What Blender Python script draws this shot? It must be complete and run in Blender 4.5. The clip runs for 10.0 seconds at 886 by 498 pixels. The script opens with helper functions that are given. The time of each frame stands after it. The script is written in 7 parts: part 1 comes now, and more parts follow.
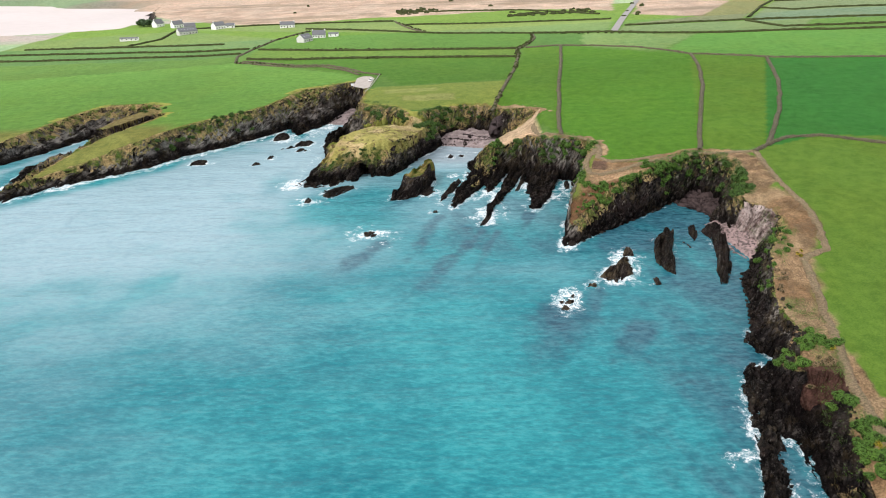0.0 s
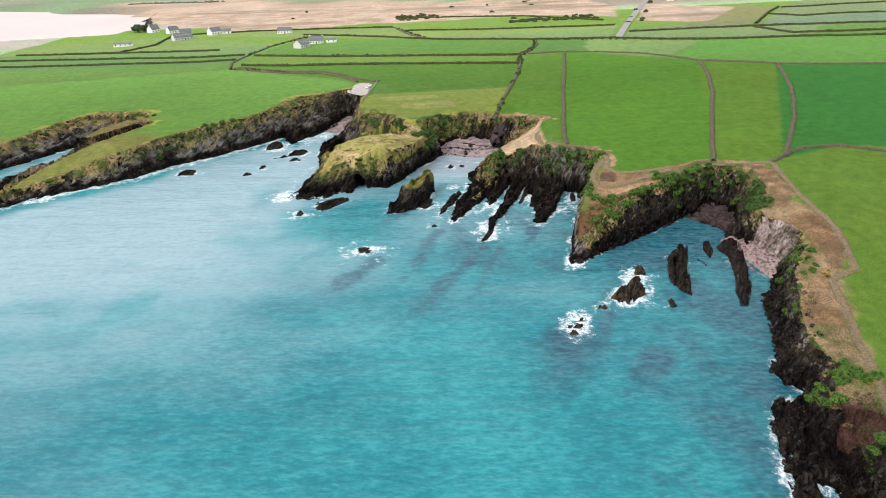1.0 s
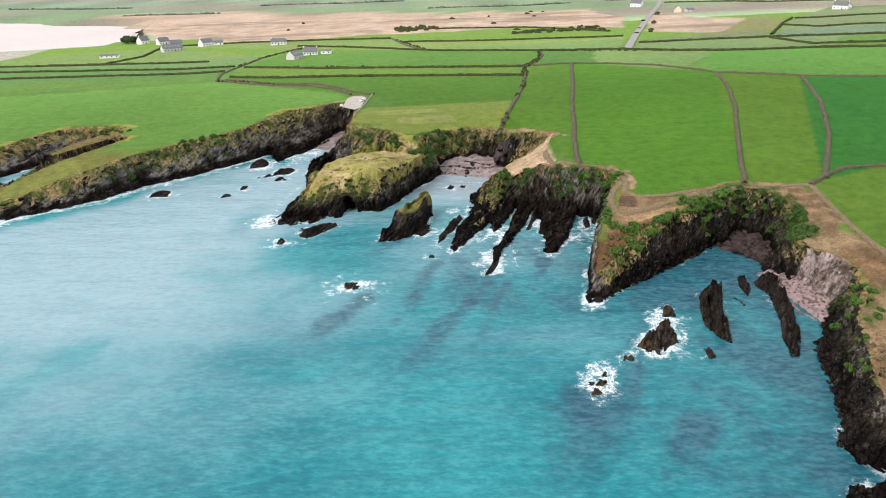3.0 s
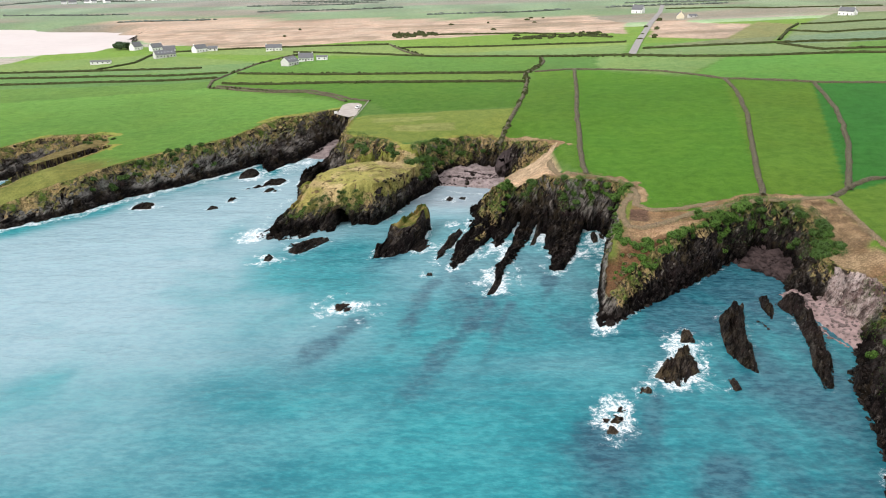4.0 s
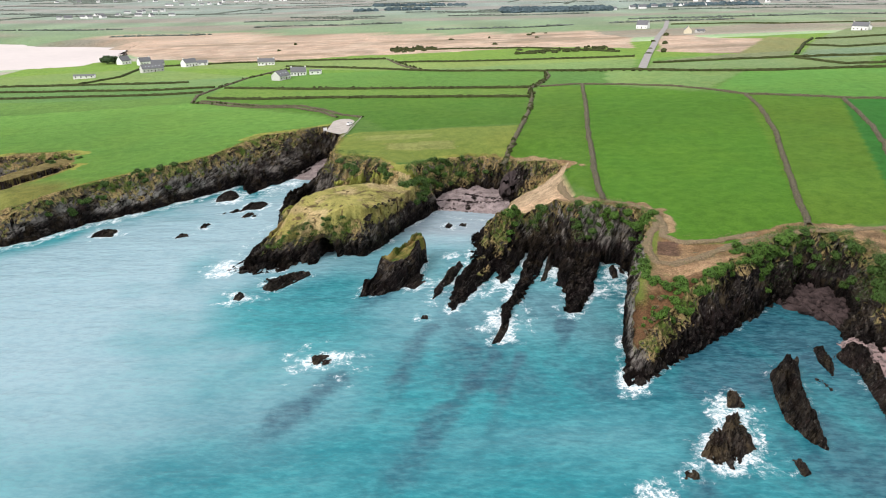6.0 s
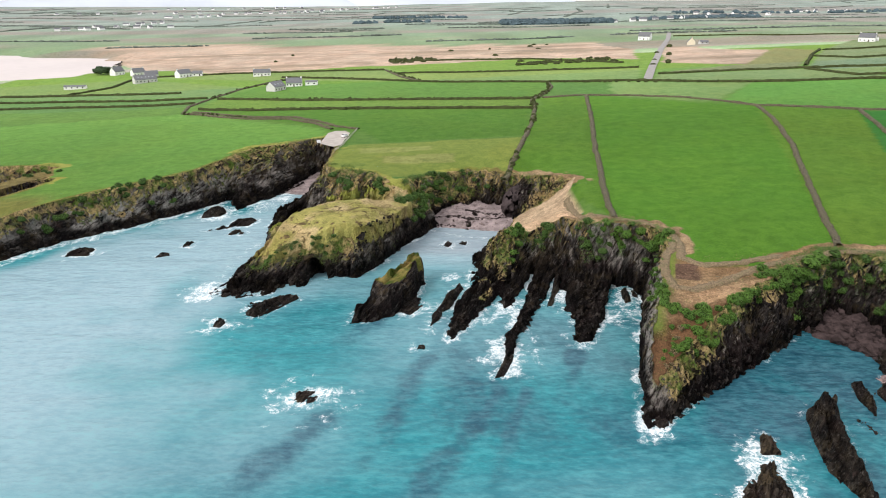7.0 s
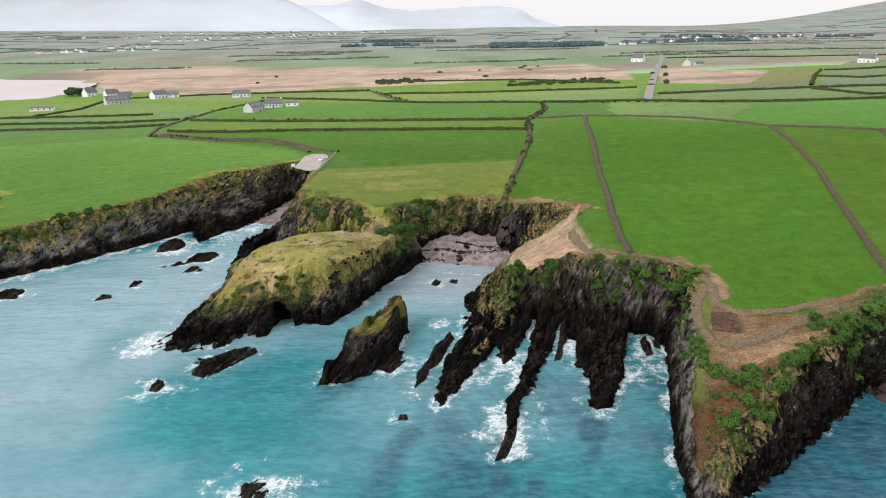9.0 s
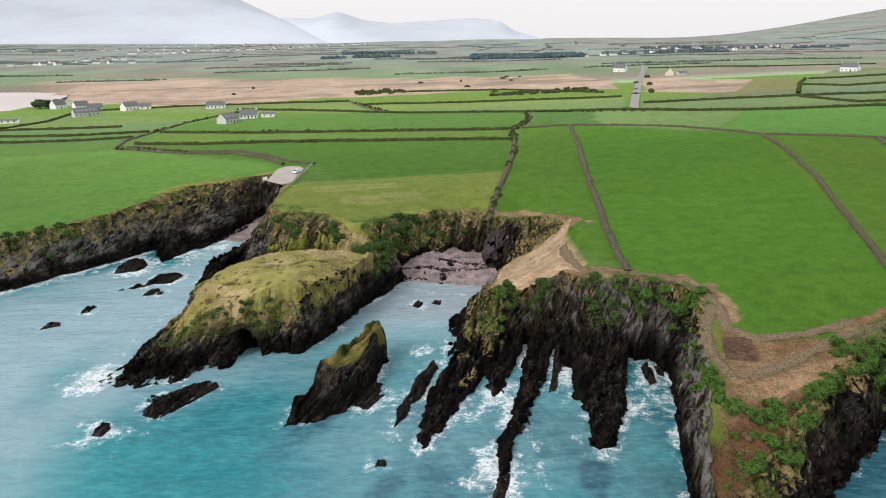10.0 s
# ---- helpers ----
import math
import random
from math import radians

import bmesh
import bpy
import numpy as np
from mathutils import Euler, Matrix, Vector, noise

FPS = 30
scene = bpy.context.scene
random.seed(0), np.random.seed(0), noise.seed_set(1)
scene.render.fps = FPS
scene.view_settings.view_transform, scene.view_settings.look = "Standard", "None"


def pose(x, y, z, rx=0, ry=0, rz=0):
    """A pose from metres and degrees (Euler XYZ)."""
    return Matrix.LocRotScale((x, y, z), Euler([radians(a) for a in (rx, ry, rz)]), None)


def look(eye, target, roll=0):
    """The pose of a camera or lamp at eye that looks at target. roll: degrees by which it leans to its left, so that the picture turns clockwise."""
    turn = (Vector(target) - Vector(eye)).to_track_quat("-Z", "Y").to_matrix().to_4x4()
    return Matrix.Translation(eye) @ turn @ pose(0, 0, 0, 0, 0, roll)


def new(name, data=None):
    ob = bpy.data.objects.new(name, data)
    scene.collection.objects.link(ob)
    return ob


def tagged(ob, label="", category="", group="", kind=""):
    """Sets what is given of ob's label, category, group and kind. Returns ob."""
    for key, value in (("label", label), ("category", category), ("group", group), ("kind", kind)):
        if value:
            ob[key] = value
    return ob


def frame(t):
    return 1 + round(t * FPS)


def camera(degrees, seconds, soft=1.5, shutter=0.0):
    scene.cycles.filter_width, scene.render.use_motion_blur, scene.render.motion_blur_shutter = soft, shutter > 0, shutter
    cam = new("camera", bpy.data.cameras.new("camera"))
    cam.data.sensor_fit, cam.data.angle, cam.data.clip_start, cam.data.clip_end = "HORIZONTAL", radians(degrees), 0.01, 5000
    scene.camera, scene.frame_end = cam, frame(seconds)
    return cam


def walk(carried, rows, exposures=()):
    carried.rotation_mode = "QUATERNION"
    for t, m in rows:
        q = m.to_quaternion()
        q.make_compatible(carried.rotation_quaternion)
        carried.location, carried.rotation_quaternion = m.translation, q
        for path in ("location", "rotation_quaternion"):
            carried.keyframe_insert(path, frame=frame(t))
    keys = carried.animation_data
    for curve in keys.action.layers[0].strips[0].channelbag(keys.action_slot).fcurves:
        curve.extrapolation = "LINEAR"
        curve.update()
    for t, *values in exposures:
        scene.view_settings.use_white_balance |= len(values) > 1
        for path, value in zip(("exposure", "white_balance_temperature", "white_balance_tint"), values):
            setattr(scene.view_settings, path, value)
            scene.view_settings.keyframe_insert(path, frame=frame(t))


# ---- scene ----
cam = camera(67.0, 10.0, 1.0)
PATH = [
    (0, (2.207, -3.891, 106.445), (2.178, -2.086, 105.584), -0.3),
    (0.5, (2.266, 3.41, 105.157), (2.237, 5.218, 104.303), -0.3),
    (1, (2.398, 11.671, 103.273), (2.368, 13.484, 102.43), -0.2),
    (1.5, (2.387, 18.991, 101.768), (2.357, 20.808, 100.933), -0.2),
    (2, (2.567, 27.215, 100.235), (2.535, 29.036, 99.41), -0.2),
    (3.5, (2.633, 49.896, 95.352), (2.602, 51.729, 94.553), -0.1),
    (4, (2.459, 58.03, 93.749), (2.43, 59.868, 92.96), -0.1),
    (4.5, (2.571, 65.343, 92.24), (2.541, 67.185, 91.46), -0.1),
    (5, (2.474, 73.532, 90.537), (2.445, 75.377, 89.766), -0.0),
    (5.5, (2.589, 80.803, 89.007), (2.56, 82.653, 88.248), -0.0),
    (7, (2.679, 104.411, 84.172), (2.651, 106.28, 83.462), 0.1),
    (7.5, (2.765, 111.719, 82.565), (2.737, 113.594, 81.87), 0.1),
    (8, (2.866, 119.899, 80.871), (2.841, 121.781, 80.194), 0.1),
    (8.5, (2.904, 126.984, 79.444), (2.889, 128.871, 78.782), 0.1),
    (9, (2.973, 135.075, 77.897), (2.975, 136.968, 77.252), 0.2),
    (9.5, (3.139, 142.285, 76.335), (3.161, 144.183, 75.706), 0.1),
    (10, (3.273, 150.379, 74.764), (3.326, 152.283, 74.152), 0.1),
]
EXPOSURES = [(t, stops, 6400, 14) for t, stops in ((0, 0.20), (3.5, 0.18), (5.5, 0.16), (7.5, 0.09), (10, -0.17))]
walk(cam, [(t, look(eye, target, roll)) for t, eye, target, roll in PATH], EXPOSURES)

# ---- world, sun, exposure ----
world = bpy.data.worlds.new("world")
scene.world = world
world.use_nodes = True
wn, wl = world.node_tree.nodes, world.node_tree.links
wn.clear()
sky = wn.new("ShaderNodeTexSky")
sky.sky_type = "NISHITA"
sky.sun_disc = False
sky.sun_elevation, sky.sun_rotation = radians(42), radians(-129)
sky.dust_density, sky.air_density = 3.0, 1.2
cloud = wn.new("ShaderNodeMix")
cloud.data_type = "RGBA"
cloud.inputs[0].default_value = 0.82
cloud.inputs[7].default_value = (10.6, 10.5, 10.3, 1)
back = wn.new("ShaderNodeBackground")
back.inputs[1].default_value = 0.112
wo = wn.new("ShaderNodeOutputWorld")
wl.new(sky.outputs[0], cloud.inputs[6])
wl.new(cloud.outputs[2], back.inputs[0])
wl.new(back.outputs[0], wo.inputs[0])

lamp = bpy.data.lights.new("sun", "SUN")
lamp.energy, lamp.angle, lamp.color = 2.0, radians(18), (1.0, 0.95, 0.88)
sun = new("sun", lamp)
sun.matrix_world = look((-260, 90, 300), (0, 300, 0))

# ---- noise in numpy ----
def lattice(ix, iy, iz, seed):
    h = (ix * 374761393 + iy * 668265263 + iz * 2147483647 + seed * 1274126177) & 0xFFFFFFFF
    h = ((h ^ (h >> 13)) * 1274126177) & 0xFFFFFFFF
    h = (h ^ (h >> 16)) & 0xFFFFFFFF
    return h / 2147483647.5 - 1.0


def vnoise(x, y, z=None, seed=0):
    """Smooth value noise in -1..1 of arrays."""
    x, y = np.broadcast_arrays(np.asarray(x, float), np.asarray(y, float))
    z = np.zeros_like(x) if z is None else np.broadcast_to(np.asarray(z, float), x.shape)
    ix, iy, iz = (np.floor(a).astype(np.int64) for a in (x, y, z))
    fx, fy, fz = x - ix, y - iy, z - iz
    fx, fy, fz = (f * f * f * (f * (6 * f - 15) + 10) for f in (fx, fy, fz))
    out = 0
    for dx in (0, 1):
        wx = fx if dx else 1 - fx
        for dy in (0, 1):
            wy = fy if dy else 1 - fy
            for dz in (0, 1):
                wz = fz if dz else 1 - fz
                out = out + wx * wy * wz * lattice(ix + dx, iy + dy, iz + dz, seed)
    return out


def fbm(x, y, z=None, seed=0, octaves=4):
    out, amp, k = 0, 1.0, 1.0
    for o in range(octaves):
        out = out + amp * vnoise(x * k, y * k, None if z is None else z * k, seed + o * 17)
        amp, k = amp * 0.5, k * 2.03
    return out / 1.6


def smooth(a, b, x):
    t = np.clip((x - a) / (b - a), 0, 1)
    return t * t * (3 - 2 * t)


def to_line(px, py, line, closed=True):
    """Distance of points to a broken line."""
    p = np.asarray(line, float)
    q = np.roll(p, -1, 0) if closed else p[1:]
    p = p if closed else p[:-1]
    best = np.full(px.shape, 1e18)
    for (ax, ay), (bx, by) in zip(p, q):
        dx, dy = bx - ax, by - ay
        t = np.clip(((px - ax) * dx + (py - ay) * dy) / (dx * dx + dy * dy + 1e-9), 0, 1)
        best = np.minimum(best, (px - ax - t * dx) ** 2 + (py - ay - t * dy) ** 2)
    return np.sqrt(best)


def inside(px, py, line):
    p = np.asarray(line, float)
    q = np.roll(p, -1, 0)
    odd = np.zeros(px.shape, bool)
    for (ax, ay), (bx, by) in zip(p, q):
        if ay == by:
            continue
        hit = ((ay > py) != (by > py)) & (px < (bx - ax) * (py - ay) / (by - ay) + ax)
        odd ^= hit
    return odd


# strike of the steep beds: along the rock fingers
STRIKE = np.array((-0.36, -0.933))


def strata(x, y, z, seed=0):
    """Relief of steeply dipping beds, about -1..1: each bed stands out or lies back by itself, long along the strike."""
    u = x * -STRIKE[1] + y * STRIKE[0] + 0.45 * z
    v = x * STRIKE[0] + y * STRIKE[1]
    u = u + 1.4 * vnoise(u * 0.08, v * 0.05, None, seed + 5) + 0.25 * vnoise(x * 0.9, y * 0.9, z * 0.9, seed + 6)
    out = 0
    for k, long, amp in ((0.30, 0.05, 0.55), (0.8, 0.10, 0.55), (2.1, 0.25, 0.28)):
        i = np.floor(u * k)
        t = u * k - i
        out = out + amp * (1.3 * vnoise(i * 7.31 + 0.5, v * long, z * 0.13 + i * 0.37, seed) + 0.55 * (t - 0.5))
    return out


# ---- lie of the land ----
def rise(x, y):
    """Height of the farmland above the sea."""
    u, v = np.tanh(x / 350), np.tanh((y - 420) / 450)
    h = 20.79 + 13.83 * u + 10.49 * v + 16.05 * u * v + 0.16 * u * u - 12.13 * v * v
    h = h + 3.36 * u * u * v - 24.99 * u * v * v + 10.3 * u ** 3 + 0.16 * v ** 3
    return h + 0.4 * fbm(x / 60, y / 60, None, 3, 2)


def top_of_cliff(x, y):
    """Height of the ground at and behind the cliff tops."""
    h = rise(x, y)
    # the promontory falls to its tip
    m = smooth(272, 258, y) * smooth(95, 72, x) * smooth(30, 40, x)
    h = h - m * (10.5 * smooth(254, 226, y) + 1.0)
    # the grassy head and its low neck
    m = smooth(-80, -66, x) * smooth(-4, -16, x) * smooth(356, 342, y)
    h = h - m * (1.6 + 6.5 * smooth(318, 296, y) * smooth(-30, -52, x) + 3.5 * smooth(-30, -14, x))
    # the western ridge runs down to the sea
    m = smooth(-120, -150, x) * smooth(375, 345, y)
    h = h - m * 8.0 * smooth(330, 280, y)
    # dry slope above the shingle bay
    m = smooth(355, 350, y) * smooth(49, 44, x) * smooth(12, 18, x) * smooth(299, 311, y)
    dry = np.interp(x, [20, 24, 29, 36, 42, 47], [4.5, 5.0, 7.0, 10.0, 13.8, 18.5]) + 6.0 * smooth(338, 312, y) * smooth(46, 38, x)
    h = h * (1 - m) + np.minimum(h, dry) * m
    # the fields dip to the back of the bay
    h = h - 5.4 * np.exp(-((x - 14) / 29) ** 2 - ((y - 368) / 15) ** 2)
    # slope of the small cove
    m = smooth(128, 114, x) * smooth(92, 104, x) * smooth(262, 246, y) * smooth(205, 216, y)
    h = h - m * 4.5
    return h


# outlines of the coast: foot and brow of the cliffs, from the west to the east
FOOT_WEST = [(-700, 700), (-560, 600), (-520, 420), (-420, 300), (-330, 252), (-270, 282), (-245, 298), (-226, 316), (-218, 332),
             (-211, 347), (-205, 361), (-190, 378), (-178, 387), (-185, 374), (-196, 353), (-196, 344), (-189, 338), (-178, 352),
             (-167, 366), (-174, 349), (-187, 331), (-197, 327), (-202, 318), (-207, 306), (-206, 288), (-199, 268), (-194, 266),
             (-187, 277), (-175, 290), (-162, 302), (-148, 313.5), (-139.5, 330), (-125, 343), (-117, 354), (-107, 367), (-98, 379)]
FOOT_HEAD = [(-95.5, 384), (-92, 381), (-90, 375), (-87, 371.5), (-83, 378), (-77, 389), (-72.5, 396), (-69, 404), (-66, 415),
             (-62, 424), (-59, 417), (-60, 405), (-60.7, 396), (-63.3, 385), (-66.8, 376), (-69, 361), (-67.5, 346), (-63.5, 335),
             (-61.5, 323), (-63, 310), (-66.5, 299), (-70.5, 290.5), (-69.4, 285), (-60, 284.4), (-52.4, 287.5), (-49, 294), (-44, 293),
             (-40.6, 296), (-33.4, 300), (-26.6, 301), (-21, 311), (-15, 328), (-9, 339), (-3.6, 350), (-5, 358), (-1, 365),
             (5, 369), (13, 370.5), (22, 367.5), (26, 360), (27, 351), (25, 342), (21.5, 335)]
FOOT_FINGERS = [(14, 326), (10, 318), (9.5, 306.9), (8.9, 298.9), (7.2, 290.2), (5.8, 283.7), (4.2, 277.6), (3.2, 270.9), (2.4, 265.8), (1.7, 261.6),
                (2.3, 258.8), (2.8, 259.1), (3.9, 262.6), (7.1, 266.6), (8.4, 270.8), (10.4, 275.1), (13.4, 278.5), (14.9, 281.4),
                (15.4, 284.9), (16.5, 285.9), (17, 282.8), (16.3, 277), (19, 277.9), (20, 280.7), (21.5, 285.8), (23.2, 291.1),
                (25.3, 297.5), (27.1, 303), (29.9, 303.9), (27, 295.3), (26, 288.3), (23.9, 281.6), (21.2, 274.1), (19.2, 268.3),
                (18.1, 263.3), (16.5, 258.7), (15.8, 255.2), (16.6, 250.9), (17.4, 250.5), (18.5, 253.4), (19.2, 259.5),
                (20.9, 263.2), (23.7, 268.2), (25.2, 273.5), (26.4, 277.6), (28.1, 280.5), (30.2, 285.5), (32.5, 293.1),
                (34.9, 300.2)]
FOOT_EAST = [(37.7, 298), (36.6, 288), (36.6, 282.2), (35.2, 275.9), (36.8, 274.1), (36.8, 269.9), (35.7, 262.8), (34.6, 260),
             (35.5, 257.8), (38.7, 259.9), (40.4, 264.6), (42.3, 268.6), (44.7, 272.9), (47, 279.9), (50, 288.9), (52.2, 295.4),
             (56.8, 296.8), (59.4, 287), (57.2, 278), (54.2, 269), (51, 257),
             (47.8, 243), (44.4, 228.6), (43, 221.6), (45.6, 222.4), (49, 226), (54.3, 231), (64.4, 238), (75, 247), (87, 256.5),
             (93, 264), (101, 267.5), (107, 273), (113, 269), (115, 262), (112.5, 254), (108.5, 249), (107, 243), (109, 236),
             (112, 231), (114, 222), (111, 214), (107, 209), (104.9, 204)]
FOOT_SOUTH = [(99.7, 196), (97.7, 186), (92.2, 172), (91.3, 166), (86, 158.5), (88, 154), (91, 150.5), (92, 147.5), (88, 146.8),
              (84.6, 147.3), (79.3, 143.3), (76.8, 136), (75.8, 129), (73.3, 121), (71.5, 113.4), (69.5, 105), (66, 92), (62, 78),
              (66, 76), (70, 90), (72.8, 101.7), (75, 108), (76.3, 115), (80, 117.2), (81.9, 115.4), (80, 108.3), (79.8, 105),
              (78, 95), (74, 75), (71, 40), (76, 0), (90, -60), (150, -150), (6000, -300), (6000, 6000), (-6000, 6000), (-6000, 1500), (-1500, 1250),
              (-520, 1060), (-430, 1020), (-410, 940), (-372, 850), (-385, 760), (-500, 730)]
FOOT = FOOT_WEST + FOOT_HEAD + FOOT_FINGERS + FOOT_EAST + FOOT_SOUTH

BROW_WEST = [(-690, 715), (-548, 610), (-508, 428), (-412, 312), (-330, 264), (-270, 294), (-241, 312), (-227, 323), (-221, 341),
             (-217, 365), (-212, 383), (-202, 394), (-178, 394), (-170, 389), (-176, 376), (-183, 356), (-185, 340), (-181, 338),
             (-175, 350), (-166, 371), (-160, 366), (-163, 352), (-170, 335), (-178, 316), (-187, 301), (-193, 287), (-190, 284),
             (-179, 295), (-166, 306), (-152, 321), (-137, 342), (-127, 354), (-115, 364), (-104, 377), (-98, 391), (-95, 404)]
BROW_HEAD = [(-90, 415), (-78, 420), (-70, 427), (-60, 431), (-53.5, 418), (-51.5, 407), (-50.5, 396), (-51, 386), (-49.5, 374),
             (-44.5, 368), (-36, 369), (-30, 366), (-24, 357.5), (-19.5, 348), (-20.5, 341), (-24, 334.5), (-31, 333.5), (-39, 330.5), (-47, 324.5), (-51.5, 317),
             (-54, 309.5), (-55, 302.5),
             (-52, 299.5), (-49, 301), (-45, 303.5), (-40, 305), (-33, 308.5), (-27, 305.5), (-21.5, 314), (-17.5, 326), (-13.5, 337),
             (-14.5, 345), (-17, 352), (-12, 362), (-5, 370), (3, 375), (12, 377), (21, 374.5), (29, 367), (36, 361.5), (43, 355.5),
             (48, 350), (41, 351), (34, 349.5), (28.5, 348.5), (25.5, 342), (23.5, 335), (21.5, 327), (21, 320), (20, 311), (19, 305), (21, 303.5)]
BROW_EAST = [(27.5, 308), (37.5, 309), (45, 302), (52, 301), (58, 300.5), (63, 298.5), (66, 291), (63, 282), (60, 274), (56, 261),
             (52, 251), (49, 243), (46, 230.5), (48, 231), (53, 237), (62, 244.5), (72.5, 254), (84, 262), (92, 269.5), (101, 273),
             (107, 278), (115, 276), (120, 269), (120, 259), (117, 249), (114, 242), (118, 233), (120.5, 225), (119, 213), (112, 201),
             (104, 191), (99.5, 178), (95.5, 168), (93.5, 158), (93.5, 149), (88, 141.5), (86, 136), (89, 132.5), (95, 130), (94, 123), (90, 115), (87, 105), (85.5, 92),
             (88, 60), (93, 0), (105, -60), (160, -140)]
BROW = BROW_WEST + BROW_HEAD + BROW_EAST + [(5990, -280), (5990, 5990), (-5990, 5990), (-5990, 1512), (-1480, 1262), (-515, 1070), (-420, 1025),
                                            (-400, 940), (-360, 850), (-372, 770), (-490, 745)]


def on_head(x, y):
    """1 on the turf back of the headland."""
    return smooth(-78, -70, x) * smooth(-24, -32, x) * smooth(346, 338, y) * smooth(286, 294, y)


def saw(x, y, z, seed):
    """Buttresses and gullies: sharp steps across the beds."""
    u = x * -STRIKE[1] + y * STRIKE[0] + 0.5 * z
    v = x * STRIKE[0] + y * STRIKE[1]
    u = u + 1.6 * vnoise(u * 0.1, v * 0.05, None, seed + 7)
    a = 1 - 2 * np.abs(vnoise(u * 0.24, v * 0.03, None, seed))
    b = np.floor(3 * vnoise(u * 0.55, v * 0.06, z * 0.03, seed + 1)) / 3 + 0.17
    return 0.55 * a + 0.6 * b


def ground_height(x, y, rough=1.0):
    """Height of the coast and the share of cliff (0 field, 1 bare face), with inward distance from the brow."""
    df0 = to_line(x, y, FOOT)
    narrow = smooth(-2, 4, x) * smooth(62, 54, x) * smooth(240, 250, y) * smooth(322, 314, y) + smooth(160, 145, y)
    w = rough * saw(x, y, 0 * x, 301) * smooth(16, 4, df0) * 2.0 * (1 - 0.6 * smooth(160, 145, y)) + rough * 0.9 * fbm(x * 0.3, y * 0.3, None, 305, 3)
    xw, yw = x - STRIKE[0] * w + rough * (0.7 - 0.4 * narrow) * fbm(x * 0.45, y * 0.45, None, 309, 3), y - STRIKE[1] * w
    in_foot, in_brow = inside(xw, yw, FOOT), inside(xw, yw, BROW)
    df, db = to_line(xw, yw, FOOT), to_line(xw, yw, BROW)
    h0 = top_of_cliff(x, y)
    s = np.where(in_brow, 1.0, np.where(in_foot, df / (df + db + 1e-6), 0.0))
    # some faces stand sheer, others lie back in ramps
    bend = 0.62 + rough * 0.26 * np.clip(1.5 * fbm(x / 9, y / 9, None, 313, 2), -1, 1)
    bend = bend + 0.45 * smooth(-60, -100, x) + 0.55 * smooth(-30, -48, x) * smooth(-78, -66, x) * smooth(325, 305, y)
    bend = bend + 1.5 * smooth(-44, -52, x) * smooth(-76, -70, x) * smooth(345, 355, y)
    bend = bend + 0.75 * smooth(25, 18, x) * smooth(2, 6, x) * smooth(284, 294, y) * smooth(332, 324, y)
    bend = bend - 0.2 * smooth(18, 24, x) * smooth(66, 60, x) * smooth(280, 292, y) * smooth(318, 310, y)
    bend = bend + 0.85 * smooth(208, 192, y) * smooth(80, 86, x)
    prof = np.clip(s, 0, 1) ** bend
    h = np.where(in_foot | in_brow, h0 * prof, -np.minimum(5, 0.9 * df))
    # the fingers: the cliff drops off and low ridges run on into the sea
    away = np.where(in_brow, 0, db)
    run = np.where(x < 13.5 + 0.36 * (y - 277), 8.0, 2.6)
    cap = 1.7 + (h0 - 2.0) * np.exp(-away / run)
    finger = smooth(0, 3, x) * smooth(52, 47, x) * smooth(316, 308, y) * rough
    h = np.where(in_foot & ~in_brow, h * (1 - finger) + np.minimum(h, cap) * finger, h)
    # the outer reef of the southern shore stands clear of the water
    shelf = smooth(150, 140, y) * rough
    h = np.where(in_foot & ~in_brow, np.maximum(h, shelf * (2.2 + 1.6 * vnoise(x * 0.35, y * 0.35, None, 341)) * smooth(0, 2.0, df)), h)
    # the dark gully that cuts the head off from the mainland cliff
    gully = np.exp(-(to_line(x, y, [(-62, 341), (-50, 344), (-36, 346), (-25, 344)], False) / 5.0) ** 2)
    floor_z = 2.0 + 8.0 * smooth(-60, -24, x)
    # the shingly cut behind the southern reef
    cut = np.exp(-(to_line(x, y, [(79.5, 112), (84, 122), (89, 129)], False) / 4.0) ** 2)
    h = np.where(in_brow, h, h - cut * np.maximum(0, h - 0.9))
    h = np.where(in_brow, h, h - gully * np.maximum(0, h - floor_z))
    h = np.where(in_brow, h, h - 0.3 * finger * smooth(6, 2, h))
    cliff = np.where(in_brow, smooth(0.8, 0.0, db), 1.0)
    mid = np.where(in_brow, 0.0, np.where(in_foot, np.minimum(1, 5 * (1 - s)) * np.minimum(1, 0.3 + df / 2.5), 0.32 * np.maximum(0.0, 1 - df / 2.2)))
    r = strata(x, y, h, 11)
    k = saw(x * 1.7, y * 1.7, h, 317)
    dome = on_head(x, y) * smooth(3.5, 6.5, h)
    low = (1 - 0.45 * finger * smooth(7, 3, h)) * (1 - 0.8 * dome)
    low = low * (1 - 0.85 * smooth(1.0, 0.6, np.hypot((x - 27) / 6, (y - 362) / 9)))
    h = h + np.where(in_brow, 0, finger * smooth(6, 3, h) * 0.9 * vnoise(x * 0.55, y * 0.4, None, 331))
    h = h + rough * mid * low * (2.3 * r + 1.5 * k + 1.1 * fbm(x * 0.35, y * 0.35, None, 8, 4))
    h = h + np.where(in_brow, 0.12 * fbm(x * 0.5, y * 0.5, None, 21, 3) * smooth(18, 3, db), 0)
    return h, cliff, np.where(in_brow, db, -db), df


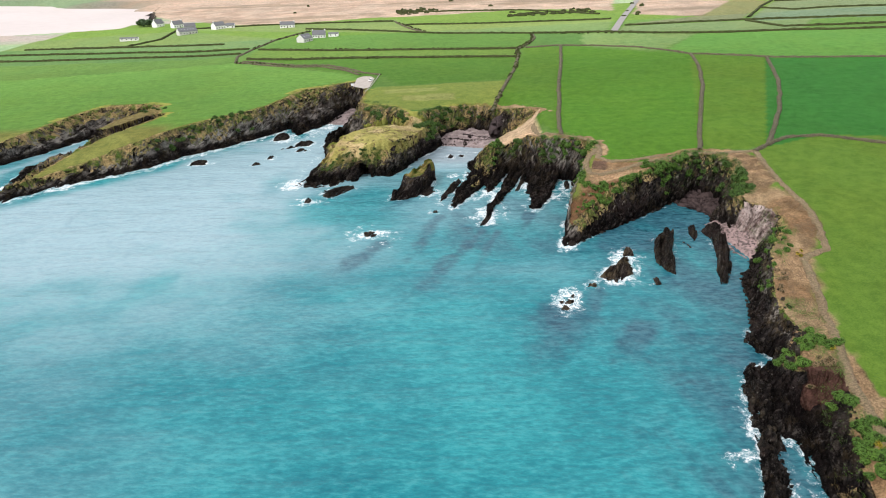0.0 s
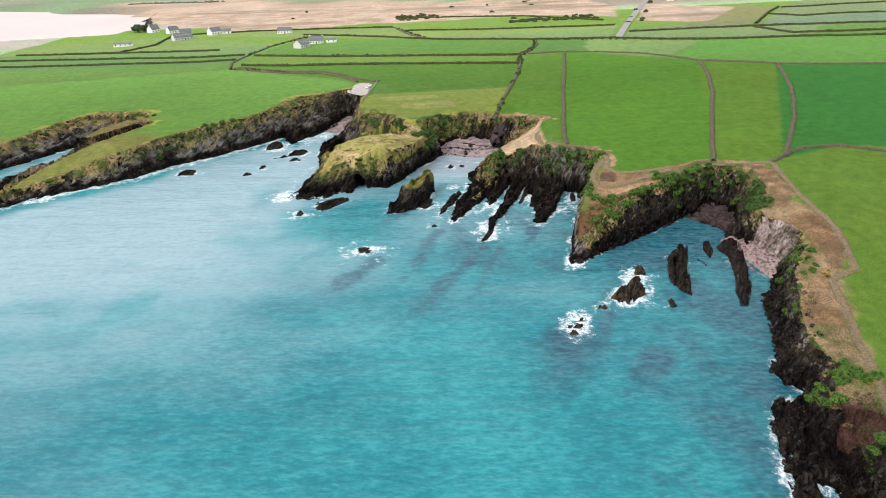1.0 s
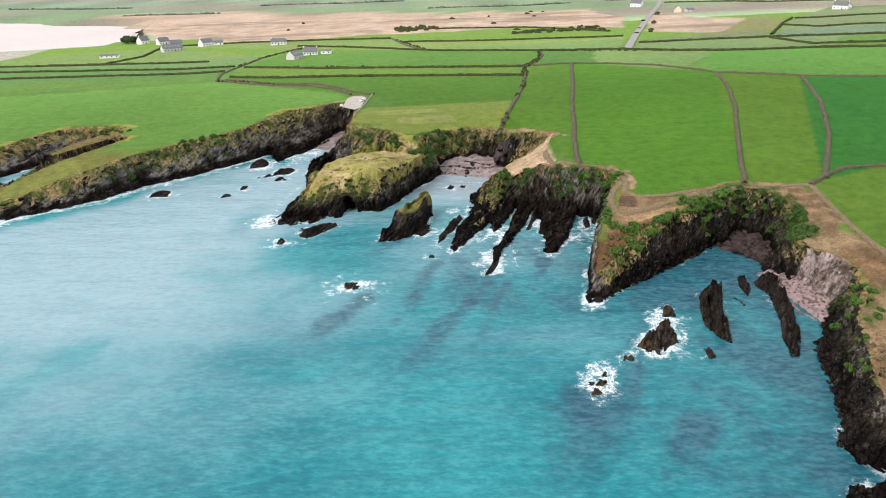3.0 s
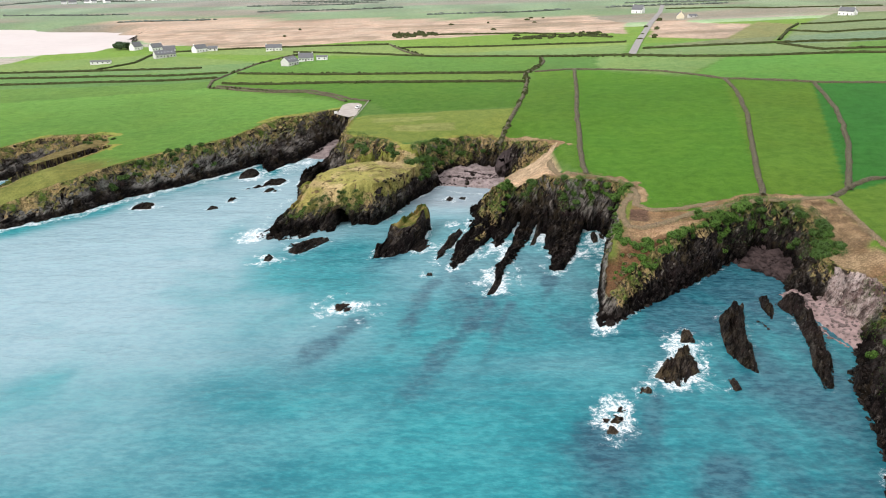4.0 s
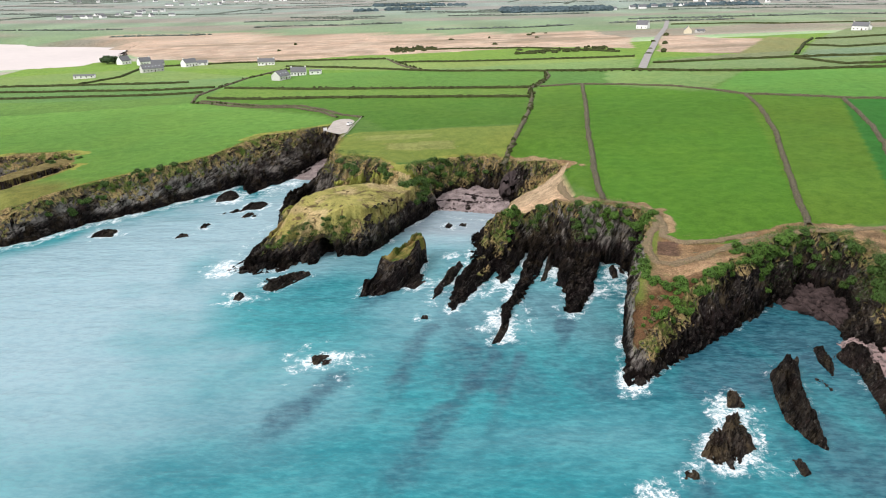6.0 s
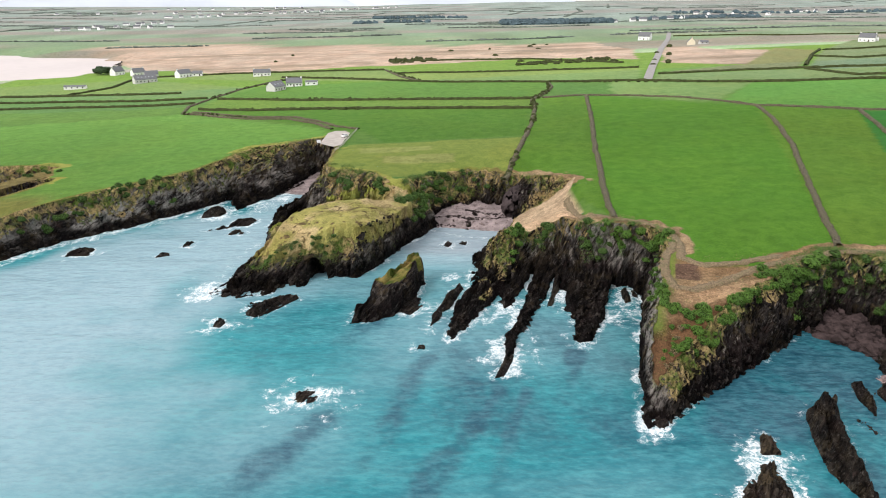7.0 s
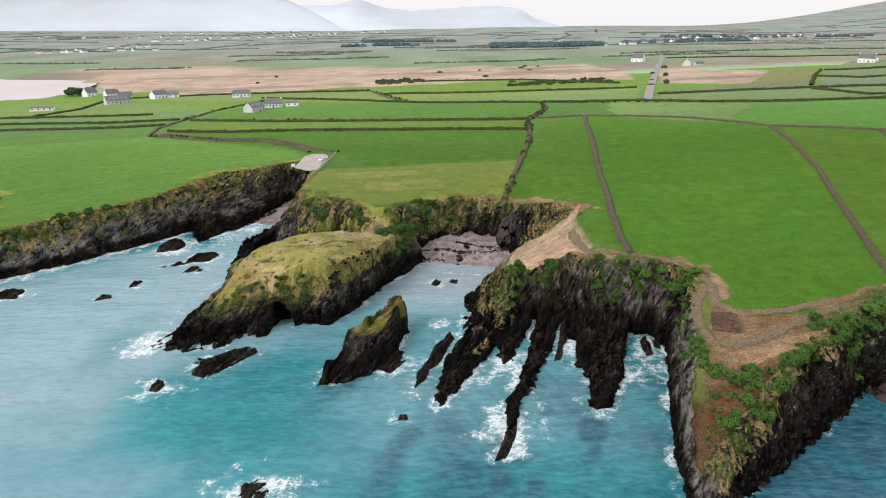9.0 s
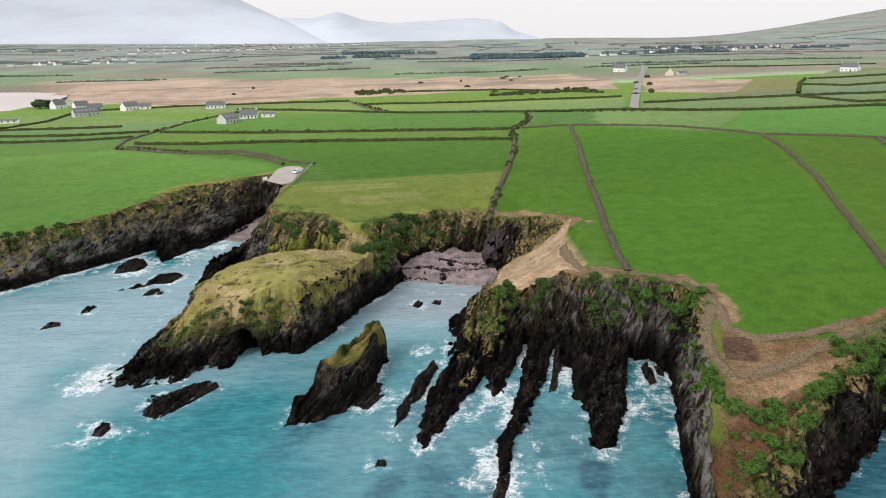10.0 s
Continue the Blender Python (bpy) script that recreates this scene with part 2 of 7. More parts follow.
# ---- materials ----
def material(name):
    m = bpy.data.materials.new(name)
    m.use_nodes = True
    t = m.node_tree
    t.nodes.clear()
    out = t.nodes.new("ShaderNodeOutputMaterial")
    b = t.nodes.new("ShaderNodeBsdfPrincipled")
    t.links.new(b.outputs[0], out.inputs[0])
    return m, t, b


def node(t, kind, operation="", attribute_name="", blend=""):
    n = t.nodes.new(kind)
    if operation:
        n.operation = operation
    if attribute_name:
        n.attribute_name = attribute_name
    if blend:
        n.data_type, n.blend_type = "RGBA", blend
    return n


def noise_node(t, scale, detail=6.0, rough=0.6, vector=None, stretch=None):
    n = node(t, "ShaderNodeTexNoise")
    n.inputs["Scale"].default_value, n.inputs["Detail"].default_value, n.inputs["Roughness"].default_value = scale, detail, rough
    if vector is not None:
        if stretch is not None:
            mp = node(t, "ShaderNodeMapping")
            mp.vector_type = "TEXTURE"
            mp.inputs["Scale"].default_value = [1 / k for k in stretch[:3]]
            if len(stretch) > 3:
                mp.inputs["Rotation"].default_value = (0, stretch[4] if len(stretch) > 4 else 0, stretch[3])
            t.links.new(vector, mp.inputs[0])
            vector = mp.outputs[0]
        t.links.new(vector, n.inputs["Vector"])
    return n


def mixed(t, a, b, f, blend="MIX"):
    """A colour mix; a, b: colours or sockets; f: a number or socket."""
    n = node(t, "ShaderNodeMix", blend=blend)
    for i, v in ((6, a), (7, b), (0, f)):
        if hasattr(v, "links"):
            t.links.new(v, n.inputs[i])
        elif i == 0:
            n.inputs[0].default_value = v
        else:
            n.inputs[i].default_value = (*v[:3], 1)
    return n.outputs[2]


def ramp(t, src, lo, hi):
    n = node(t, "ShaderNodeMapRange")
    n.interpolation_type = "SMOOTHSTEP"
    n.inputs[1].default_value, n.inputs[2].default_value = lo, hi
    t.links.new(src, n.inputs[0])
    return n.outputs[0]


def sums(t, op, a, b):
    n = node(t, "ShaderNodeMath", operation=op)
    for i, v in enumerate((a, b)):
        if hasattr(v, "links"):
            t.links.new(v, n.inputs[i])
        else:
            n.inputs[i].default_value = v
    return n.outputs[0]


def bump(t, b, height, strength, distance):
    n = node(t, "ShaderNodeBump")
    n.inputs["Strength"].default_value, n.inputs["Distance"].default_value = strength, distance
    t.links.new(height, n.inputs["Height"])
    t.links.new(n.outputs[0], b.inputs["Normal"])
    return n


def position(t):
    return node(t, "ShaderNodeNewGeometry").outputs["Position"]


def attribute(t, name):
    return node(t, "ShaderNodeAttribute", attribute_name=name)


def simple(name, colour, rough=0.8, vary=0.25, scale=1.0, metal=0.0, bumps=0.0, object_random=0.0):
    """Plain surface with grain at two scales."""
    m, t, b = material(name)
    p = node(t, "ShaderNodeTexCoord").outputs["Object"]
    n1, n2 = noise_node(t, scale, 5, 0.6, p), noise_node(t, scale * 9, 4, 0.6, p)
    f = sums(t, "ADD", sums(t, "MULTIPLY", n1.outputs[0], 0.6), sums(t, "MULTIPLY", n2.outputs[0], 0.4))
    dark, light = [c * (1 - vary) for c in colour], [min(1, c * (1 + vary)) for c in colour]
    c = mixed(t, dark, light, ramp(t, f, 0.32, 0.68))
    if object_random:
        oi = node(t, "ShaderNodeObjectInfo")
        hs = node(t, "ShaderNodeHueSaturation")
        t.links.new(c, hs.inputs["Color"])
        t.links.new(sums(t, "ADD", 1 - object_random, sums(t, "MULTIPLY", oi.outputs["Random"], 2 * object_random)), hs.inputs["Value"])
        c = hs.outputs[0]
    t.links.new(c, b.inputs["Base Color"])
    b.inputs["Roughness"].default_value, b.inputs["Metallic"].default_value = rough, metal
    if rough >= 0.8:
        b.inputs["Specular IOR Level"].default_value = 0.1
    if bumps:
        bump(t, b, f, 0.6, bumps)
    return m


BEDS = (-0.368, 0.42)


def slate(t, p, dark, light, tan, pale_share, slip=None, n_mid=None, slabs=None):
    """Steeply bedded slate: colour and relief sockets."""
    beds = noise_node(t, 0.8, 9, 0.75, p, (1.0, 0.14, 0.20, *BEDS))
    thin = noise_node(t, 4.2, 6, 0.8, p, (1.0, 0.10, 0.22, *BEDS))
    blot = noise_node(t, 0.2, 7, 0.72, p)
    pale = noise_node(t, 0.42, 8, 0.78, p, (1.0, 0.3, 0.45, *BEDS))
    lines = noise_node(t, 2.2, 4, 0.6, p, (1.0, 0.10, 0.16, *BEDS))
    f = sums(t, "ADD", sums(t, "MULTIPLY", beds.outputs[0], 0.65), sums(t, "MULTIPLY", thin.outputs[0], 0.35))
    c = mixed(t, dark, light, ramp(t, f, 0.43, 0.61))
    c = mixed(t, c, (0.066, 0.041, 0.035), sums(t, "MULTIPLY", ramp(t, blot.outputs[0], 0.52, 0.68), 0.55 * tan + 0.2))
    c = mixed(t, c, (0.17, 0.125, 0.065), sums(t, "MULTIPLY", ramp(t, blot.outputs[0], 0.50, 0.36), 0.6 * tan))
    broad = noise_node(t, 0.075, 4, 0.6, p)
    c = mixed(t, c, (0.038, 0.025, 0.024), sums(t, "MULTIPLY", ramp(t, broad.outputs[0], 0.50, 0.66), 0.25 + 0.5 * tan))
    c = mixed(t, c, (0.105, 0.080, 0.050), sums(t, "MULTIPLY", ramp(t, broad.outputs[0], 0.48, 0.34), 0.55 * tan))
    c = mixed(t, c, (0.36, 0.325, 0.285), sums(t, "MULTIPLY", ramp(t, pale.outputs[0], 0.55, 0.64), pale_share))
    if slabs is not None:
        k = sums(t, "MULTIPLY", slabs, ramp(t, sums(t, "ADD", beds.outputs[0], sums(t, "MULTIPLY", pale.outputs[0], 0.4)), 0.60, 0.78))
        c = mixed(t, c, (0.40, 0.37, 0.335), sums(t, "MULTIPLY", k, 0.85))
    if slip is not None:
        rosy = mixed(t, (0.20, 0.13, 0.12), (0.68, 0.57, 0.53), ramp(t, pale.outputs[0], 0.40, 0.60))
        c = mixed(t, c, rosy, ramp(t, sums(t, "ADD", slip, sums(t, "MULTIPLY", sums(t, "SUBTRACT", n_mid, 0.5), 0.9)), 0.35, 0.65))
    # small glints put into the colour as pale flecks; low values go darker
    glint_fleck = noise_node(t, 1.7, 5, 0.8, p, (1.0, 0.6, 0.6, *BEDS))
    c = mixed(t, c, (0.34, 0.31, 0.275), sums(t, "MULTIPLY", ramp(t, glint_fleck.outputs[0], 0.57, 0.66), 0.42))
    c = mixed(t, mixed(t, c, (0.25, 0.25, 0.25), 1.0, "MULTIPLY"), c, ramp(t, glint_fleck.outputs[0], 0.36, 0.46))
    gap = ramp(t, lines.outputs[0], 0.36, 0.47)
    c = mixed(t, mixed(t, c, (0.30, 0.29, 0.28), 1.0, "MULTIPLY"), c, gap)
    h = sums(t, "ADD", sums(t, "MULTIPLY", beds.outputs[0], 2.2), sums(t, "ADD", sums(t, "MULTIPLY", thin.outputs[0], 0.6), sums(t, "ADD", sums(t, "MULTIPLY", glint_fleck.outputs[0], 0.8), sums(t, "MULTIPLY", gap, 0.7))))
    return c, h, blot


def land_material():
    """Fields, dry belts and cliff rock on the lie of the land; the cover colour comes with the mesh."""
    m, t, b = material("coast_land")
    p = position(t)
    cover = attribute(t, "cover").outputs["Color"]
    rock = attribute(t, "rock").outputs["Fac"]
    coarse = attribute(t, "coarse").outputs["Fac"]
    n_big = noise_node(t, 0.03, 4, 0.6, p)
    n_mid = noise_node(t, 0.25, 6, 0.65, p)
    n_fine = noise_node(t, 1.4, 8, 0.78, p)
    # turf: tufts, grazing patches and mown lines
    n_row = noise_node(t, 0.22, 4, 0.6, p, (0.16, 1.0, 1, 0.12))
    n_tuft = noise_node(t, 2.6, 3, 0.8, p)
    grain = sums(t, "ADD", sums(t, "MULTIPLY", n_mid.outputs[0], 0.3), sums(t, "ADD", sums(t, "MULTIPLY", n_fine.outputs[0], 0.35), sums(t, "MULTIPLY", n_tuft.outputs[0], 0.35)))
    low, high = mixed(t, cover, (0.70, 0.76, 0.70), 1.0, "MULTIPLY"), mixed(t, cover, (1.28, 1.20, 1.24), 1.0, "MULTIPLY")
    turf = mixed(t, low, high, ramp(t, grain, 0.40, 0.60))
    rough_low, rough_high = mixed(t, cover, (0.42, 0.40, 0.36), 1.0, "MULTIPLY"), mixed(t, cover, (1.5, 1.46, 1.42), 1.0, "MULTIPLY")
    turf = mixed(t, turf, mixed(t, rough_low, rough_high, ramp(t, grain, 0.40, 0.64)), coarse)
    turf = mixed(t, mixed(t, turf, (0.93, 0.95, 0.94), 1.0, "MULTIPLY"), turf, ramp(t, n_row.outputs[0], 0.38, 0.60))
    turf = mixed(t, mixed(t, turf, (1.07, 1.0, 0.97), 1.0, "MULTIPLY"), turf, ramp(t, n_big.outputs[0], 0.35, 0.6))
    # rock, black at the tide line
    slip = attribute(t, "slip").outputs["Fac"]
    c, relief, blot = slate(t, p, (0.005, 0.0046, 0.005), (0.082, 0.072, 0.068), 0.9, 0.9, slip, n_mid.outputs[0], attribute(t, "slabs").outputs["Fac"])
    z = node(t, "ShaderNodeSeparateXYZ")
    t.links.new(p, z.inputs[0])
    zz = sums(t, "ADD", sums(t, "ADD", z.outputs[2], sums(t, "ADD", sums(t, "MULTIPLY", slip, 9.0), sums(t, "MULTIPLY", attribute(t, "slabs").outputs["Fac"], 4.0))), sums(t, "MULTIPLY", n_mid.outputs[0], 4.0))
    c = mixed(t, mixed(t, c, (0.26, 0.25, 0.255), 1.0, "MULTIPLY"), c, ramp(t, zz, 5.0, 9.5))
    # grass creeping over the upper face and the ledges
    nz = node(t, "ShaderNodeSeparateXYZ")
    t.links.new(node(t, "ShaderNodeNewGeometry").outputs["Normal"], nz.inputs[0])
    creep = attribute(t, "creep").outputs["Fac"]
    ledge = sums(t, "ADD", sums(t, "MULTIPLY", nz.outputs[2], 0.5), sums(t, "MULTIPLY", n_mid.outputs[0], 0.8))
    ledge = sums(t, "MULTIPLY", ramp(t, sums(t, "ADD", ledge, sums(t, "MULTIPLY", creep, 0.5)), 0.88, 1.08), ramp(t, creep, 0.02, 0.35))
    moss = mixed(t, (0.075, 0.125, 0.022), (0.33, 0.245, 0.115), ramp(t, blot.outputs[0], 0.38, 0.58))
    moss = mixed(t, mixed(t, moss, (0.35, 0.35, 0.35), 1.0, "MULTIPLY"), mixed(t, moss, (1.5, 1.5, 1.5), 1.0, "MULTIPLY"), ramp(t, n_fine.outputs[0], 0.36, 0.56))
    c = mixed(t, c, moss, ledge)
    edge = sums(t, "ADD", rock, sums(t, "MULTIPLY", sums(t, "SUBTRACT", n_fine.outputs[0], 0.5), 0.9))
    isrock = ramp(t, edge, 0.4, 0.6)
    t.links.new(mixed(t, turf, c, isrock), b.inputs["Base Color"])
    b.inputs["Roughness"].default_value = 0.9
    b.inputs["Specular IOR Level"].default_value = 0.08
    soft = sums(t, "MULTIPLY", n_fine.outputs[0], sums(t, "ADD", 0.5, sums(t, "MULTIPLY", coarse, 0.8)))
    hgt = sums(t, "ADD", sums(t, "MULTIPLY", relief, isrock), soft)
    bump(t, b, hgt, 1.0, 0.55)
    return m


def rock_material(name="wet_slate", tan=0.3):
    m, t, b = material(name)
    p = position(t)
    c, relief, blot = slate(t, p, (0.005, 0.0045, 0.005), (0.024 + 0.06 * tan, 0.021 + 0.045 * tan, 0.020 + 0.024 * tan), tan, 0.12)
    t.links.new(c, b.inputs["Base Color"])
    b.inputs["Roughness"].default_value = 0.6
    b.inputs["Specular IOR Level"].default_value = 0.08
    bump(t, b, relief, 1.0, 0.5)
    return m


def sea_material():
    m, t, b = material("sea_water")
    p = position(t)
    foam, reef, shoal_sheen = (attribute(t, k).outputs["Fac"] for k in ("foam", "reef", "shoal_sheen"))
    # wind waves: long crests, chop and ripples
    w1 = noise_node(t, 0.12, 2, 0.5, p, (0.30, 1.0, 1, 0.05))
    w2 = noise_node(t, 0.42, 2, 0.6, p, (0.42, 1.0, 1, 0.10))
    w3 = noise_node(t, 0.95, 4, 0.65, p, (0.42, 1.0, 1, -0.06))
    n1 = noise_node(t, 0.011, 4, 0.6, p)
    n2 = noise_node(t, 0.05, 4, 0.6, p, (0.6, 1.0, 1, 0.1))
    c = mixed(t, (0.010, 0.184, 0.222), (0.030, 0.270, 0.298), ramp(t, n1.outputs[0], 0.36, 0.62))
    # paler water: shallows, plus sky sheen put into the colour
    milk = noise_node(t, 0.022, 4, 0.55, p, (0.6, 1.0, 1, 0.2))
    c = mixed(t, c, (0.27, 0.405, 0.455), sums(t, "MULTIPLY", shoal_sheen, ramp(t, sums(t, "ADD", milk.outputs[0], sums(t, "MULTIPLY", shoal_sheen, 0.35)), 0.38, 0.82)))
    c = mixed(t, c, (0.30, 0.36, 0.40), sums(t, "MULTIPLY", ramp(t, shoal_sheen, 1.0, 1.55), 0.85))
    # wave shading put into the colour: troughs darker, crests lighter
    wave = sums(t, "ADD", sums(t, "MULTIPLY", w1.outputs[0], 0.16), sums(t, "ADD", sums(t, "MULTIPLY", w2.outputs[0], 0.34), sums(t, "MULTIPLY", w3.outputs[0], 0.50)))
    trough_shade = sums(t, "MULTIPLY", ramp(t, wave, 0.585, 0.385), sums(t, "SUBTRACT", 1.0, sums(t, "MULTIPLY", ramp(t, shoal_sheen, 0.0, 0.8), 0.62)))
    c = mixed(t, c, mixed(t, c, (0.50, 0.68, 0.74), 1.0, "MULTIPLY"), trough_shade)
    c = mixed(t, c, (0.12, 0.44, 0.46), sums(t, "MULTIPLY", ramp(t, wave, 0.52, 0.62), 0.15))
    c = mixed(t, c, (0.016, 0.19, 0.215), sums(t, "MULTIPLY", ramp(t, n2.outputs[0], 0.5, 0.75), 0.10))
    # sunken reefs and broad darker water, dim and patchy, wave shading included
    nr = noise_node(t, 0.06, 8, 0.72, p, (1.3, 0.5, 1, 0.368))
    rf = ramp(t, sums(t, "ADD", reef, sums(t, "MULTIPLY", sums(t, "SUBTRACT", nr.outputs[0], 0.52), 1.9)), 0.10, 1.05)
    c = mixed(t, c, mixed(t, (0.016, 0.046, 0.082), (0.048, 0.125, 0.172), ramp(t, wave, 0.40, 0.60)), sums(t, "MULTIPLY", rf, 0.78))
    # foam: milky aerated water, strands of two sizes and broken white clots
    f1 = noise_node(t, 0.45, 8, 0.72, p)

    def strands(scale, warp_scale, far, wide, soft):
        warp = noise_node(t, warp_scale, 4, 0.65, p)
        wv = node(t, "ShaderNodeVectorMath", "MULTIPLY_ADD")
        t.links.new(warp.outputs[1], wv.inputs[0])
        wv.inputs[1].default_value = (far, far, far)
        t.links.new(p, wv.inputs[2])
        cell = node(t, "ShaderNodeTexVoronoi")
        cell.feature = "DISTANCE_TO_EDGE"
        cell.inputs["Scale"].default_value = scale
        t.links.new(wv.outputs[0], cell.inputs["Vector"])
        return ramp(t, sums(t, "SUBTRACT", sums(t, "MULTIPLY", body, wide), cell.outputs[0]), 0.0, soft)
    body = sums(t, "ADD", foam, sums(t, "MULTIPLY", sums(t, "SUBTRACT", f1.outputs[0], 0.52), 2.2))
    edge = ramp(t, foam, 0.02, 0.16)
    c = mixed(t, c, (0.34, 0.50, 0.54), sums(t, "MULTIPLY", sums(t, "MULTIPLY", ramp(t, body, 0.0, 0.8), edge), 0.55))
    f3 = noise_node(t, 1.1, 5, 0.7, p)
    fo = sums(t, "MAXIMUM", strands(0.42, 0.26, 6.5, 0.21, 0.06), strands(1.25, 0.7, 3.0, 0.21, 0.09))
    fo = sums(t, "MULTIPLY", sums(t, "MULTIPLY", fo, edge), sums(t, "ADD", 0.35, sums(t, "MULTIPLY", ramp(t, f3.outputs[0], 0.36, 0.56), 0.65)))
    c = mixed(t, c, (0.80, 0.84, 0.86), sums(t, "MULTIPLY", fo, 0.92))
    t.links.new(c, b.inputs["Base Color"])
    t.links.new(sums(t, "ADD", 0.26, sums(t, "MULTIPLY", fo, 0.6)), b.inputs["Roughness"])
    b.inputs["IOR"].default_value = 1.33
    b.inputs["Specular IOR Level"].default_value = 0.28
    h = sums(t, "ADD", sums(t, "MULTIPLY", w1.outputs[0], 3.0), sums(t, "ADD", sums(t, "MULTIPLY", w2.outputs[0], 1.1), sums(t, "MULTIPLY", w3.outputs[0], 0.4)))
    bump(t, b, h, 0.9, 0.4)
    return m


LAND = land_material()
ROCK = rock_material()
ROCK_TAN = rock_material("weedy_slate", 0.85)
SEA = sea_material()


def bank_material(name="dry_bank", dark=(0.014, 0.012, 0.008), light=(0.165, 0.138, 0.085), green=0.45):
    """Earth bank: stones, bleached grass and green tufts."""
    m, t, b = material(name)
    p = position(t)
    n1, n2 = noise_node(t, 0.6, 6, 0.7, p), noise_node(t, 2.5, 6, 0.75, p)
    c = mixed(t, dark, light, ramp(t, n2.outputs[0], 0.38, 0.60))
    c = mixed(t, c, (0.105, 0.120, 0.038), sums(t, "MULTIPLY", ramp(t, n1.outputs[0], 0.46, 0.60), green))
    t.links.new(c, b.inputs["Base Color"])
    b.inputs["Roughness"].default_value = 0.95
    bump(t, b, n2.outputs[0], 1.0, 0.5)
    return m


BANK = bank_material()
BANK_BROWN = bank_material("bracken_bank", (0.105, 0.075, 0.042), (0.32, 0.235, 0.135), 0.35)
HEDGE = simple("dark_hedge", (0.05, 0.06, 0.022), 0.95, 0.5, 0.4, bumps=0.4)
ROAD = simple("grey_tarmac", (0.30, 0.29, 0.28), 0.9, 0.12, 0.3)
SAND = simple("pale_wet_sand", (0.58, 0.525, 0.50), 0.6, 0.06, 0.01)
SHINGLE = simple("pink_shingle", (0.25, 0.205, 0.20), 0.85, 0.5, 0.35, bumps=0.3)
WHITE = simple("white_render", (0.88, 0.88, 0.87), 0.8, 0.06, 1.0)
GREYWALL = simple("grey_render", (0.62, 0.62, 0.60), 0.85, 0.10, 1.0)
SLATE = simple("roof_slate", (0.135, 0.14, 0.15), 0.6, 0.2, 1.5)
GLASS = simple("window_glass", (0.02, 0.025, 0.03), 0.1, 0.1, 1.0)


# ---- mesh helpers ----
def mesh_from(name, verts, faces, mats, index=None, smooth_shade=True):
    me = bpy.data.meshes.new(name)
    verts, faces = np.asarray(verts, np.float32), np.asarray(faces, np.int32)
    n = faces.shape[1]
    me.vertices.add(len(verts))
    me.vertices.foreach_set("co", verts.ravel())
    me.loops.add(faces.size)
    me.loops.foreach_set("vertex_index", faces.ravel())
    me.polygons.add(len(faces))
    me.polygons.foreach_set("loop_start", np.arange(0, faces.size, n, dtype=np.int32))
    me.polygons.foreach_set("use_smooth", np.full(len(faces), smooth_shade))
    for m in mats if isinstance(mats, (list, tuple)) else [mats]:
        me.materials.append(m)
    if index is not None:
        me.polygons.foreach_set("material_index", np.asarray(index, np.int32))
    me.update(calc_edges=True)
    me.validate()
    return me


def give(me, name, values):
    """A value for every vertex, read by the materials."""
    values = np.asarray(values, np.float32)
    if values.ndim == 2:
        a = me.attributes.new(name, "FLOAT_COLOR", "POINT")
        a.data.foreach_set("color", np.concatenate([values, np.ones((len(values), 1), np.float32)], 1).ravel())
    else:
        me.attributes.new(name, "FLOAT", "POINT").data.foreach_set("value", values)


def grid_quads(keep, nx, ny):
    """Quads of an nx by ny cell grid whose corners are numbered row by row."""
    j, i = np.nonzero(keep)
    a = j * (nx + 1) + i
    return np.stack([a, a + 1, a + nx + 2, a + nx + 1], 1)


def compact(verts, faces, *arrays):
    used, inv = np.unique(faces.ravel(), return_inverse=True)
    return (verts[used], inv.reshape(faces.shape), *[a[used] for a in arrays])


def part(name, bm, mat, parent=None, label=""):
    me = bpy.data.meshes.new(name)
    bm.to_mesh(me)
    bm.free()
    for m in mat if isinstance(mat, (list, tuple)) else [mat]:
        me.materials.append(m)
    ob = new(name, me)
    if parent is not None:
        ob.parent = parent
    if label:
        ob["label"] = label
    return ob


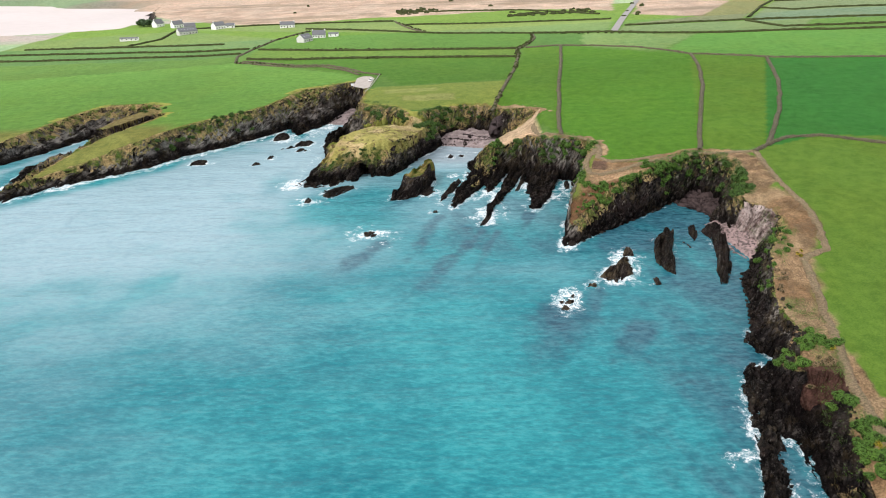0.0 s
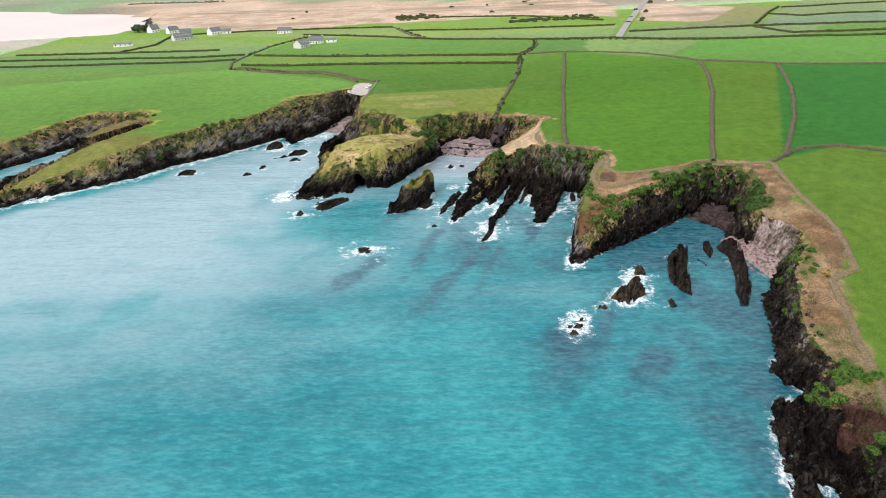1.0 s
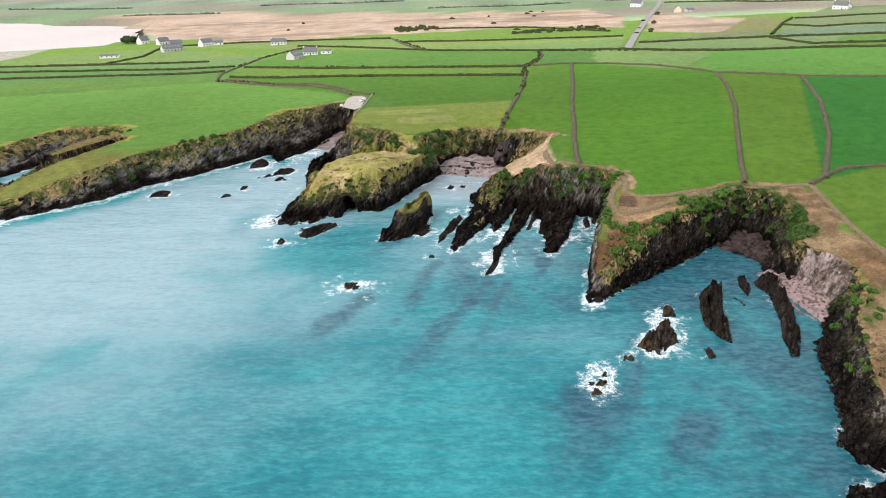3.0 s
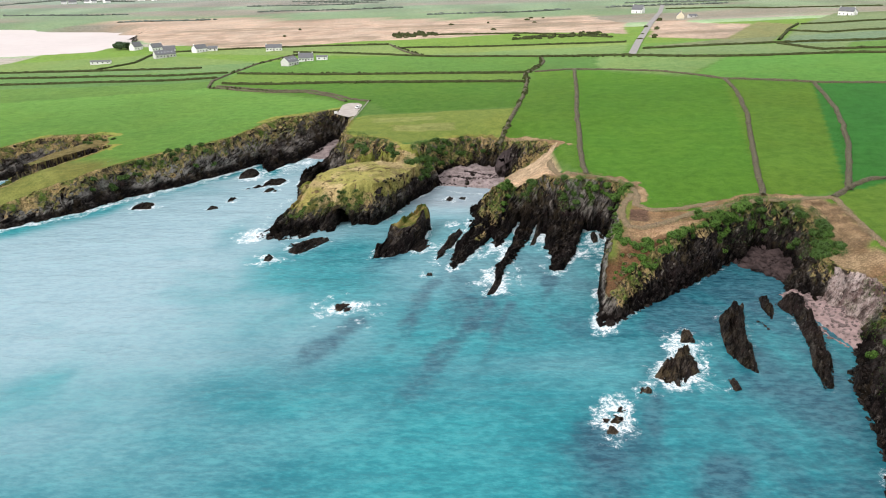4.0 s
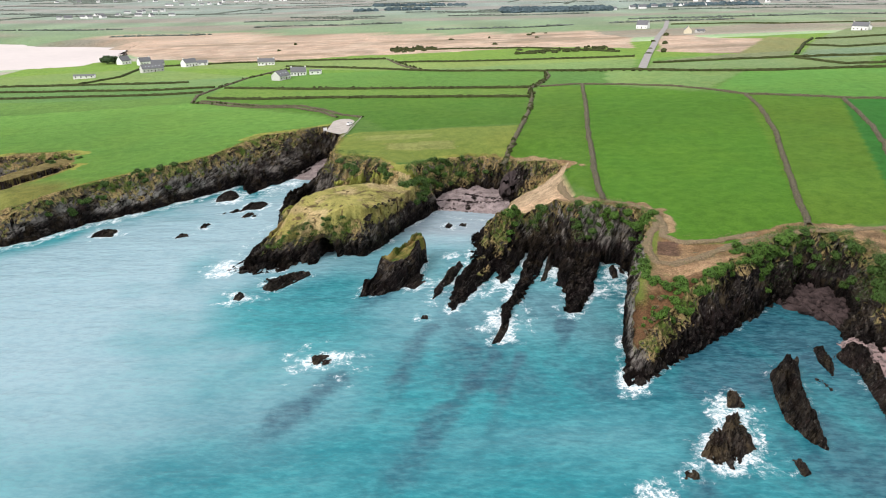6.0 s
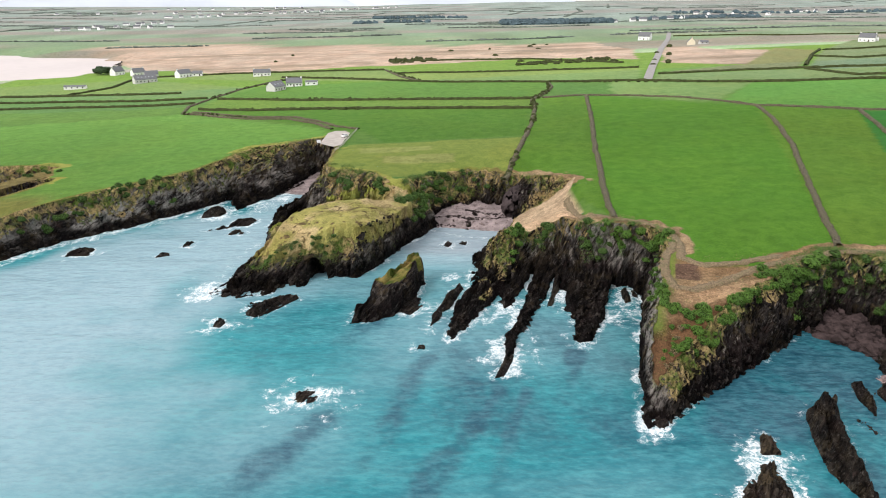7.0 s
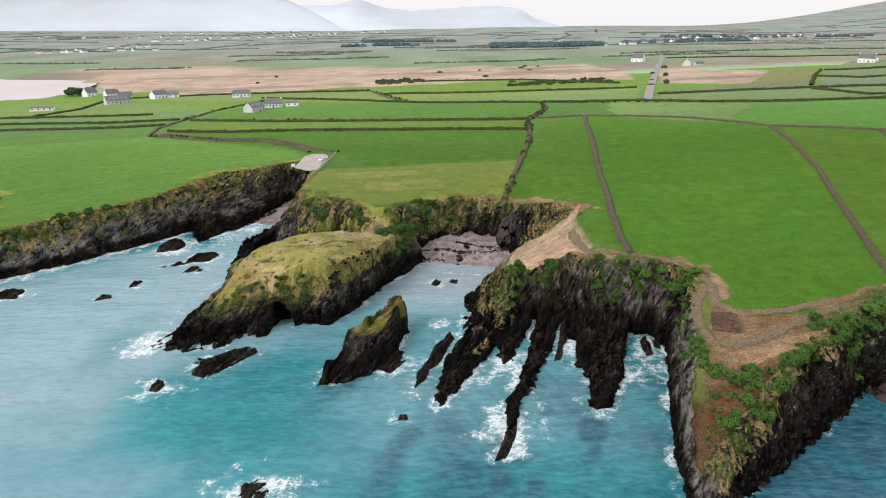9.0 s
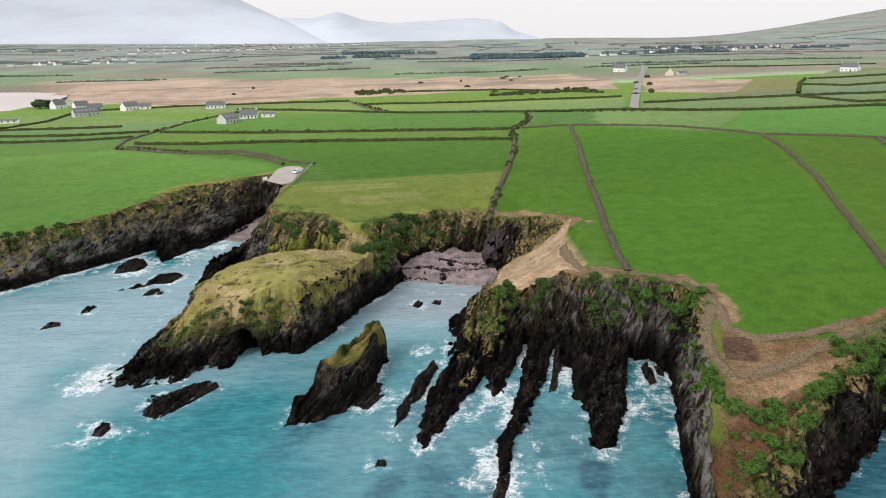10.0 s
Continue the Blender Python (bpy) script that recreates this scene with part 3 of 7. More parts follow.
# ---- land cover ----
GREEN_A, GREEN_B, GREEN_C = (0.085, 0.235, 0.018), (0.11, 0.235, 0.022), (0.055, 0.195, 0.022)
DRY, BRACKEN, ROUGH = (0.38, 0.28, 0.17), (0.29, 0.195, 0.11), (0.20, 0.215, 0.05)
# MOOR and FAR_GREEN already hold some distance haze in the colour
HEATH, MOOR, FAR_GREEN = (0.45, 0.355, 0.275), (0.26, 0.245, 0.19), (0.19, 0.29, 0.14)
FIELDS = [
    # outline on the plan, colour of the turf
    ([(56, 298), (66, 404), (84, 520), (57, 522), (44, 454), (20, 358), (40, 340)], (0.087, 0.172, 0.017)),
    ([(53, 303), (58, 274), (84, 266), (112, 274), (134, 353), (164, 466), (84, 524)], (0.078, 0.180, 0.015)),
    ([(110, 279), (140, 283), (185, 379), (205, 445), (163, 466)], (0.097, 0.180, 0.017)),
    ([(140, 283), (260, 270), (330, 420), (205, 445)], (0.037, 0.152, 0.021)),
    ([(118, 276), (133, 279), (170, 296), (400, 260), (400, -100), (80, 60), (80, 100), (98, 170)], (0.108, 0.182, 0.020)),
    ([(-60, 448), (-164, 517), (-420, 480), (-420, 240), (-180, 270), (-60, 400)], (0.122, 0.238, 0.036)),
    ([(-44, 444), (-60, 448), (-160, 531), (47, 487), (36, 419), (-30, 415)], (0.078, 0.164, 0.019)),
    ([(-46, 412), (36, 416), (24, 365), (-60, 355)], (0.190, 0.225, 0.040)),
    ([(-28, 388), (2, 392), (4, 382), (-26, 378)], (0.27, 0.27, 0.07)),
    ([(-40, 404), (-8, 406), (-7, 397), (-38, 394)], (0.26, 0.27, 0.065)),
    ([(-160, 531), (47, 487), (51, 520), (-162, 576)], (0.115, 0.188, 0.028)),
    ([(-162, 576), (51, 520), (69, 590), (-140, 690)], (0.083, 0.164, 0.024)),
    ([(57, 522), (99, 518), (110, 576), (69, 590)], (0.078, 0.156, 0.028)),
    ([(99, 518), (147, 484), (193, 545), (110, 576)], (0.150, 0.225, 0.055)),
    ([(150, 480), (210, 445), (420, 400), (420, 520), (193, 545)], (0.101, 0.224, 0.033)),
    ([(-47, 694), (150, 655), (131, 576), (-20, 627)], (0.129, 0.192, 0.048)),
    ([(151, 605), (303, 588), (267, 533), (136, 576)], (0.138, 0.192, 0.057)),
    ([(250, 590), (500, 560), (700, 900), (430, 860), (331, 729)], (0.120, 0.168, 0.071)),
    ([(156, 616), (245, 596), (327, 733), (313, 783), (226, 640)], (0.135, 0.150, 0.055)),
    ([(-164, 587), (-420, 640), (-420, 560), (-170, 545)], (0.092, 0.168, 0.038)),
    ([(-160, 640), (-290, 732), (-420, 700), (-420, 640), (-164, 590)], (0.110, 0.176, 0.048)),
    ([(-140, 676), (-290, 740), (-240, 760), (-60, 745), (-20, 630)], (0.120, 0.184, 0.052)),
]
HEATHS = [
    [(-347, 842), (-247, 765), (-170, 757), (-60, 770), (81, 790), (165, 725), (200, 860), (180, 1010), (-33, 1040), (-321, 1150), (-560, 1190)],
    [(173, 676), (226, 637), (300, 764), (242, 894)],
]


def cover(x, y, db):
    """Base colour of what grows on the ground."""
    n = fbm(x / 90, y / 90, None, 31, 4)
    n2 = fbm(x / 14, y / 14, None, 37, 3)
    # haze put into the base colour: plain turns paler and bluer far off
    far_haze = smooth(700, 2200, y)[..., None]
    far = np.array(FAR_GREEN) * (1 - far_haze) + np.array((0.255, 0.32, 0.285)) * far_haze
    moor = np.array(MOOR) * (1 - far_haze) + np.array((0.275, 0.275, 0.255)) * far_haze
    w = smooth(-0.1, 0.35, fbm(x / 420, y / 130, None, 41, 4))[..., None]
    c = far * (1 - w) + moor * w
    tile = np.floor(x / 85 + 0.35 * np.sin(y / 210)) * 7 + np.floor(y / 120 + 0.3 * np.sin(x / 190)) * 13
    c = c * (1 + 0.11 * np.sin(tile * 12.9898)[..., None])
    near = (y < 640) | ((y < 800) & (np.abs(x) < 420))
    c[near] = np.array((0.100, 0.180, 0.030))
    for outline, colour in FIELDS:
        c[inside(x, y, outline)] = colour
    c[y < 640] *= np.array((0.83, 0.93, 1.15))
    # distance haze put into the colour: mid-country fields paler and bluer
    mid_haze = (smooth(400, 640, y) * smooth(900, 800, y))[..., None]
    c = c * (1 + mid_haze * np.array((0.66, 0.60, 0.85)))
    for outline in HEATHS:
        k = inside(x + 14 * n, y + 20 * n, outline)
        c[k] = np.array(HEATH) * (1 + 0.22 * n2[k])[:, None]
        damp = (smooth(0.12, 0.5, fbm(x / 110, y / 32, None, 43, 4)) * k)[..., None]
        c = c * (1 - 0.6 * damp) + 0.6 * damp * np.array((0.20, 0.165, 0.11))
    c = c * (1 + 0.10 * n + 0.06 * n2)[..., None]
    # rough margin along the brow: yellow grass in the west, bracken and bleached grass in the east
    east = smooth(12, 34, x + 0.0 * y)
    wide = 2.2 + 2.2 * east + 3.5 * smooth(0.1, 0.5, n2) + (2.2 + 4.4 * smooth(125, 165, y)) * smooth(84, 90, x) * smooth(292, 262, y)
    wide = wide + 22 * smooth(275, 262, y) * smooth(88, 70, x) * smooth(40, 50, x)
    wide = np.where(inside(x, y, [(50, 350), (42, 318), (52, 305), (68, 292), (64, 276), (15, 296), (15, 318)]), np.maximum(wide, 30 * (x < 44) + 7.0), wide)
    m = (smooth(1.0, 0.82, db / wide) * smooth(450, 430, y))[..., None]
    west_rough, dry, brk = np.array(ROUGH), np.array(DRY), np.array(BRACKEN)
    t = smooth(-0.25, 0.35, n2)[..., None]
    e = east[..., None]
    margin = west_rough * (1 - e) * (0.8 + 0.5 * t) + e * (dry * t + brk * (1 - t))
    c = c * (1 - m) + margin * m
    k = inside(x, y, [(49, 351), (46, 342), (44.5, 320), (44, 311), (30, 309), (18, 309), (18, 330), (23, 346), (29, 351), (41, 353)])
    c[k] = (np.array((0.62, 0.48, 0.33)) * (1 + 0.15 * n2)[..., None])[k]
    # the tip of the promontory: rank yellow-green grass over brown earth, a green verge along its western brow
    k = (smooth(252, 244, y - 0.35 * (x - 55)) * smooth(78, 72, x) * smooth(44, 47, x) * smooth(215, 225, y))[..., None]
    c = c * (1 - k) + k * (np.array((0.165, 0.165, 0.035)) * (1 - t) + np.array((0.17, 0.10, 0.055)) * t)
    k = (smooth(6.0, 2.0, to_line(x, y, [(50, 246), (56, 262), (61, 276), (65, 290)], False) + 2.0 * n2) * smooth(4, 0.5, np.abs(db - 1.5)))[..., None]
    c = c * (1 - k) + k * np.array((0.12, 0.17, 0.035))
    # the promontory's back: a pale strip of bleached grass and a patch of dead heather
    k = inside(x, y, [(57.5, 253.5), (70.4, 259), (84, 263), (82, 258.5), (67.6, 252.8), (63, 250.2)])
    c[k] = (np.array((0.44, 0.31, 0.19)) * (1 + 0.15 * n2)[..., None])[k]
    k = inside(x, y, [(62, 270.5), (68, 270.5), (66, 262), (60, 263)])
    c[k] = (np.array((0.17, 0.115, 0.085)) * (1 + 0.3 * n2)[..., None])[k]
    # bare brown earth in the southern hollow
    k = inside(x, y, [(85, 127), (91, 122), (98, 126), (98, 133.5), (89, 135)])
    c[k] = (np.array((0.100, 0.056, 0.047)) * (1 + 0.3 * n2)[..., None])[k]
    # the head: cropped yellow turf with brown tussocks
    k = inside(x, y, [(-80, 285), (-60, 280), (-20, 296), (-6, 345), (-24, 352), (-45, 342), (-72, 320)])
    u = smooth(0.38, 0.62, fbm(x / 1.8, y / 1.8, None, 53, 3))[..., None]
    tan = smooth(-0.1, 0.4, fbm(x / 9, y / 9, None, 57, 3))[..., None]
    turf = (np.array((0.315, 0.300, 0.095)) * (1 - tan) + np.array((0.45, 0.365, 0.19)) * tan) * (1 + 0.25 * n2)[..., None] * (1 - u) + np.array((0.12, 0.09, 0.045)) * u
    c[k] = turf[k]
    k = inside(x, y, [(-172, 388), (-164, 374), (-178, 340), (-190, 332), (-188, 356), (-180, 380)])
    c[k] = (np.array((0.22, 0.185, 0.075)) * (1 + 0.3 * n2)[..., None])[k]
    # western ridge: rough yellow green
    k = smooth(350, 335, y) * smooth(-140, -152, x)
    c = c * (1 - k[..., None]) + k[..., None] * np.array((0.17, 0.19, 0.05)) * (1 + 0.3 * n2)[..., None]
    return np.clip(c, 0.005, 1)


def sheet(x0, x1, y0, y1, step):
    nx, ny = round((x1 - x0) / step), round((y1 - y0) / step)
    gx, gy = np.meshgrid(np.linspace(x0, x1, nx + 1), np.linspace(y0, y1, ny + 1))
    x, y = gx.ravel(), gy.ravel()
    return nx, ny, x, y


def COARSE(x, y, colour):
    """Rough growth (1) against cropped turf (0), by how brown it is."""
    return smooth(0.75, 1.15, colour[:, 0] / colour[:, 1]) * smooth(700, 600, y)


def add_land(name, verts, faces, colour, rock, creep, label, category="ground", slip=None, slabs=None):
    slip = np.zeros(len(verts)) if slip is None else slip
    slabs = np.zeros(len(verts)) if slabs is None else slabs
    verts, faces, colour, rock, creep, slip, slabs = compact(verts, faces, colour, rock, creep, slip, slabs)
    me = mesh_from(name, verts, faces, LAND, None, category == "ground")
    give(me, "slip", slip)
    give(me, "slabs", slabs)
    give(me, "coarse", np.clip(COARSE(verts[:, 0], verts[:, 1], colour), 0, 1) * (1 - 0.6 * on_head(verts[:, 0], verts[:, 1])))
    give(me, "cover", colour)
    give(me, "rock", rock)
    give(me, "creep", creep)
    return tagged(new(name, me), label, category, kind="structure")


# near ground: 2 m turf sheet behind the brow, fine relief on the cliffs
NX0, NX1, NY0, NY1, CELL = -264, 264, 0, 440, 2
nx, ny, gx, gy = sheet(NX0, NX1, NY0, NY1, CELL)
in_foot, in_brow = inside(gx, gy, FOOT), inside(gx, gy, BROW)
d_brow, d_foot = to_line(gx, gy, BROW), to_line(gx, gy, FOOT)
deep = (in_brow & (d_brow > 7)).reshape(ny + 1, nx + 1)
open_sea = (~in_foot & (d_foot > 4)).reshape(ny + 1, nx + 1)
c4 = lambda a: a[:-1, :-1] & a[1:, :-1] & a[:-1, 1:] & a[1:, 1:]
turf_cells, sea_cells = c4(deep), c4(open_sea)
fine_cells = ~turf_cells & ~sea_cells

zz, cl, db, df = ground_height(gx, gy)
add_land("ground", np.stack([gx, gy, zz], 1), grid_quads(turf_cells, nx, ny), cover(gx, gy, db), np.zeros(len(gx)), np.zeros(len(gx)),
         "bright green grazed fields sloping gently behind the sea cliffs")

def face_point(x, y):
    """A point of the cliffs with its beds pushed out or back."""
    z, cl, db, df = ground_height(x, y)
    hold = smooth(6.0, 1.5, np.maximum(db, 0)) * cl * (1 - 0.85 * on_head(x, y) * smooth(4, 7, z))
    push = hold * (0.7 * strata(x * 1.0, y, z * 1.6, 61) + 0.7 * fbm(x * 0.7, y * 0.7, z * 0.7, 63, 3))
    blade = hold * (1.5 * strata(x, y, z * 0.7, 67) + 0.8 * saw(x * 2.3, y * 2.3, z, 69)) * smooth(-1, 2, z)
    vx = x + push * 0.93 + STRIKE[0] * blade
    vy = y - push * 0.36 + STRIKE[1] * blade + hold * 0.4 * fbm(x * 0.8, y * 0.8, z * 0.8, 71, 2)
    # sea cave under the flank of the head
    hollow = smooth(1.0, 0.55, np.hypot((x + 40.5 + 0.25 * (z - 3)) / 2.9, (np.maximum(z, 0) - 0.5) / 6.2)) * smooth(309, 304, y) * smooth(290, 294, y)
    vy = vy + 9.0 * hollow
    return vx, vy, z, cl, db


SLIP = (114, 226)
CLIFFS = [
    ("cliff_west", "long dark slate sea cliff with a rough grassy brow", lambda x, y: x < -96),
    ("cliff_inlet", "steep slate cliffs round a narrow inlet with a pebble floor", lambda x, y: (x >= -96) & (x < 0) & (y > 352)),
    ("headland", "grassy headland with yellow turf, a sea cave and black rocky foot", lambda x, y: (x >= -96) & (x < 0) & (y <= 352)),
    ("cliff_bay", "dark cliff with scrub behind a shingle bay", lambda x, y: (x >= 0) & (x < 50) & (y > 312)),
    ("cliff_fingers", "black rock fingers running from the cliff into surf", lambda x, y: (x >= 0) & (x < 46) & (y <= 312)),
    ("promontory", "steep slate promontory with green scrub and bleached grass on top", lambda x, y: (x >= 46) & (x < 97) & (y > 212)),
    ("cliff_east", "low dark cliffs and pink landslip round a small cove", lambda x, y: (x >= 97) & (y > 200)),
    ("cliff_south", "broken black slate shore under a bracken covered bank", lambda x, y: y <= 212),
]
cy, cx = np.nonzero(fine_cells)
mx, my = NX0 + CELL * (cx + 0.5), NY0 + CELL * (cy + 0.5)
taken = np.zeros(len(cx), bool)
for name, label, where in CLIFFS:
    pick = where(mx, my) & ~taken
    taken |= pick
    div = 4 if name == "cliff_west" else 8
    ii, jj = np.meshgrid(np.arange(div), np.arange(div))
    qi = (cx[pick][:, None] * div + ii.ravel()[None]).ravel()
    qj = (cy[pick][:, None] * div + jj.ravel()[None]).ravel()
    wide = nx * div + 1
    a = qj * wide + qi
    quads = np.stack([a, a + 1, a + wide + 1, a + wide], 1)
    ids, inv = np.unique(quads.ravel(), return_inverse=True)
    quads = inv.reshape(quads.shape)
    x, y = NX0 + CELL * (ids % wide) / div, NY0 + CELL * (ids // wide) / div
    vx, vy, z, cl, db = face_point(x, y)
    low = z[quads].max(1) > -1.2
    h0 = np.maximum(top_of_cliff(x, y), 2)
    creep = smooth(0.35, 0.95, z / h0) * smooth(-14, -2, db)
    patch = fbm(x / 7, y / 7, z / 5, 87, 3)
    slabs = smooth(0.45, 0.75, z / h0) * smooth(-0.2, 0.4, patch) * 0.7
    if name == "cliff_west":
        creep = np.maximum(creep, smooth(0.32, 0.66, z / h0 + 0.4 * patch) * smooth(-28, -2, db))
        slabs = 1.25 * smooth(0.12, 0.3, z / h0) * smooth(0.95, 0.6, z / h0) * smooth(-0.5, 0.2, patch)
    if name == "cliff_inlet":
        creep = np.maximum(creep, smooth(0.5, 0.9, z / h0 + 0.4 * patch) * 0.9)
        slabs = smooth(0.2, 0.4, z / h0) * smooth(-0.3, 0.4, patch)
        creep = np.maximum(creep, smooth(0.15, 0.45, z / h0 + 0.2 * patch) * smooth(-24, -16, x))
    if name == "promontory":
        slabs = smooth(0.30, 0.55, z / h0 + 0.15 * patch) * smooth(62, 56, x) * smooth(8, 2, x - 43 - 0.30 * (y - 222))
        creep = creep * (1 - 0.7 * slabs) * smooth(0.55, 0.9, z / h0)
    if name == "cliff_fingers":
        creep = np.maximum(creep, smooth(0.15, 0.35, z / h0 + 0.2 * patch) * smooth(20, 14, x - 0.36 * (y - 285)))
        slabs = np.maximum(slabs, smooth(0.35, 0.6, z / h0) * smooth(0.0, 0.45, patch))
    if name == "headland":
        creep = np.maximum(creep, smooth(4.5, 8.5, z + 2.0 * patch) * smooth(-20, -34, x) + 0.3 * smooth(3, 5, z))
        hollow = np.hypot((x + 40.5 + 0.25 * (z - 3)) / 4.6, (z - 0.5) / 7.0) * np.where((y > 290) & (y < 309), 1, 9)
        creep = creep * smooth(0.9, 1.15, hollow)
        slabs = np.maximum(slabs, 0.5 * smooth(2, 5, z) * smooth(-0.3, 0.3, patch))
        k = 0.66 + 0.16 * smooth(306, 301, y) - 0.34 * smooth(-46, -56, x) * smooth(298, 308, y)
        cl = cl * smooth(0.15, -0.15, z / h0 - k + 0.12 * fbm(x / 3, y / 3, None, 83, 3))
    if name == "cliff_south":
        creep = creep * smooth(0.85, 1.05, z / h0 + 0.15 * patch) * (0.25 + 0.75 * smooth(140, 160, y))
        slabs = 0.4 * smooth(0.5, 0.8, z / h0) * smooth(0.1, 0.5, patch) * smooth(140, 155, y)
    if name == "cliff_south":
        cl = cl * smooth(0.8, 1.05, np.hypot((x - 93) / 6.5, (y - 129) / 6.0) + 0.2 * patch)
    slip = smooth(1.0, 0.6, np.hypot((x - SLIP[0]) / 8.0, (y - SLIP[1]) / 12.0)) * smooth(0.5, 3, z)
    creep = creep * (1 - slip)
    if name == "cliff_bay":
        face = smooth(1.0, 0.75, np.hypot((x - 28) / 6.0, (y - 359) / 8.0))
        creep, slabs = creep * (1 - face), slabs * (1 - face)
        creep = np.maximum(creep, smooth(0.2, 0.5, z / h0 + 0.2 * patch) * smooth(22, 14, x))
    add_land(name, np.stack([vx, vy, z], 1), quads[low], cover(x, y, db), cl, creep, label, "cliff", slip, slabs)

# middle and far country
def far_rise(x, y):
    r = smooth(1500, 4700, y) * 14 + 5 * fbm(x / 700, y / 500, None, 77, 3) * smooth(1100, 1800, y)
    return r + 400 * smooth(650, 3900, x - 0.18 * y) * smooth(900, 2600, y)


nx, ny, gx, gy = sheet(-600, 600, -216, 1000, 4)
hole = (gx > NX0 - 1) & (gx < NX1 + 1) & (gy > NY0 - 1) & (gy < NY1 + 1)
zz, cl, db, df = ground_height(gx, gy, 0.0)
zz = np.where(hole & ((gx < NX0 + 1) | (gx > NX1 - 1) | (gy < NY0 + 1) | (gy > NY1 - 1)), zz - 0.02, zz)
cells = ~c4(hole.reshape(ny + 1, nx + 1)) & ~c4((zz < -1).reshape(ny + 1, nx + 1))
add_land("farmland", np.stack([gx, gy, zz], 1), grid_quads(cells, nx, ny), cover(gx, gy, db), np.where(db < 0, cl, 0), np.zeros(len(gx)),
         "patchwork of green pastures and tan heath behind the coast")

nx, ny, gx, gy = sheet(-4800, 4800, -240, 4800, 40)
hole = (gx > -599) & (gx < 599) & (gy > -215) & (gy < 999)
zz, cl, db, df = ground_height(gx, gy, 0.0)
zz = zz + np.where(db > 0, far_rise(gx, gy), 0) - 0.3
cells = ~c4(hole.reshape(ny + 1, nx + 1)) & ~c4((zz < -1).reshape(ny + 1, nx + 1))
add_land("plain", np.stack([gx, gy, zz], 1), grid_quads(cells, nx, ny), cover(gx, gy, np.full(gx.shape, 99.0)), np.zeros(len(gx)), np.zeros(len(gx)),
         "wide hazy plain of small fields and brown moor")


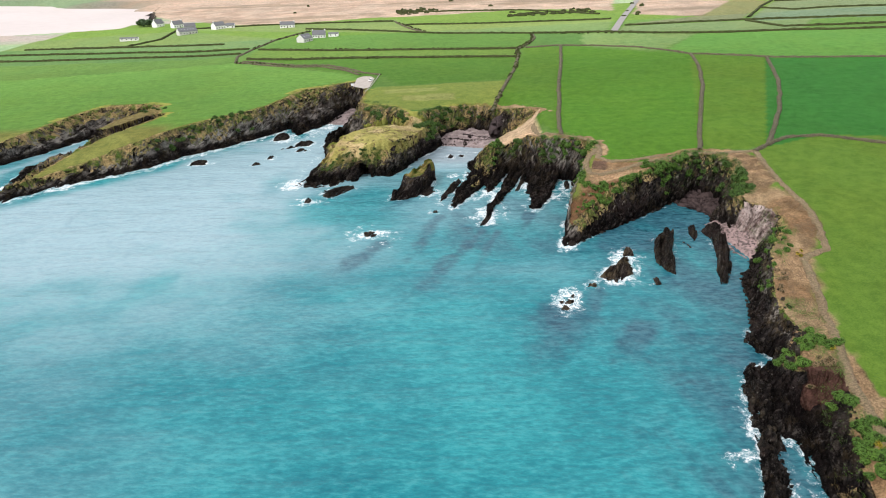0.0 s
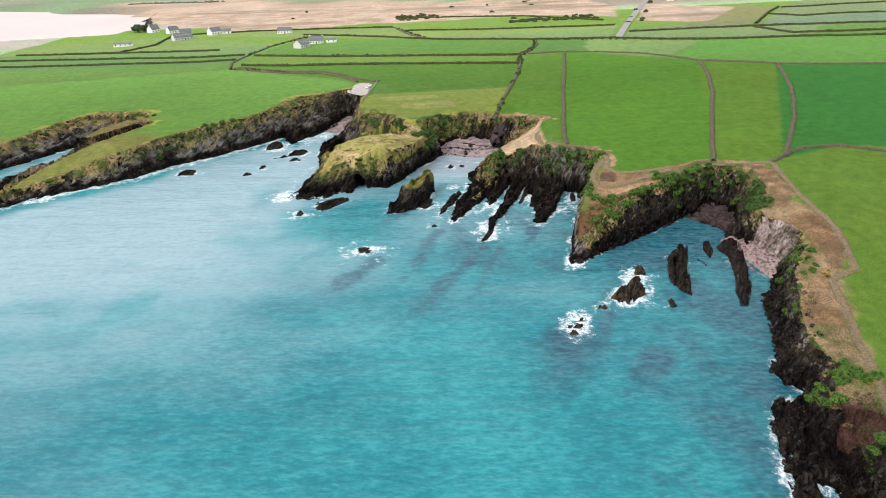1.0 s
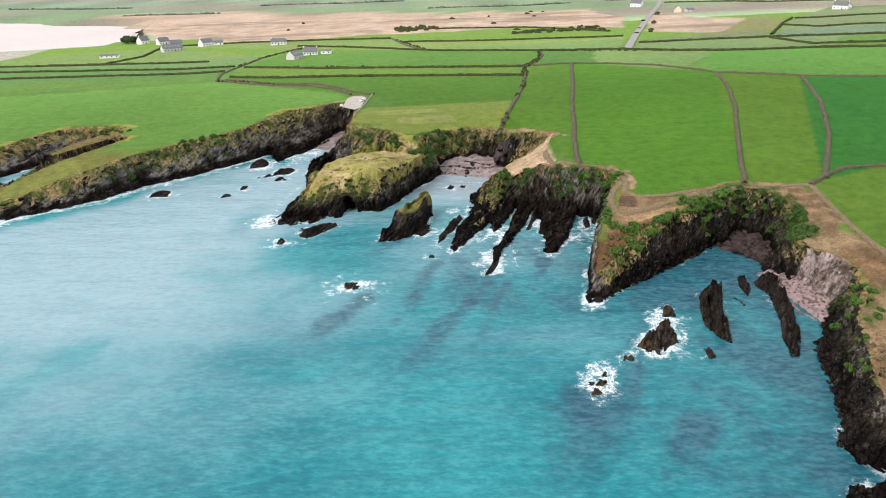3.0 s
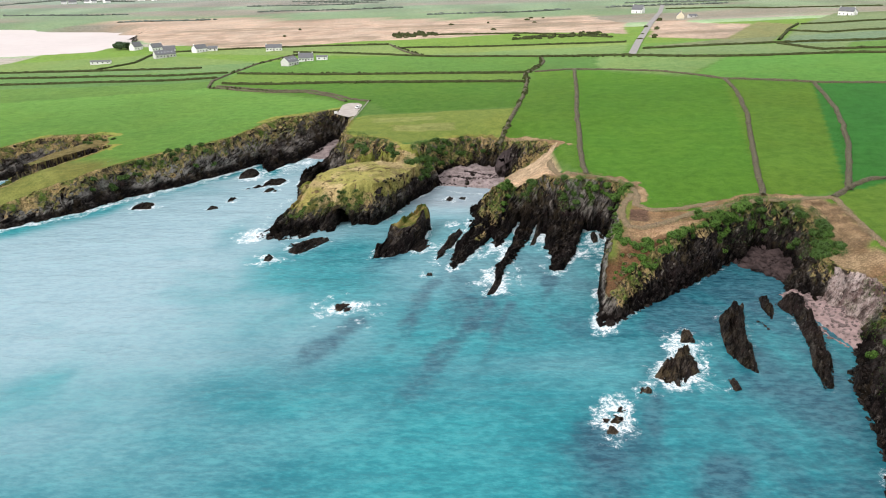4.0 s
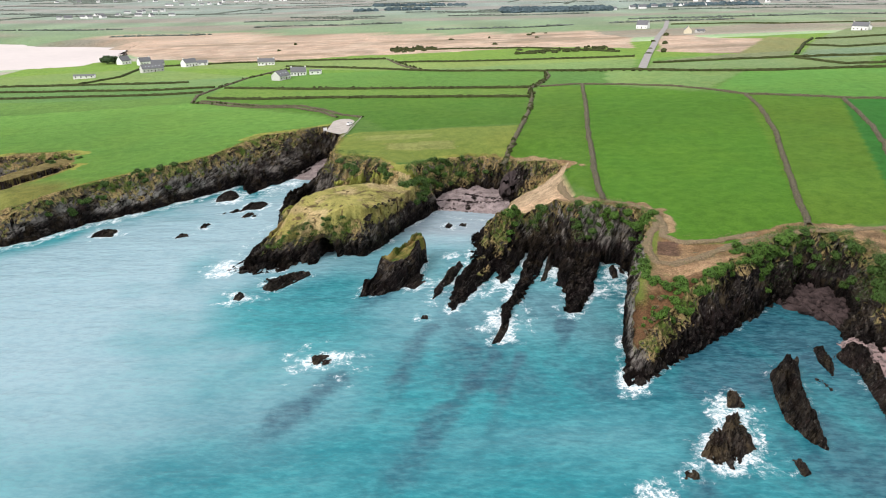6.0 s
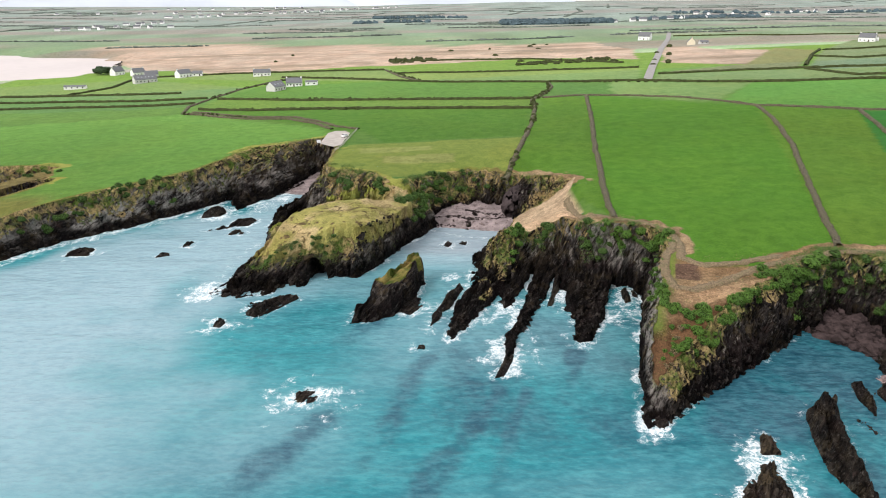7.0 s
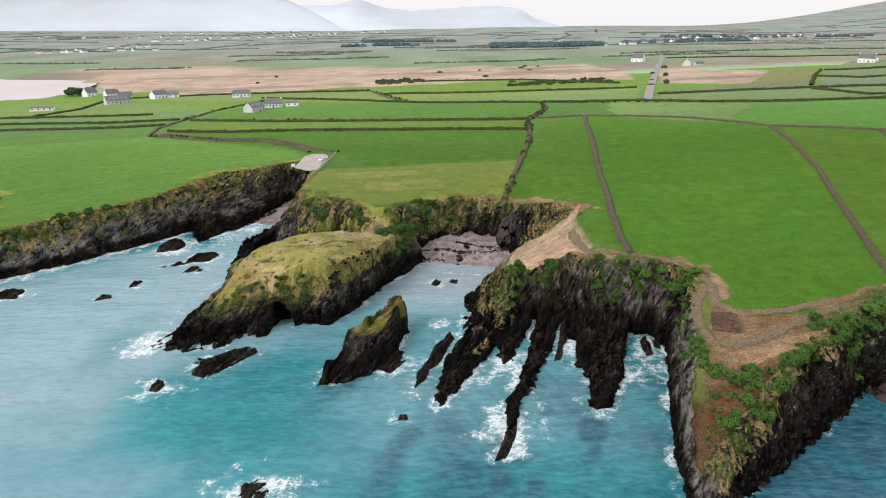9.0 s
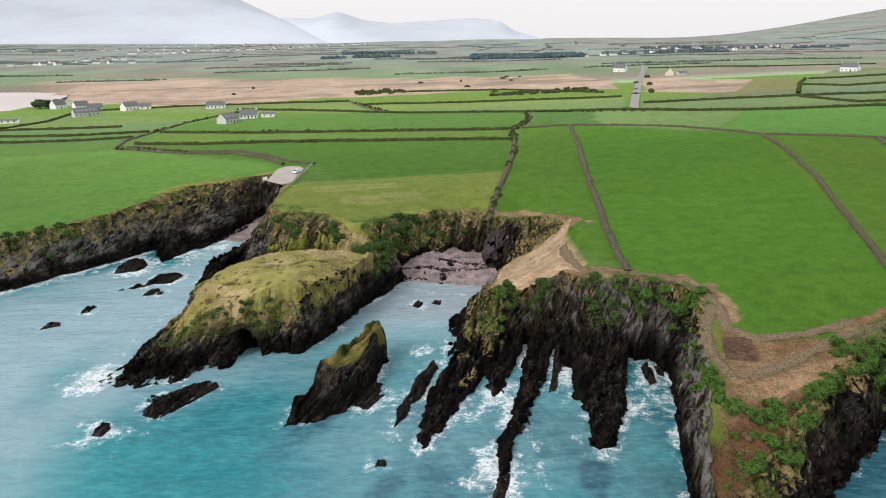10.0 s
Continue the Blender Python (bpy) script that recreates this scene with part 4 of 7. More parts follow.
# ---- sea ----
SEA_ROCKS = [
    # foot outline, height, how far the crest leans, material tan, label
    ([(-55.4, 272.7), (-51.3, 271), (-48.2, 275), (-43, 284), (-45.7, 286.6), (-50.8, 283), (-56, 280)], 2.6, 0, "low black reef of slate lying along the headland"),
    ([(-62.3, 265.5), (-60, 265), (-59.5, 267.5), (-60.8, 270)], 1.1, 0, "small black rock in foam off the headland"),
    ([(-14, 276), (-9.1, 273.7), (-5.9, 279.4), (-6.8, 284.3), (-11, 283)], 1.6, 0, "low rocks at the foot of a sea stack"),
    ([(-3.7, 266.4), (-3.1, 264.4), (-2.6, 267.6), (-0.6, 271), (-0.1, 275.4), (2.4, 277.7), (3.5, 282.5), (4.6, 287.6), (6.4, 291.7), (4.7, 294.6), (2.9, 289), (0.7, 285.1), (-0.4, 278.9), (-3, 273.3)], 3.6, 0, "narrow black rock blade standing in the water"),
    ([(-6.2, 254), (-4.4, 254.2), (-4.6, 256), (-5.8, 256)], 1.0, 0, "small pointed black rock in the water"),
    ([(-98, 359), (-91, 361), (-90.5, 367), (-94, 372), (-99, 366)], 3.0, 0, "black rock beside the western cliff"),
    ([(-84, 348), (-76.6, 350), (-74.8, 357), (-79, 358), (-83, 354)], 2.4, 0, "black rock awash in the inlet mouth"),
    ([(-81.6, 338.7), (-76.2, 339.9), (-76, 344.6), (-80, 343.5)], 1.6, 0, "low black rock in the inlet mouth"),
    ([(-93.4, 326), (-91, 326.8), (-91, 330.5), (-93.4, 329)], 1.4, 0, "small black rock in open water"),
    ([(-98.4, 315.6), (-95, 317.6), (-95.4, 319.4), (-98, 317.8)], 0.8, 0, "small black rock just above the water"),
    ([(-32.9, 230.6), (-30.0, 229.0), (-27.1, 230.6), (-27.6, 233.9), (-30.5, 235.1), (-32.5, 233.5)], 1.0, 1, "lone black rock ringed by white surf"),
    ([(13, 241), (15, 241.5), (17.4, 248), (18.4, 254), (16.4, 252)], 1.5, 0, "low rock in surf off a rock finger"),
    ([(36.2, 175.9), (37.9, 175.4), (38.6, 177.2), (37.04, 178.04)], 0.7, 1, "brown rock breaking through white surf"),
    ([(37.8, 179.44), (40.04, 178.8), (41.0, 181.2), (38.92, 182.32)], 0.7, 1, "brown rock breaking through white surf"),
    ([(40.0, 183.4), (41.4, 183.0), (42.0, 184.5), (40.7, 185.2)], 0.7, 1, "brown rock breaking through white surf"),
    ([(35.7, 179.6), (36.68, 179.3), (37.1, 180.35), (36.19, 180.84)], 0.7, 1, "brown rock breaking through white surf"),
    ([(52.4, 197.4), (54.5, 195), (57.3, 193.4), (61, 198), (63.6, 199.6), (64.6, 205), (65, 210.4), (61.4, 210.8), (56.6, 204.6)], 3.9, 1, "tall tan and black rock with white water running off"),
    ([(63, 214), (67, 213.6), (68.6, 219), (66, 220)], 1.8, 1, "small rock behind a taller one in surf"),
    ([(46.8, 190.4), (49.5, 190.6), (49.7, 193), (47.6, 193)], 1.2, 1, "small rock in foam"),
    ([(74.2, 209), (75.5, 203.5), (78.6, 199.5), (80, 205), (82, 214), (86, 226), (86.5, 232), (82, 231.5), (78, 227), (75.6, 218)], 7.0, 0, "upright black slate blade standing in the cove"),
    ([(97.5, 236), (99.7, 229), (97.8, 216), (93.3, 202.3), (91.7, 192.5), (94.5, 193.3), (101, 208), (105, 222), (108, 236), (104.6, 242)], 4.2, 0, "long black rock ridge running out from the cove"),
    ([(93, 233), (93.5, 227), (97, 232), (98, 239), (95.4, 240)], 3.2, 0, "black rock standing in the cove"),
    ([(88.3, 226), (89.5, 220), (91, 221), (90.4, 225)], 1.3, 0, "small black rock in the cove"),
    ([(69.6, 196.4), (70, 191.8), (71.2, 192.6), (71, 196)], 1.0, 0, "small black rock in the water"),
    ([(-130, 316), (-122.5, 316.6), (-123.6, 323), (-129, 322)], 1.7, 0, "black rocks awash under the western cliff"),
    ([(-90.6, 343), (-84, 346), (-82.4, 348.4), (-87, 347.4)], 0.9, 0, "low rock awash in the inlet mouth"),
    ([(30.9, 280.1), (31.8, 280.1), (34.1, 288), (36.4, 296.5), (37.9, 303.3), (36.2, 303.4), (33.7, 293.6)], 3.2, 0, "thin black slate finger between two larger ones"),
    ([(53.8, 290.5), (56.1, 293.3), (54.9, 283.5), (52.5, 281)], 2.2, 0, "black boulder in the white water under the cliff"),
    ([(57, 291), (58.6, 290), (58.2, 286), (56.8, 287)], 1.6, 0, "small black boulder in the white water"),
    ([(5.2, 331), (7, 330), (7.6, 333), (6, 333.6)], 1.0, 0, "small black boulder in the shallow bay"),
    ([(-0.6, 329), (1.6, 328), (2.6, 331.6), (0.4, 332)], 1.2, 0, "small black boulder in the shallow bay"),
]
STACK = [(-25.5, 267.3), (-19.5, 269.4), (-14.5, 273), (-10.3, 279.5), (-7.6, 288), (-6.6, 296), (-7.6, 300.5), (-10.5, 300), (-14.5, 293), (-19.6, 284), (-24.4, 275)]


def rocks_near(x, y):
    d = np.full(x.shape, 1e9)
    for outline, *rest in SEA_ROCKS:
        d = np.minimum(d, np.where(inside(x, y, outline), 0, to_line(x, y, outline)))
    return d


def band(x, y, ax, ay, bx, by, w):
    d = np.abs(to_line(x, y, [(ax, ay), (bx, by)], False) + 2.6 * fbm(x / 11, y / 11, None, 107, 3))
    along = np.clip(((x - ax) * (bx - ax) + (y - ay) * (by - ay)) / ((bx - ax) ** 2 + (by - ay) ** 2), 0, 1)
    return smooth(1.0, 0.0, d / (1.35 * w)) * (1.15 - 0.75 * along)


REEFS = [(38, 174, 20, 138, 12), (59, 166, 46, 146, 7), (50, 188, 42, 160, 6), (-25, 224, -39, 196, 6), (14, 236, -10, 186, 5), (-4, 250, -14, 208, 4),
         (34, 252, 28, 230, 4), (-10, 283, -28, 256, 4), (96, 195, 84, 155, 6), (20, 236, 8, 196, 4)]
SURF = [(17, 251, 8), (38, 179, 5.5), (40, 185, 4), (57, 198, 7.5), (63, 213, 6), (-30, 231.5, 9), (-60, 268, 7), (-72, 289, 8),
        (-68, 398, 6), (69, 112, 5), (74, 126, 4), (71.5, 119, 4), (3, 300, 3.5), (-10, 278, 5), (90, 152, 4), (36, 259, 4), (19, 256, 6),
        (-96, 362, 6), (-80, 352, 5), (-127, 319, 6), (44, 221, 4), (102, 268, 4), (66, 243, 3)]
FOAM_LINES = [
    ([(-205, 285), (-194, 266), (-175, 289), (-148, 312), (-139, 328), (-117, 353), (-98, 378)], 5.5, 0.95),
    ([(-100, 376), (-92, 368), (-82, 366), (-74, 384), (-68, 398)], 9.0, 0.62),
    ([(44, 220), (48, 238), (53, 258), (57, 276), (58, 290)], 5.0, 0.50),
    ([(56, 292), (52, 282), (48, 274)], 8.5, 0.66),
    ([(37, 300), (36, 288), (34, 276)], 2.6, 0.45),
    ([(29, 300), (25, 285), (20, 268)], 3.2, 0.42),
    ([(20, 282), (18, 276), (12, 270)], 3.0, 0.35),
    ([(45, 274), (40, 262), (37, 256)], 4.0, 0.42),
    ([(4, 262), (8, 284), (7, 304)], 2.4, 0.30),
    ([(-70, 288), (-71, 305), (-68, 330)], 3.0, 0.35),
    ([(-2, 343), (9, 338), (21, 337)], 1.5, 0.45),
    ([(63, 241), (86, 258), (104, 268)], 2.0, 0.22),
    ([(68, 98), (73, 118), (77, 134), (84, 146)], 3.2, 0.34),
]


def sea_values(x, y):
    land_d = np.where(inside(x, y, FOOT), 0, to_line(x, y, FOOT))
    stack_d = to_line(x, y, STACK)
    rock_d = rocks_near(x, y)
    n = fbm(x / 16, y / 16, None, 91, 3)
    n3 = fbm(x / 3.5, y / 3.5, None, 95, 3)
    rock_d = np.maximum(0, rock_d + 1.2 * n3)
    swell = smooth(-0.05, 0.5, fbm(x / 9, y / 9, None, 93, 3))
    foam = 0.48 * smooth(3.2, 0.0, land_d) * (0.2 + 0.9 * swell) * (1 - 0.5 * smooth(56, 66, x) * smooth(150, 170, y)) + 0.45 * smooth(3.0, 0.2, rock_d) * (0.45 + 0.7 * swell) * (1 - 0.75 * smooth(64, 72, x)) + 0.45 * smooth(2.6, 0, stack_d) * (0.3 + swell)
    for line, wide, strong in FOAM_LINES:
        d = to_line(x, y, line, False)
        foam = foam + 0.80 * strong * smooth(1.0, 0.1, d / wide + 0.35 * n + 0.45 * n3) * (0.45 + 0.8 * swell)
    for sx, sy, r in SURF:
        d = np.hypot(x - sx, y - sy)
        foam = foam + 0.50 * smooth(1.3, 0.05, d / r + 0.35 * n + 0.95 * n3)
    reef = np.zeros(x.shape)
    for k in REEFS:
        reef = np.maximum(reef, band(x, y, *k))
    reef = np.maximum(reef, 0.5 * smooth(10, 1, rock_d) * (x > 25))
    # the same mask darkens the cove, the shores and the finger waters
    cove = smooth(60, 80, x) * smooth(150, 200, y)
    reef = np.maximum(reef, 1.2 * smooth(48, 8, land_d) * smooth(50, 62, x) * smooth(205, 224, y))
    reef = np.maximum(reef, 0.52 * cove + 0.46 * smooth(10, 70, x) * smooth(250, 170, y))
    reef = np.maximum(reef, 0.8 * smooth(26, 3, land_d) * smooth(40, 60, x) * smooth(175, 160, y))
    reef = np.maximum(reef, 0.58 * smooth(-12, 4, x) * smooth(70, 58, x) * smooth(205, 222, y) * smooth(285, 268, y))
    # shallows and painted sky sheen: paler westward, northward and in the bay
    shoal_sheen = smooth(0, -130, x) * 0.74 * smooth(90, 230, y) + 0.46 * smooth(110, 260, y) * smooth(90, 30, x) + smooth(300, 345, y) * 0.9
    shoal_sheen = shoal_sheen + 0.3 * smooth(10, -90, x) * smooth(200, 80, y)
    clear = smooth(1.0, 0.3, np.hypot((x + 42) / 34, (y - 262) / 34)) + smooth(1.0, 0.4, np.hypot((x - 20) / 50, (y - 225) / 26)) + smooth(20, 3, land_d) * smooth(-72, -84, x)
    shoal_sheen = shoal_sheen * (1 - 0.75 * np.clip(clear + 0.3 * n, 0, 1))
    return np.clip(foam, 0, 0.72), np.clip(reef, 0, 1), np.clip(shoal_sheen, 0, 1) + 0.6 * smooth(290, 335, y) * smooth(-24, -10, x) * (x < 40) * smooth(0, 1, shoal_sheen)


nx, ny, gx, gy = sheet(-270, 130, 0, 432, 1)
wet = ~(inside(gx, gy, FOOT) & (to_line(gx, gy, FOOT) > 4))
foam, reef, shoal_sheen = sea_values(gx, gy)
zz = 0.10 * fbm(gx / 9, gy / 4, None, 97, 3)
cells = grid_quads(c4(wet.reshape(ny + 1, nx + 1)), nx, ny)
v, f, foam, reef, shoal_sheen = compact(np.stack([gx, gy, zz], 1), cells, foam, reef, shoal_sheen)
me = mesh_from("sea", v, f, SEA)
give(me, "foam", foam), give(me, "reef", reef), give(me, "shoal_sheen", shoal_sheen)
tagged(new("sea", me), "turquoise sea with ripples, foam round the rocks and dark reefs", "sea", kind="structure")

nx, ny, gx, gy = sheet(-4800, 1200, -3000, 3000, 100)
me = mesh_from("outer_sea", np.stack([gx, gy, np.full(len(gx), -0.5)], 1), grid_quads(np.ones((ny, nx), bool), nx, ny), SEA)
for k, values in zip(("foam", "reef", "shoal_sheen"), sea_values(gx, gy)):
    give(me, k, values * (k != "foam"))
tagged(new("outer_sea", me), "open turquoise sea reaching out from the coast", "sea", kind="structure")


def sea_rock(outline, height, tan, label, step=0.3, seed=0, crest=None):
    """One rock of steep beds, its foot below the water."""
    o = np.array(outline)
    x0, y0 = np.floor(o.min(0)) - 2
    x1, y1 = np.ceil(o.max(0)) + 2
    nx, ny = max(2, round((x1 - x0) / step)), max(2, round((y1 - y0) / step))
    gx, gy = np.meshgrid(np.linspace(x0, x1, nx + 1), np.linspace(y0, y1, ny + 1))
    x, y = gx.ravel(), gy.ravel()
    d = to_line(x, y, outline) * np.where(inside(x, y, outline), 1, -1)
    top = max(d.max(), 0.4)
    s = np.clip(d / top, -2, 1)
    h = np.where(s > 0, 0.68 * height * np.abs(s) ** 0.8, -1.2 * np.abs(d))
    lift = 1.0 if crest is None else crest(x, y)
    h = h * np.where(s > 0, lift, 1)
    r = strata(x * 1.3, y * 1.3, h, seed + 3)
    h = h + ((0.30 * height + 0.35) * r + (0.16 * height + 0.15) * saw(x * 1.5, y * 1.5, h, seed + 31)) * smooth(-1.0, 0.8, d) + 0.4 * fbm(x * 1.3, y * 1.3, None, seed, 4) * smooth(-1, 0.5, d) * (1 + 0.8 * tan)
    push = 0.35 * strata(x * 1.7, y * 1.7, h * 1.5, seed + 9)
    cells = c4((h > -1.5).reshape(ny + 1, nx + 1))
    v, f = compact(np.stack([x + push, y + 0.3 * push, h], 1), grid_quads(cells, nx, ny))
    me = mesh_from("sea_rock", v, f, ROCK_TAN if tan else ROCK, None, False)
    return tagged(new("sea_rock", me), label, "rock", "rocks off the coast")


for i, (outline, height, tan, label) in enumerate(SEA_ROCKS):
    if outline[0][0] > 70:
        # slim blades: drawn in towards their own middle line
        mid = np.mean(outline, 0)
        outline = [tuple(mid + STRIKE * np.dot(np.subtract(q, mid), STRIKE) + (1 - 0.12) * (np.subtract(q, mid) - STRIKE * np.dot(np.subtract(q, mid), STRIKE))) for q in outline]
    sea_rock(outline, height, tan, label, 0.15 if np.ptp(np.array(outline)[:, 1]) < 5 else 0.3, i)

# the tall sea stack with a grassy back
o = np.array(STACK)
nx, ny, x, y = sheet(-29, -1, 262, 308, 0.25)
d = to_line(x, y, STACK) * np.where(inside(x, y, STACK), 1, -1) + 1.3 * fbm(x / 4.5, y / 4.5, None, 213, 4)
along = np.clip((x + 24) * 0.42 + (y - 268) * 0.907, 0, 45) / 40
ht = 1.4 + 0.8 * smooth(0.0, 0.12, along) + 4.4 * smooth(0.22, 0.31, along) + 1.2 * smooth(0.45, 0.6, along) + 0.9 * smooth(0.75, 0.9, along)
across = (x + 14) * 0.907 - (y - 286) * 0.42
h = np.where(d > 0, ht * np.clip(d / np.clip(1.4 - 0.2 * across, 0.7, 2.0), 0, 1.0) ** 0.6, -1.3 * np.abs(d))
n4 = 1.6 * fbm(x / 3, y / 3, None, 209, 3)
face = smooth(0.92, 0.6, np.clip(d / 3.6, 0, 1))
h = h + (0.4 + 1.0 * face) * strata(x, y, h, 203) * smooth(-1.5, 0.8, d)
push = 0.4 * strata(x * 1.5, y * 1.5, h, 207) * face
green = smooth(0.3, 0.42, along) * smooth(3.6, 1.6, across + 1.8 * n4) * smooth(0.45, 0.65, h / ht + 0.1 * n4)
cells = c4((h > -1.5).reshape(ny + 1, nx + 1))
v, f, xx, yy, gr = compact(np.stack([x + push, y, h], 1), grid_quads(cells, nx, ny), x, y, green)
n = fbm(xx / 2.2, yy / 2.2, None, 211, 3)
islet = new("islet")
islet.matrix_world = pose(-14, 286, 0)
tagged(islet, "leaning black slate islet with grass along its back", "islet")
turf_face = gr[f].mean(1) > 0.5
for name, pick, label in (("rock", ~turf_face, "bare black slate"), ("turf", turf_face, "rough green turf")):
    pv, pf, px, pn, pg = compact(v - np.array((-14, 286, 0)), f[pick], xx, n, gr)
    me = mesh_from(name, pv, pf, LAND, None, False)
    give(me, "cover", np.stack([0.145 + 0.16 * pn, 0.15 + 0.09 * pn, 0.042 + 0.05 * pn], 1).clip(0.02, 0.4))
    give(me, "rock", 1 - pg)
    give(me, "creep", 0.6 * pg)
    give(me, "coarse", np.full(len(pv), 0.5))
    give(me, "slip", np.zeros(len(pv)))
    give(me, "slabs", np.zeros(len(pv)))
    ob = new(name, me)
    ob.parent = islet
    ob["label"] = label


# ---- backdrop mountains ----
def hill_mat(name, colour):
    m, t, b = material(name)
    p = position(t)
    # patchy mist as banded tone in the colour
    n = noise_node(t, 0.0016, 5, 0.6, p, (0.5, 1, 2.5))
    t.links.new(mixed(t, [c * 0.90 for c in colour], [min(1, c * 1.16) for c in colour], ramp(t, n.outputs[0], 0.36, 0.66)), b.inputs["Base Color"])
    b.inputs["Roughness"].default_value = 1.0
    b.inputs["Specular IOR Level"].default_value = 0.0
    return m


def mountain(name, y, line, mat, label, rough=14):
    nx, nd = 160, 24
    xs = np.linspace(line[0][0], line[-1][0], nx + 1)
    crest = np.interp(xs, [p[0] for p in line], [p[1] for p in line])
    crest = np.convolve(np.pad(crest, 3, "edge"), np.ones(7) / 7, "valid")
    verts = []
    for j in range(nd + 1):
        s = j / nd
        prof = math.sin(min(1, s * 1.15) * math.pi / 2) ** 1.5 if s < 0.87 else 1
        z = crest * prof + rough * prof * fbm(xs / 260, np.full(nx + 1, j * 0.4), None, 7, 4) * (crest / (crest.max() + 1))
        verts.append(np.stack([xs, np.full(nx + 1, y + (s - 1) * 500), z], 1))
    verts.append(np.stack([xs, np.full(nx + 1, y + 60), np.full(nx + 1, -20.0)], 1))
    me = mesh_from(name, np.concatenate(verts), grid_quads(np.ones((nd + 1, nx), bool), nx, nd + 1), mat)
    return tagged(new(name, me), label, "mountain", kind="structure")


# aerial haze put into the base colours of both ridges
MTN_NEAR = hill_mat("hazed_slope", (0.52, 0.565, 0.625))
MTN_FAR = hill_mat("hazed_ridge", (0.55, 0.60, 0.66))
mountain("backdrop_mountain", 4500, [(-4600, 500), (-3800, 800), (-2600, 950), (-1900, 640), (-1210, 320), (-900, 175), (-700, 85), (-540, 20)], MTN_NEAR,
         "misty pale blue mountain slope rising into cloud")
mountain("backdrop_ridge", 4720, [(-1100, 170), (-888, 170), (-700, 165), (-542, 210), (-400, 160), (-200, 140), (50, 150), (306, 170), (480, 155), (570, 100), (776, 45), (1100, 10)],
         MTN_FAR, "distant ridge of low peaks, pale blue with haze")


# ---- field banks, hedges, road ----
def drape(x, y):
    return top_of_cliff(np.asarray(x, float), np.asarray(y, float))


def resample(points, step):
    p = np.array(points, float)
    seg = np.hypot(*np.diff(p, axis=0).T)
    s = np.concatenate([[0], np.cumsum(seg)])
    n = max(2, int(s[-1] / step))
    t = np.linspace(0, s[-1], n + 1)
    return np.interp(t, s, p[:, 0]), np.interp(t, s, p[:, 1])


def bank(points, width, height, mat, label, name="field_bank", step=0.8, seed=0, category="bank", group="banks between the fields"):
    """An earth and stone bank along a line, uneven in height and width, lying on the ground."""
    x, y = resample(points, step)
    x = x + 0.25 * width * fbm(x / 9, y / 9, None, seed, 3)
    y = y + 0.25 * width * fbm(x / 9, y / 9, None, seed + 4, 3)
    tx, ty = np.gradient(x), np.gradient(y)
    l = np.hypot(tx, ty) + 1e-9
    ox, oy = -ty / l, tx / l
    prof = [(-0.5, -0.3), (-0.42, 0.35), (-0.25, 0.85), (0.0, 1.0), (0.25, 0.85), (0.42, 0.35), (0.5, -0.3)]
    rows = []
    for k, (a, b) in enumerate(prof):
        wob = 1 + 0.6 * vnoise(x * 0.7, y * 0.7, np.full(len(x), k * 1.7), seed + 9)
        px, py = x + ox * a * width * wob, y + oy * a * width * wob
        hh = height * (1 + 0.5 * fbm(x / 2.2, y / 5, np.full(len(x), k * 0.9), seed + 2, 3))
        rows.append(np.stack([px, py, drape(px, py) + b * hh], 1))
    v = np.concatenate(rows)
    n = len(x)
    me = mesh_from(name, v, grid_quads(np.ones((len(prof) - 1, n - 1), bool), n - 1, len(prof) - 1)[:, ::-1], mat)
    return tagged(new(name, me), label, category, group)


EARTH_LABEL = "earth and stone field bank with bleached grass"
HEDGE_LABEL = "low dark hedge on a field boundary"
EARTH = [
    [(53, 304), (55, 326), (59, 353), (66, 404), (74, 453), (84, 522)],
    [(110, 280), (118, 305), (133, 349), (148, 394), (158, 432), (164, 466)],
    [(141, 284), (149, 299), (168, 335), (190, 390), (206, 445)],
    [(57, 521), (82, 524), (110, 514), (136, 501), (152, 483), (163, 467), (180, 460), (210, 445), (300, 425)],
    [(23, 363), (29, 384), (37, 419), (44, 454), (49, 490), (50, 514), (56, 527), (64, 548), (69, 566), (69, 589)],
    [(-164, 517), (-152, 513), (-138, 502), (-116, 489), (-90, 483), (-71, 465), (-60, 449)],
    [(-160, 521), (-148, 517), (-135, 507), (-114, 494), (-88, 488), (-69, 470), (-58, 455), (-46, 447)],
    [(-164, 517), (-171, 545), (-168, 575), (-161, 625), (-150, 660), (-138, 678)],
    [(44, 337), (43, 319), (44.5, 309), (53, 304), (61, 300.5), (66, 295), (67.5, 287), (67, 284)],
    [(66, 284), (61, 276), (58, 265), (58.5, 259), (63, 257.5), (74, 263), (84, 268), (95, 273), (108, 277), (120, 276.5), (133, 278)],
    [(67, 284), (64.5, 274), (69, 269.5), (80, 271), (92, 275)],
    [(133, 278), (138, 282), (153, 294), (169, 295), (192, 283), (260, 265)],
    [(133, 278), (132, 268), (130, 246), (130, 225), (127, 207), (122, 191), (116, 187.5), (111, 184), (109, 171), (104, 156), (101, 143), (96.5, 126), (94.5, 116), (93, 100)],
    [(-59, 728), (-40, 665), (-21, 627)],
]
for i, line in enumerate(EARTH):
    near_cliff = i in (8, 9, 10, 12)
    bank(line, 2.6 if near_cliff else 2.3, 0.42 if near_cliff else 0.95, BANK_BROWN if near_cliff else BANK, EARTH_LABEL, seed=i * 11)
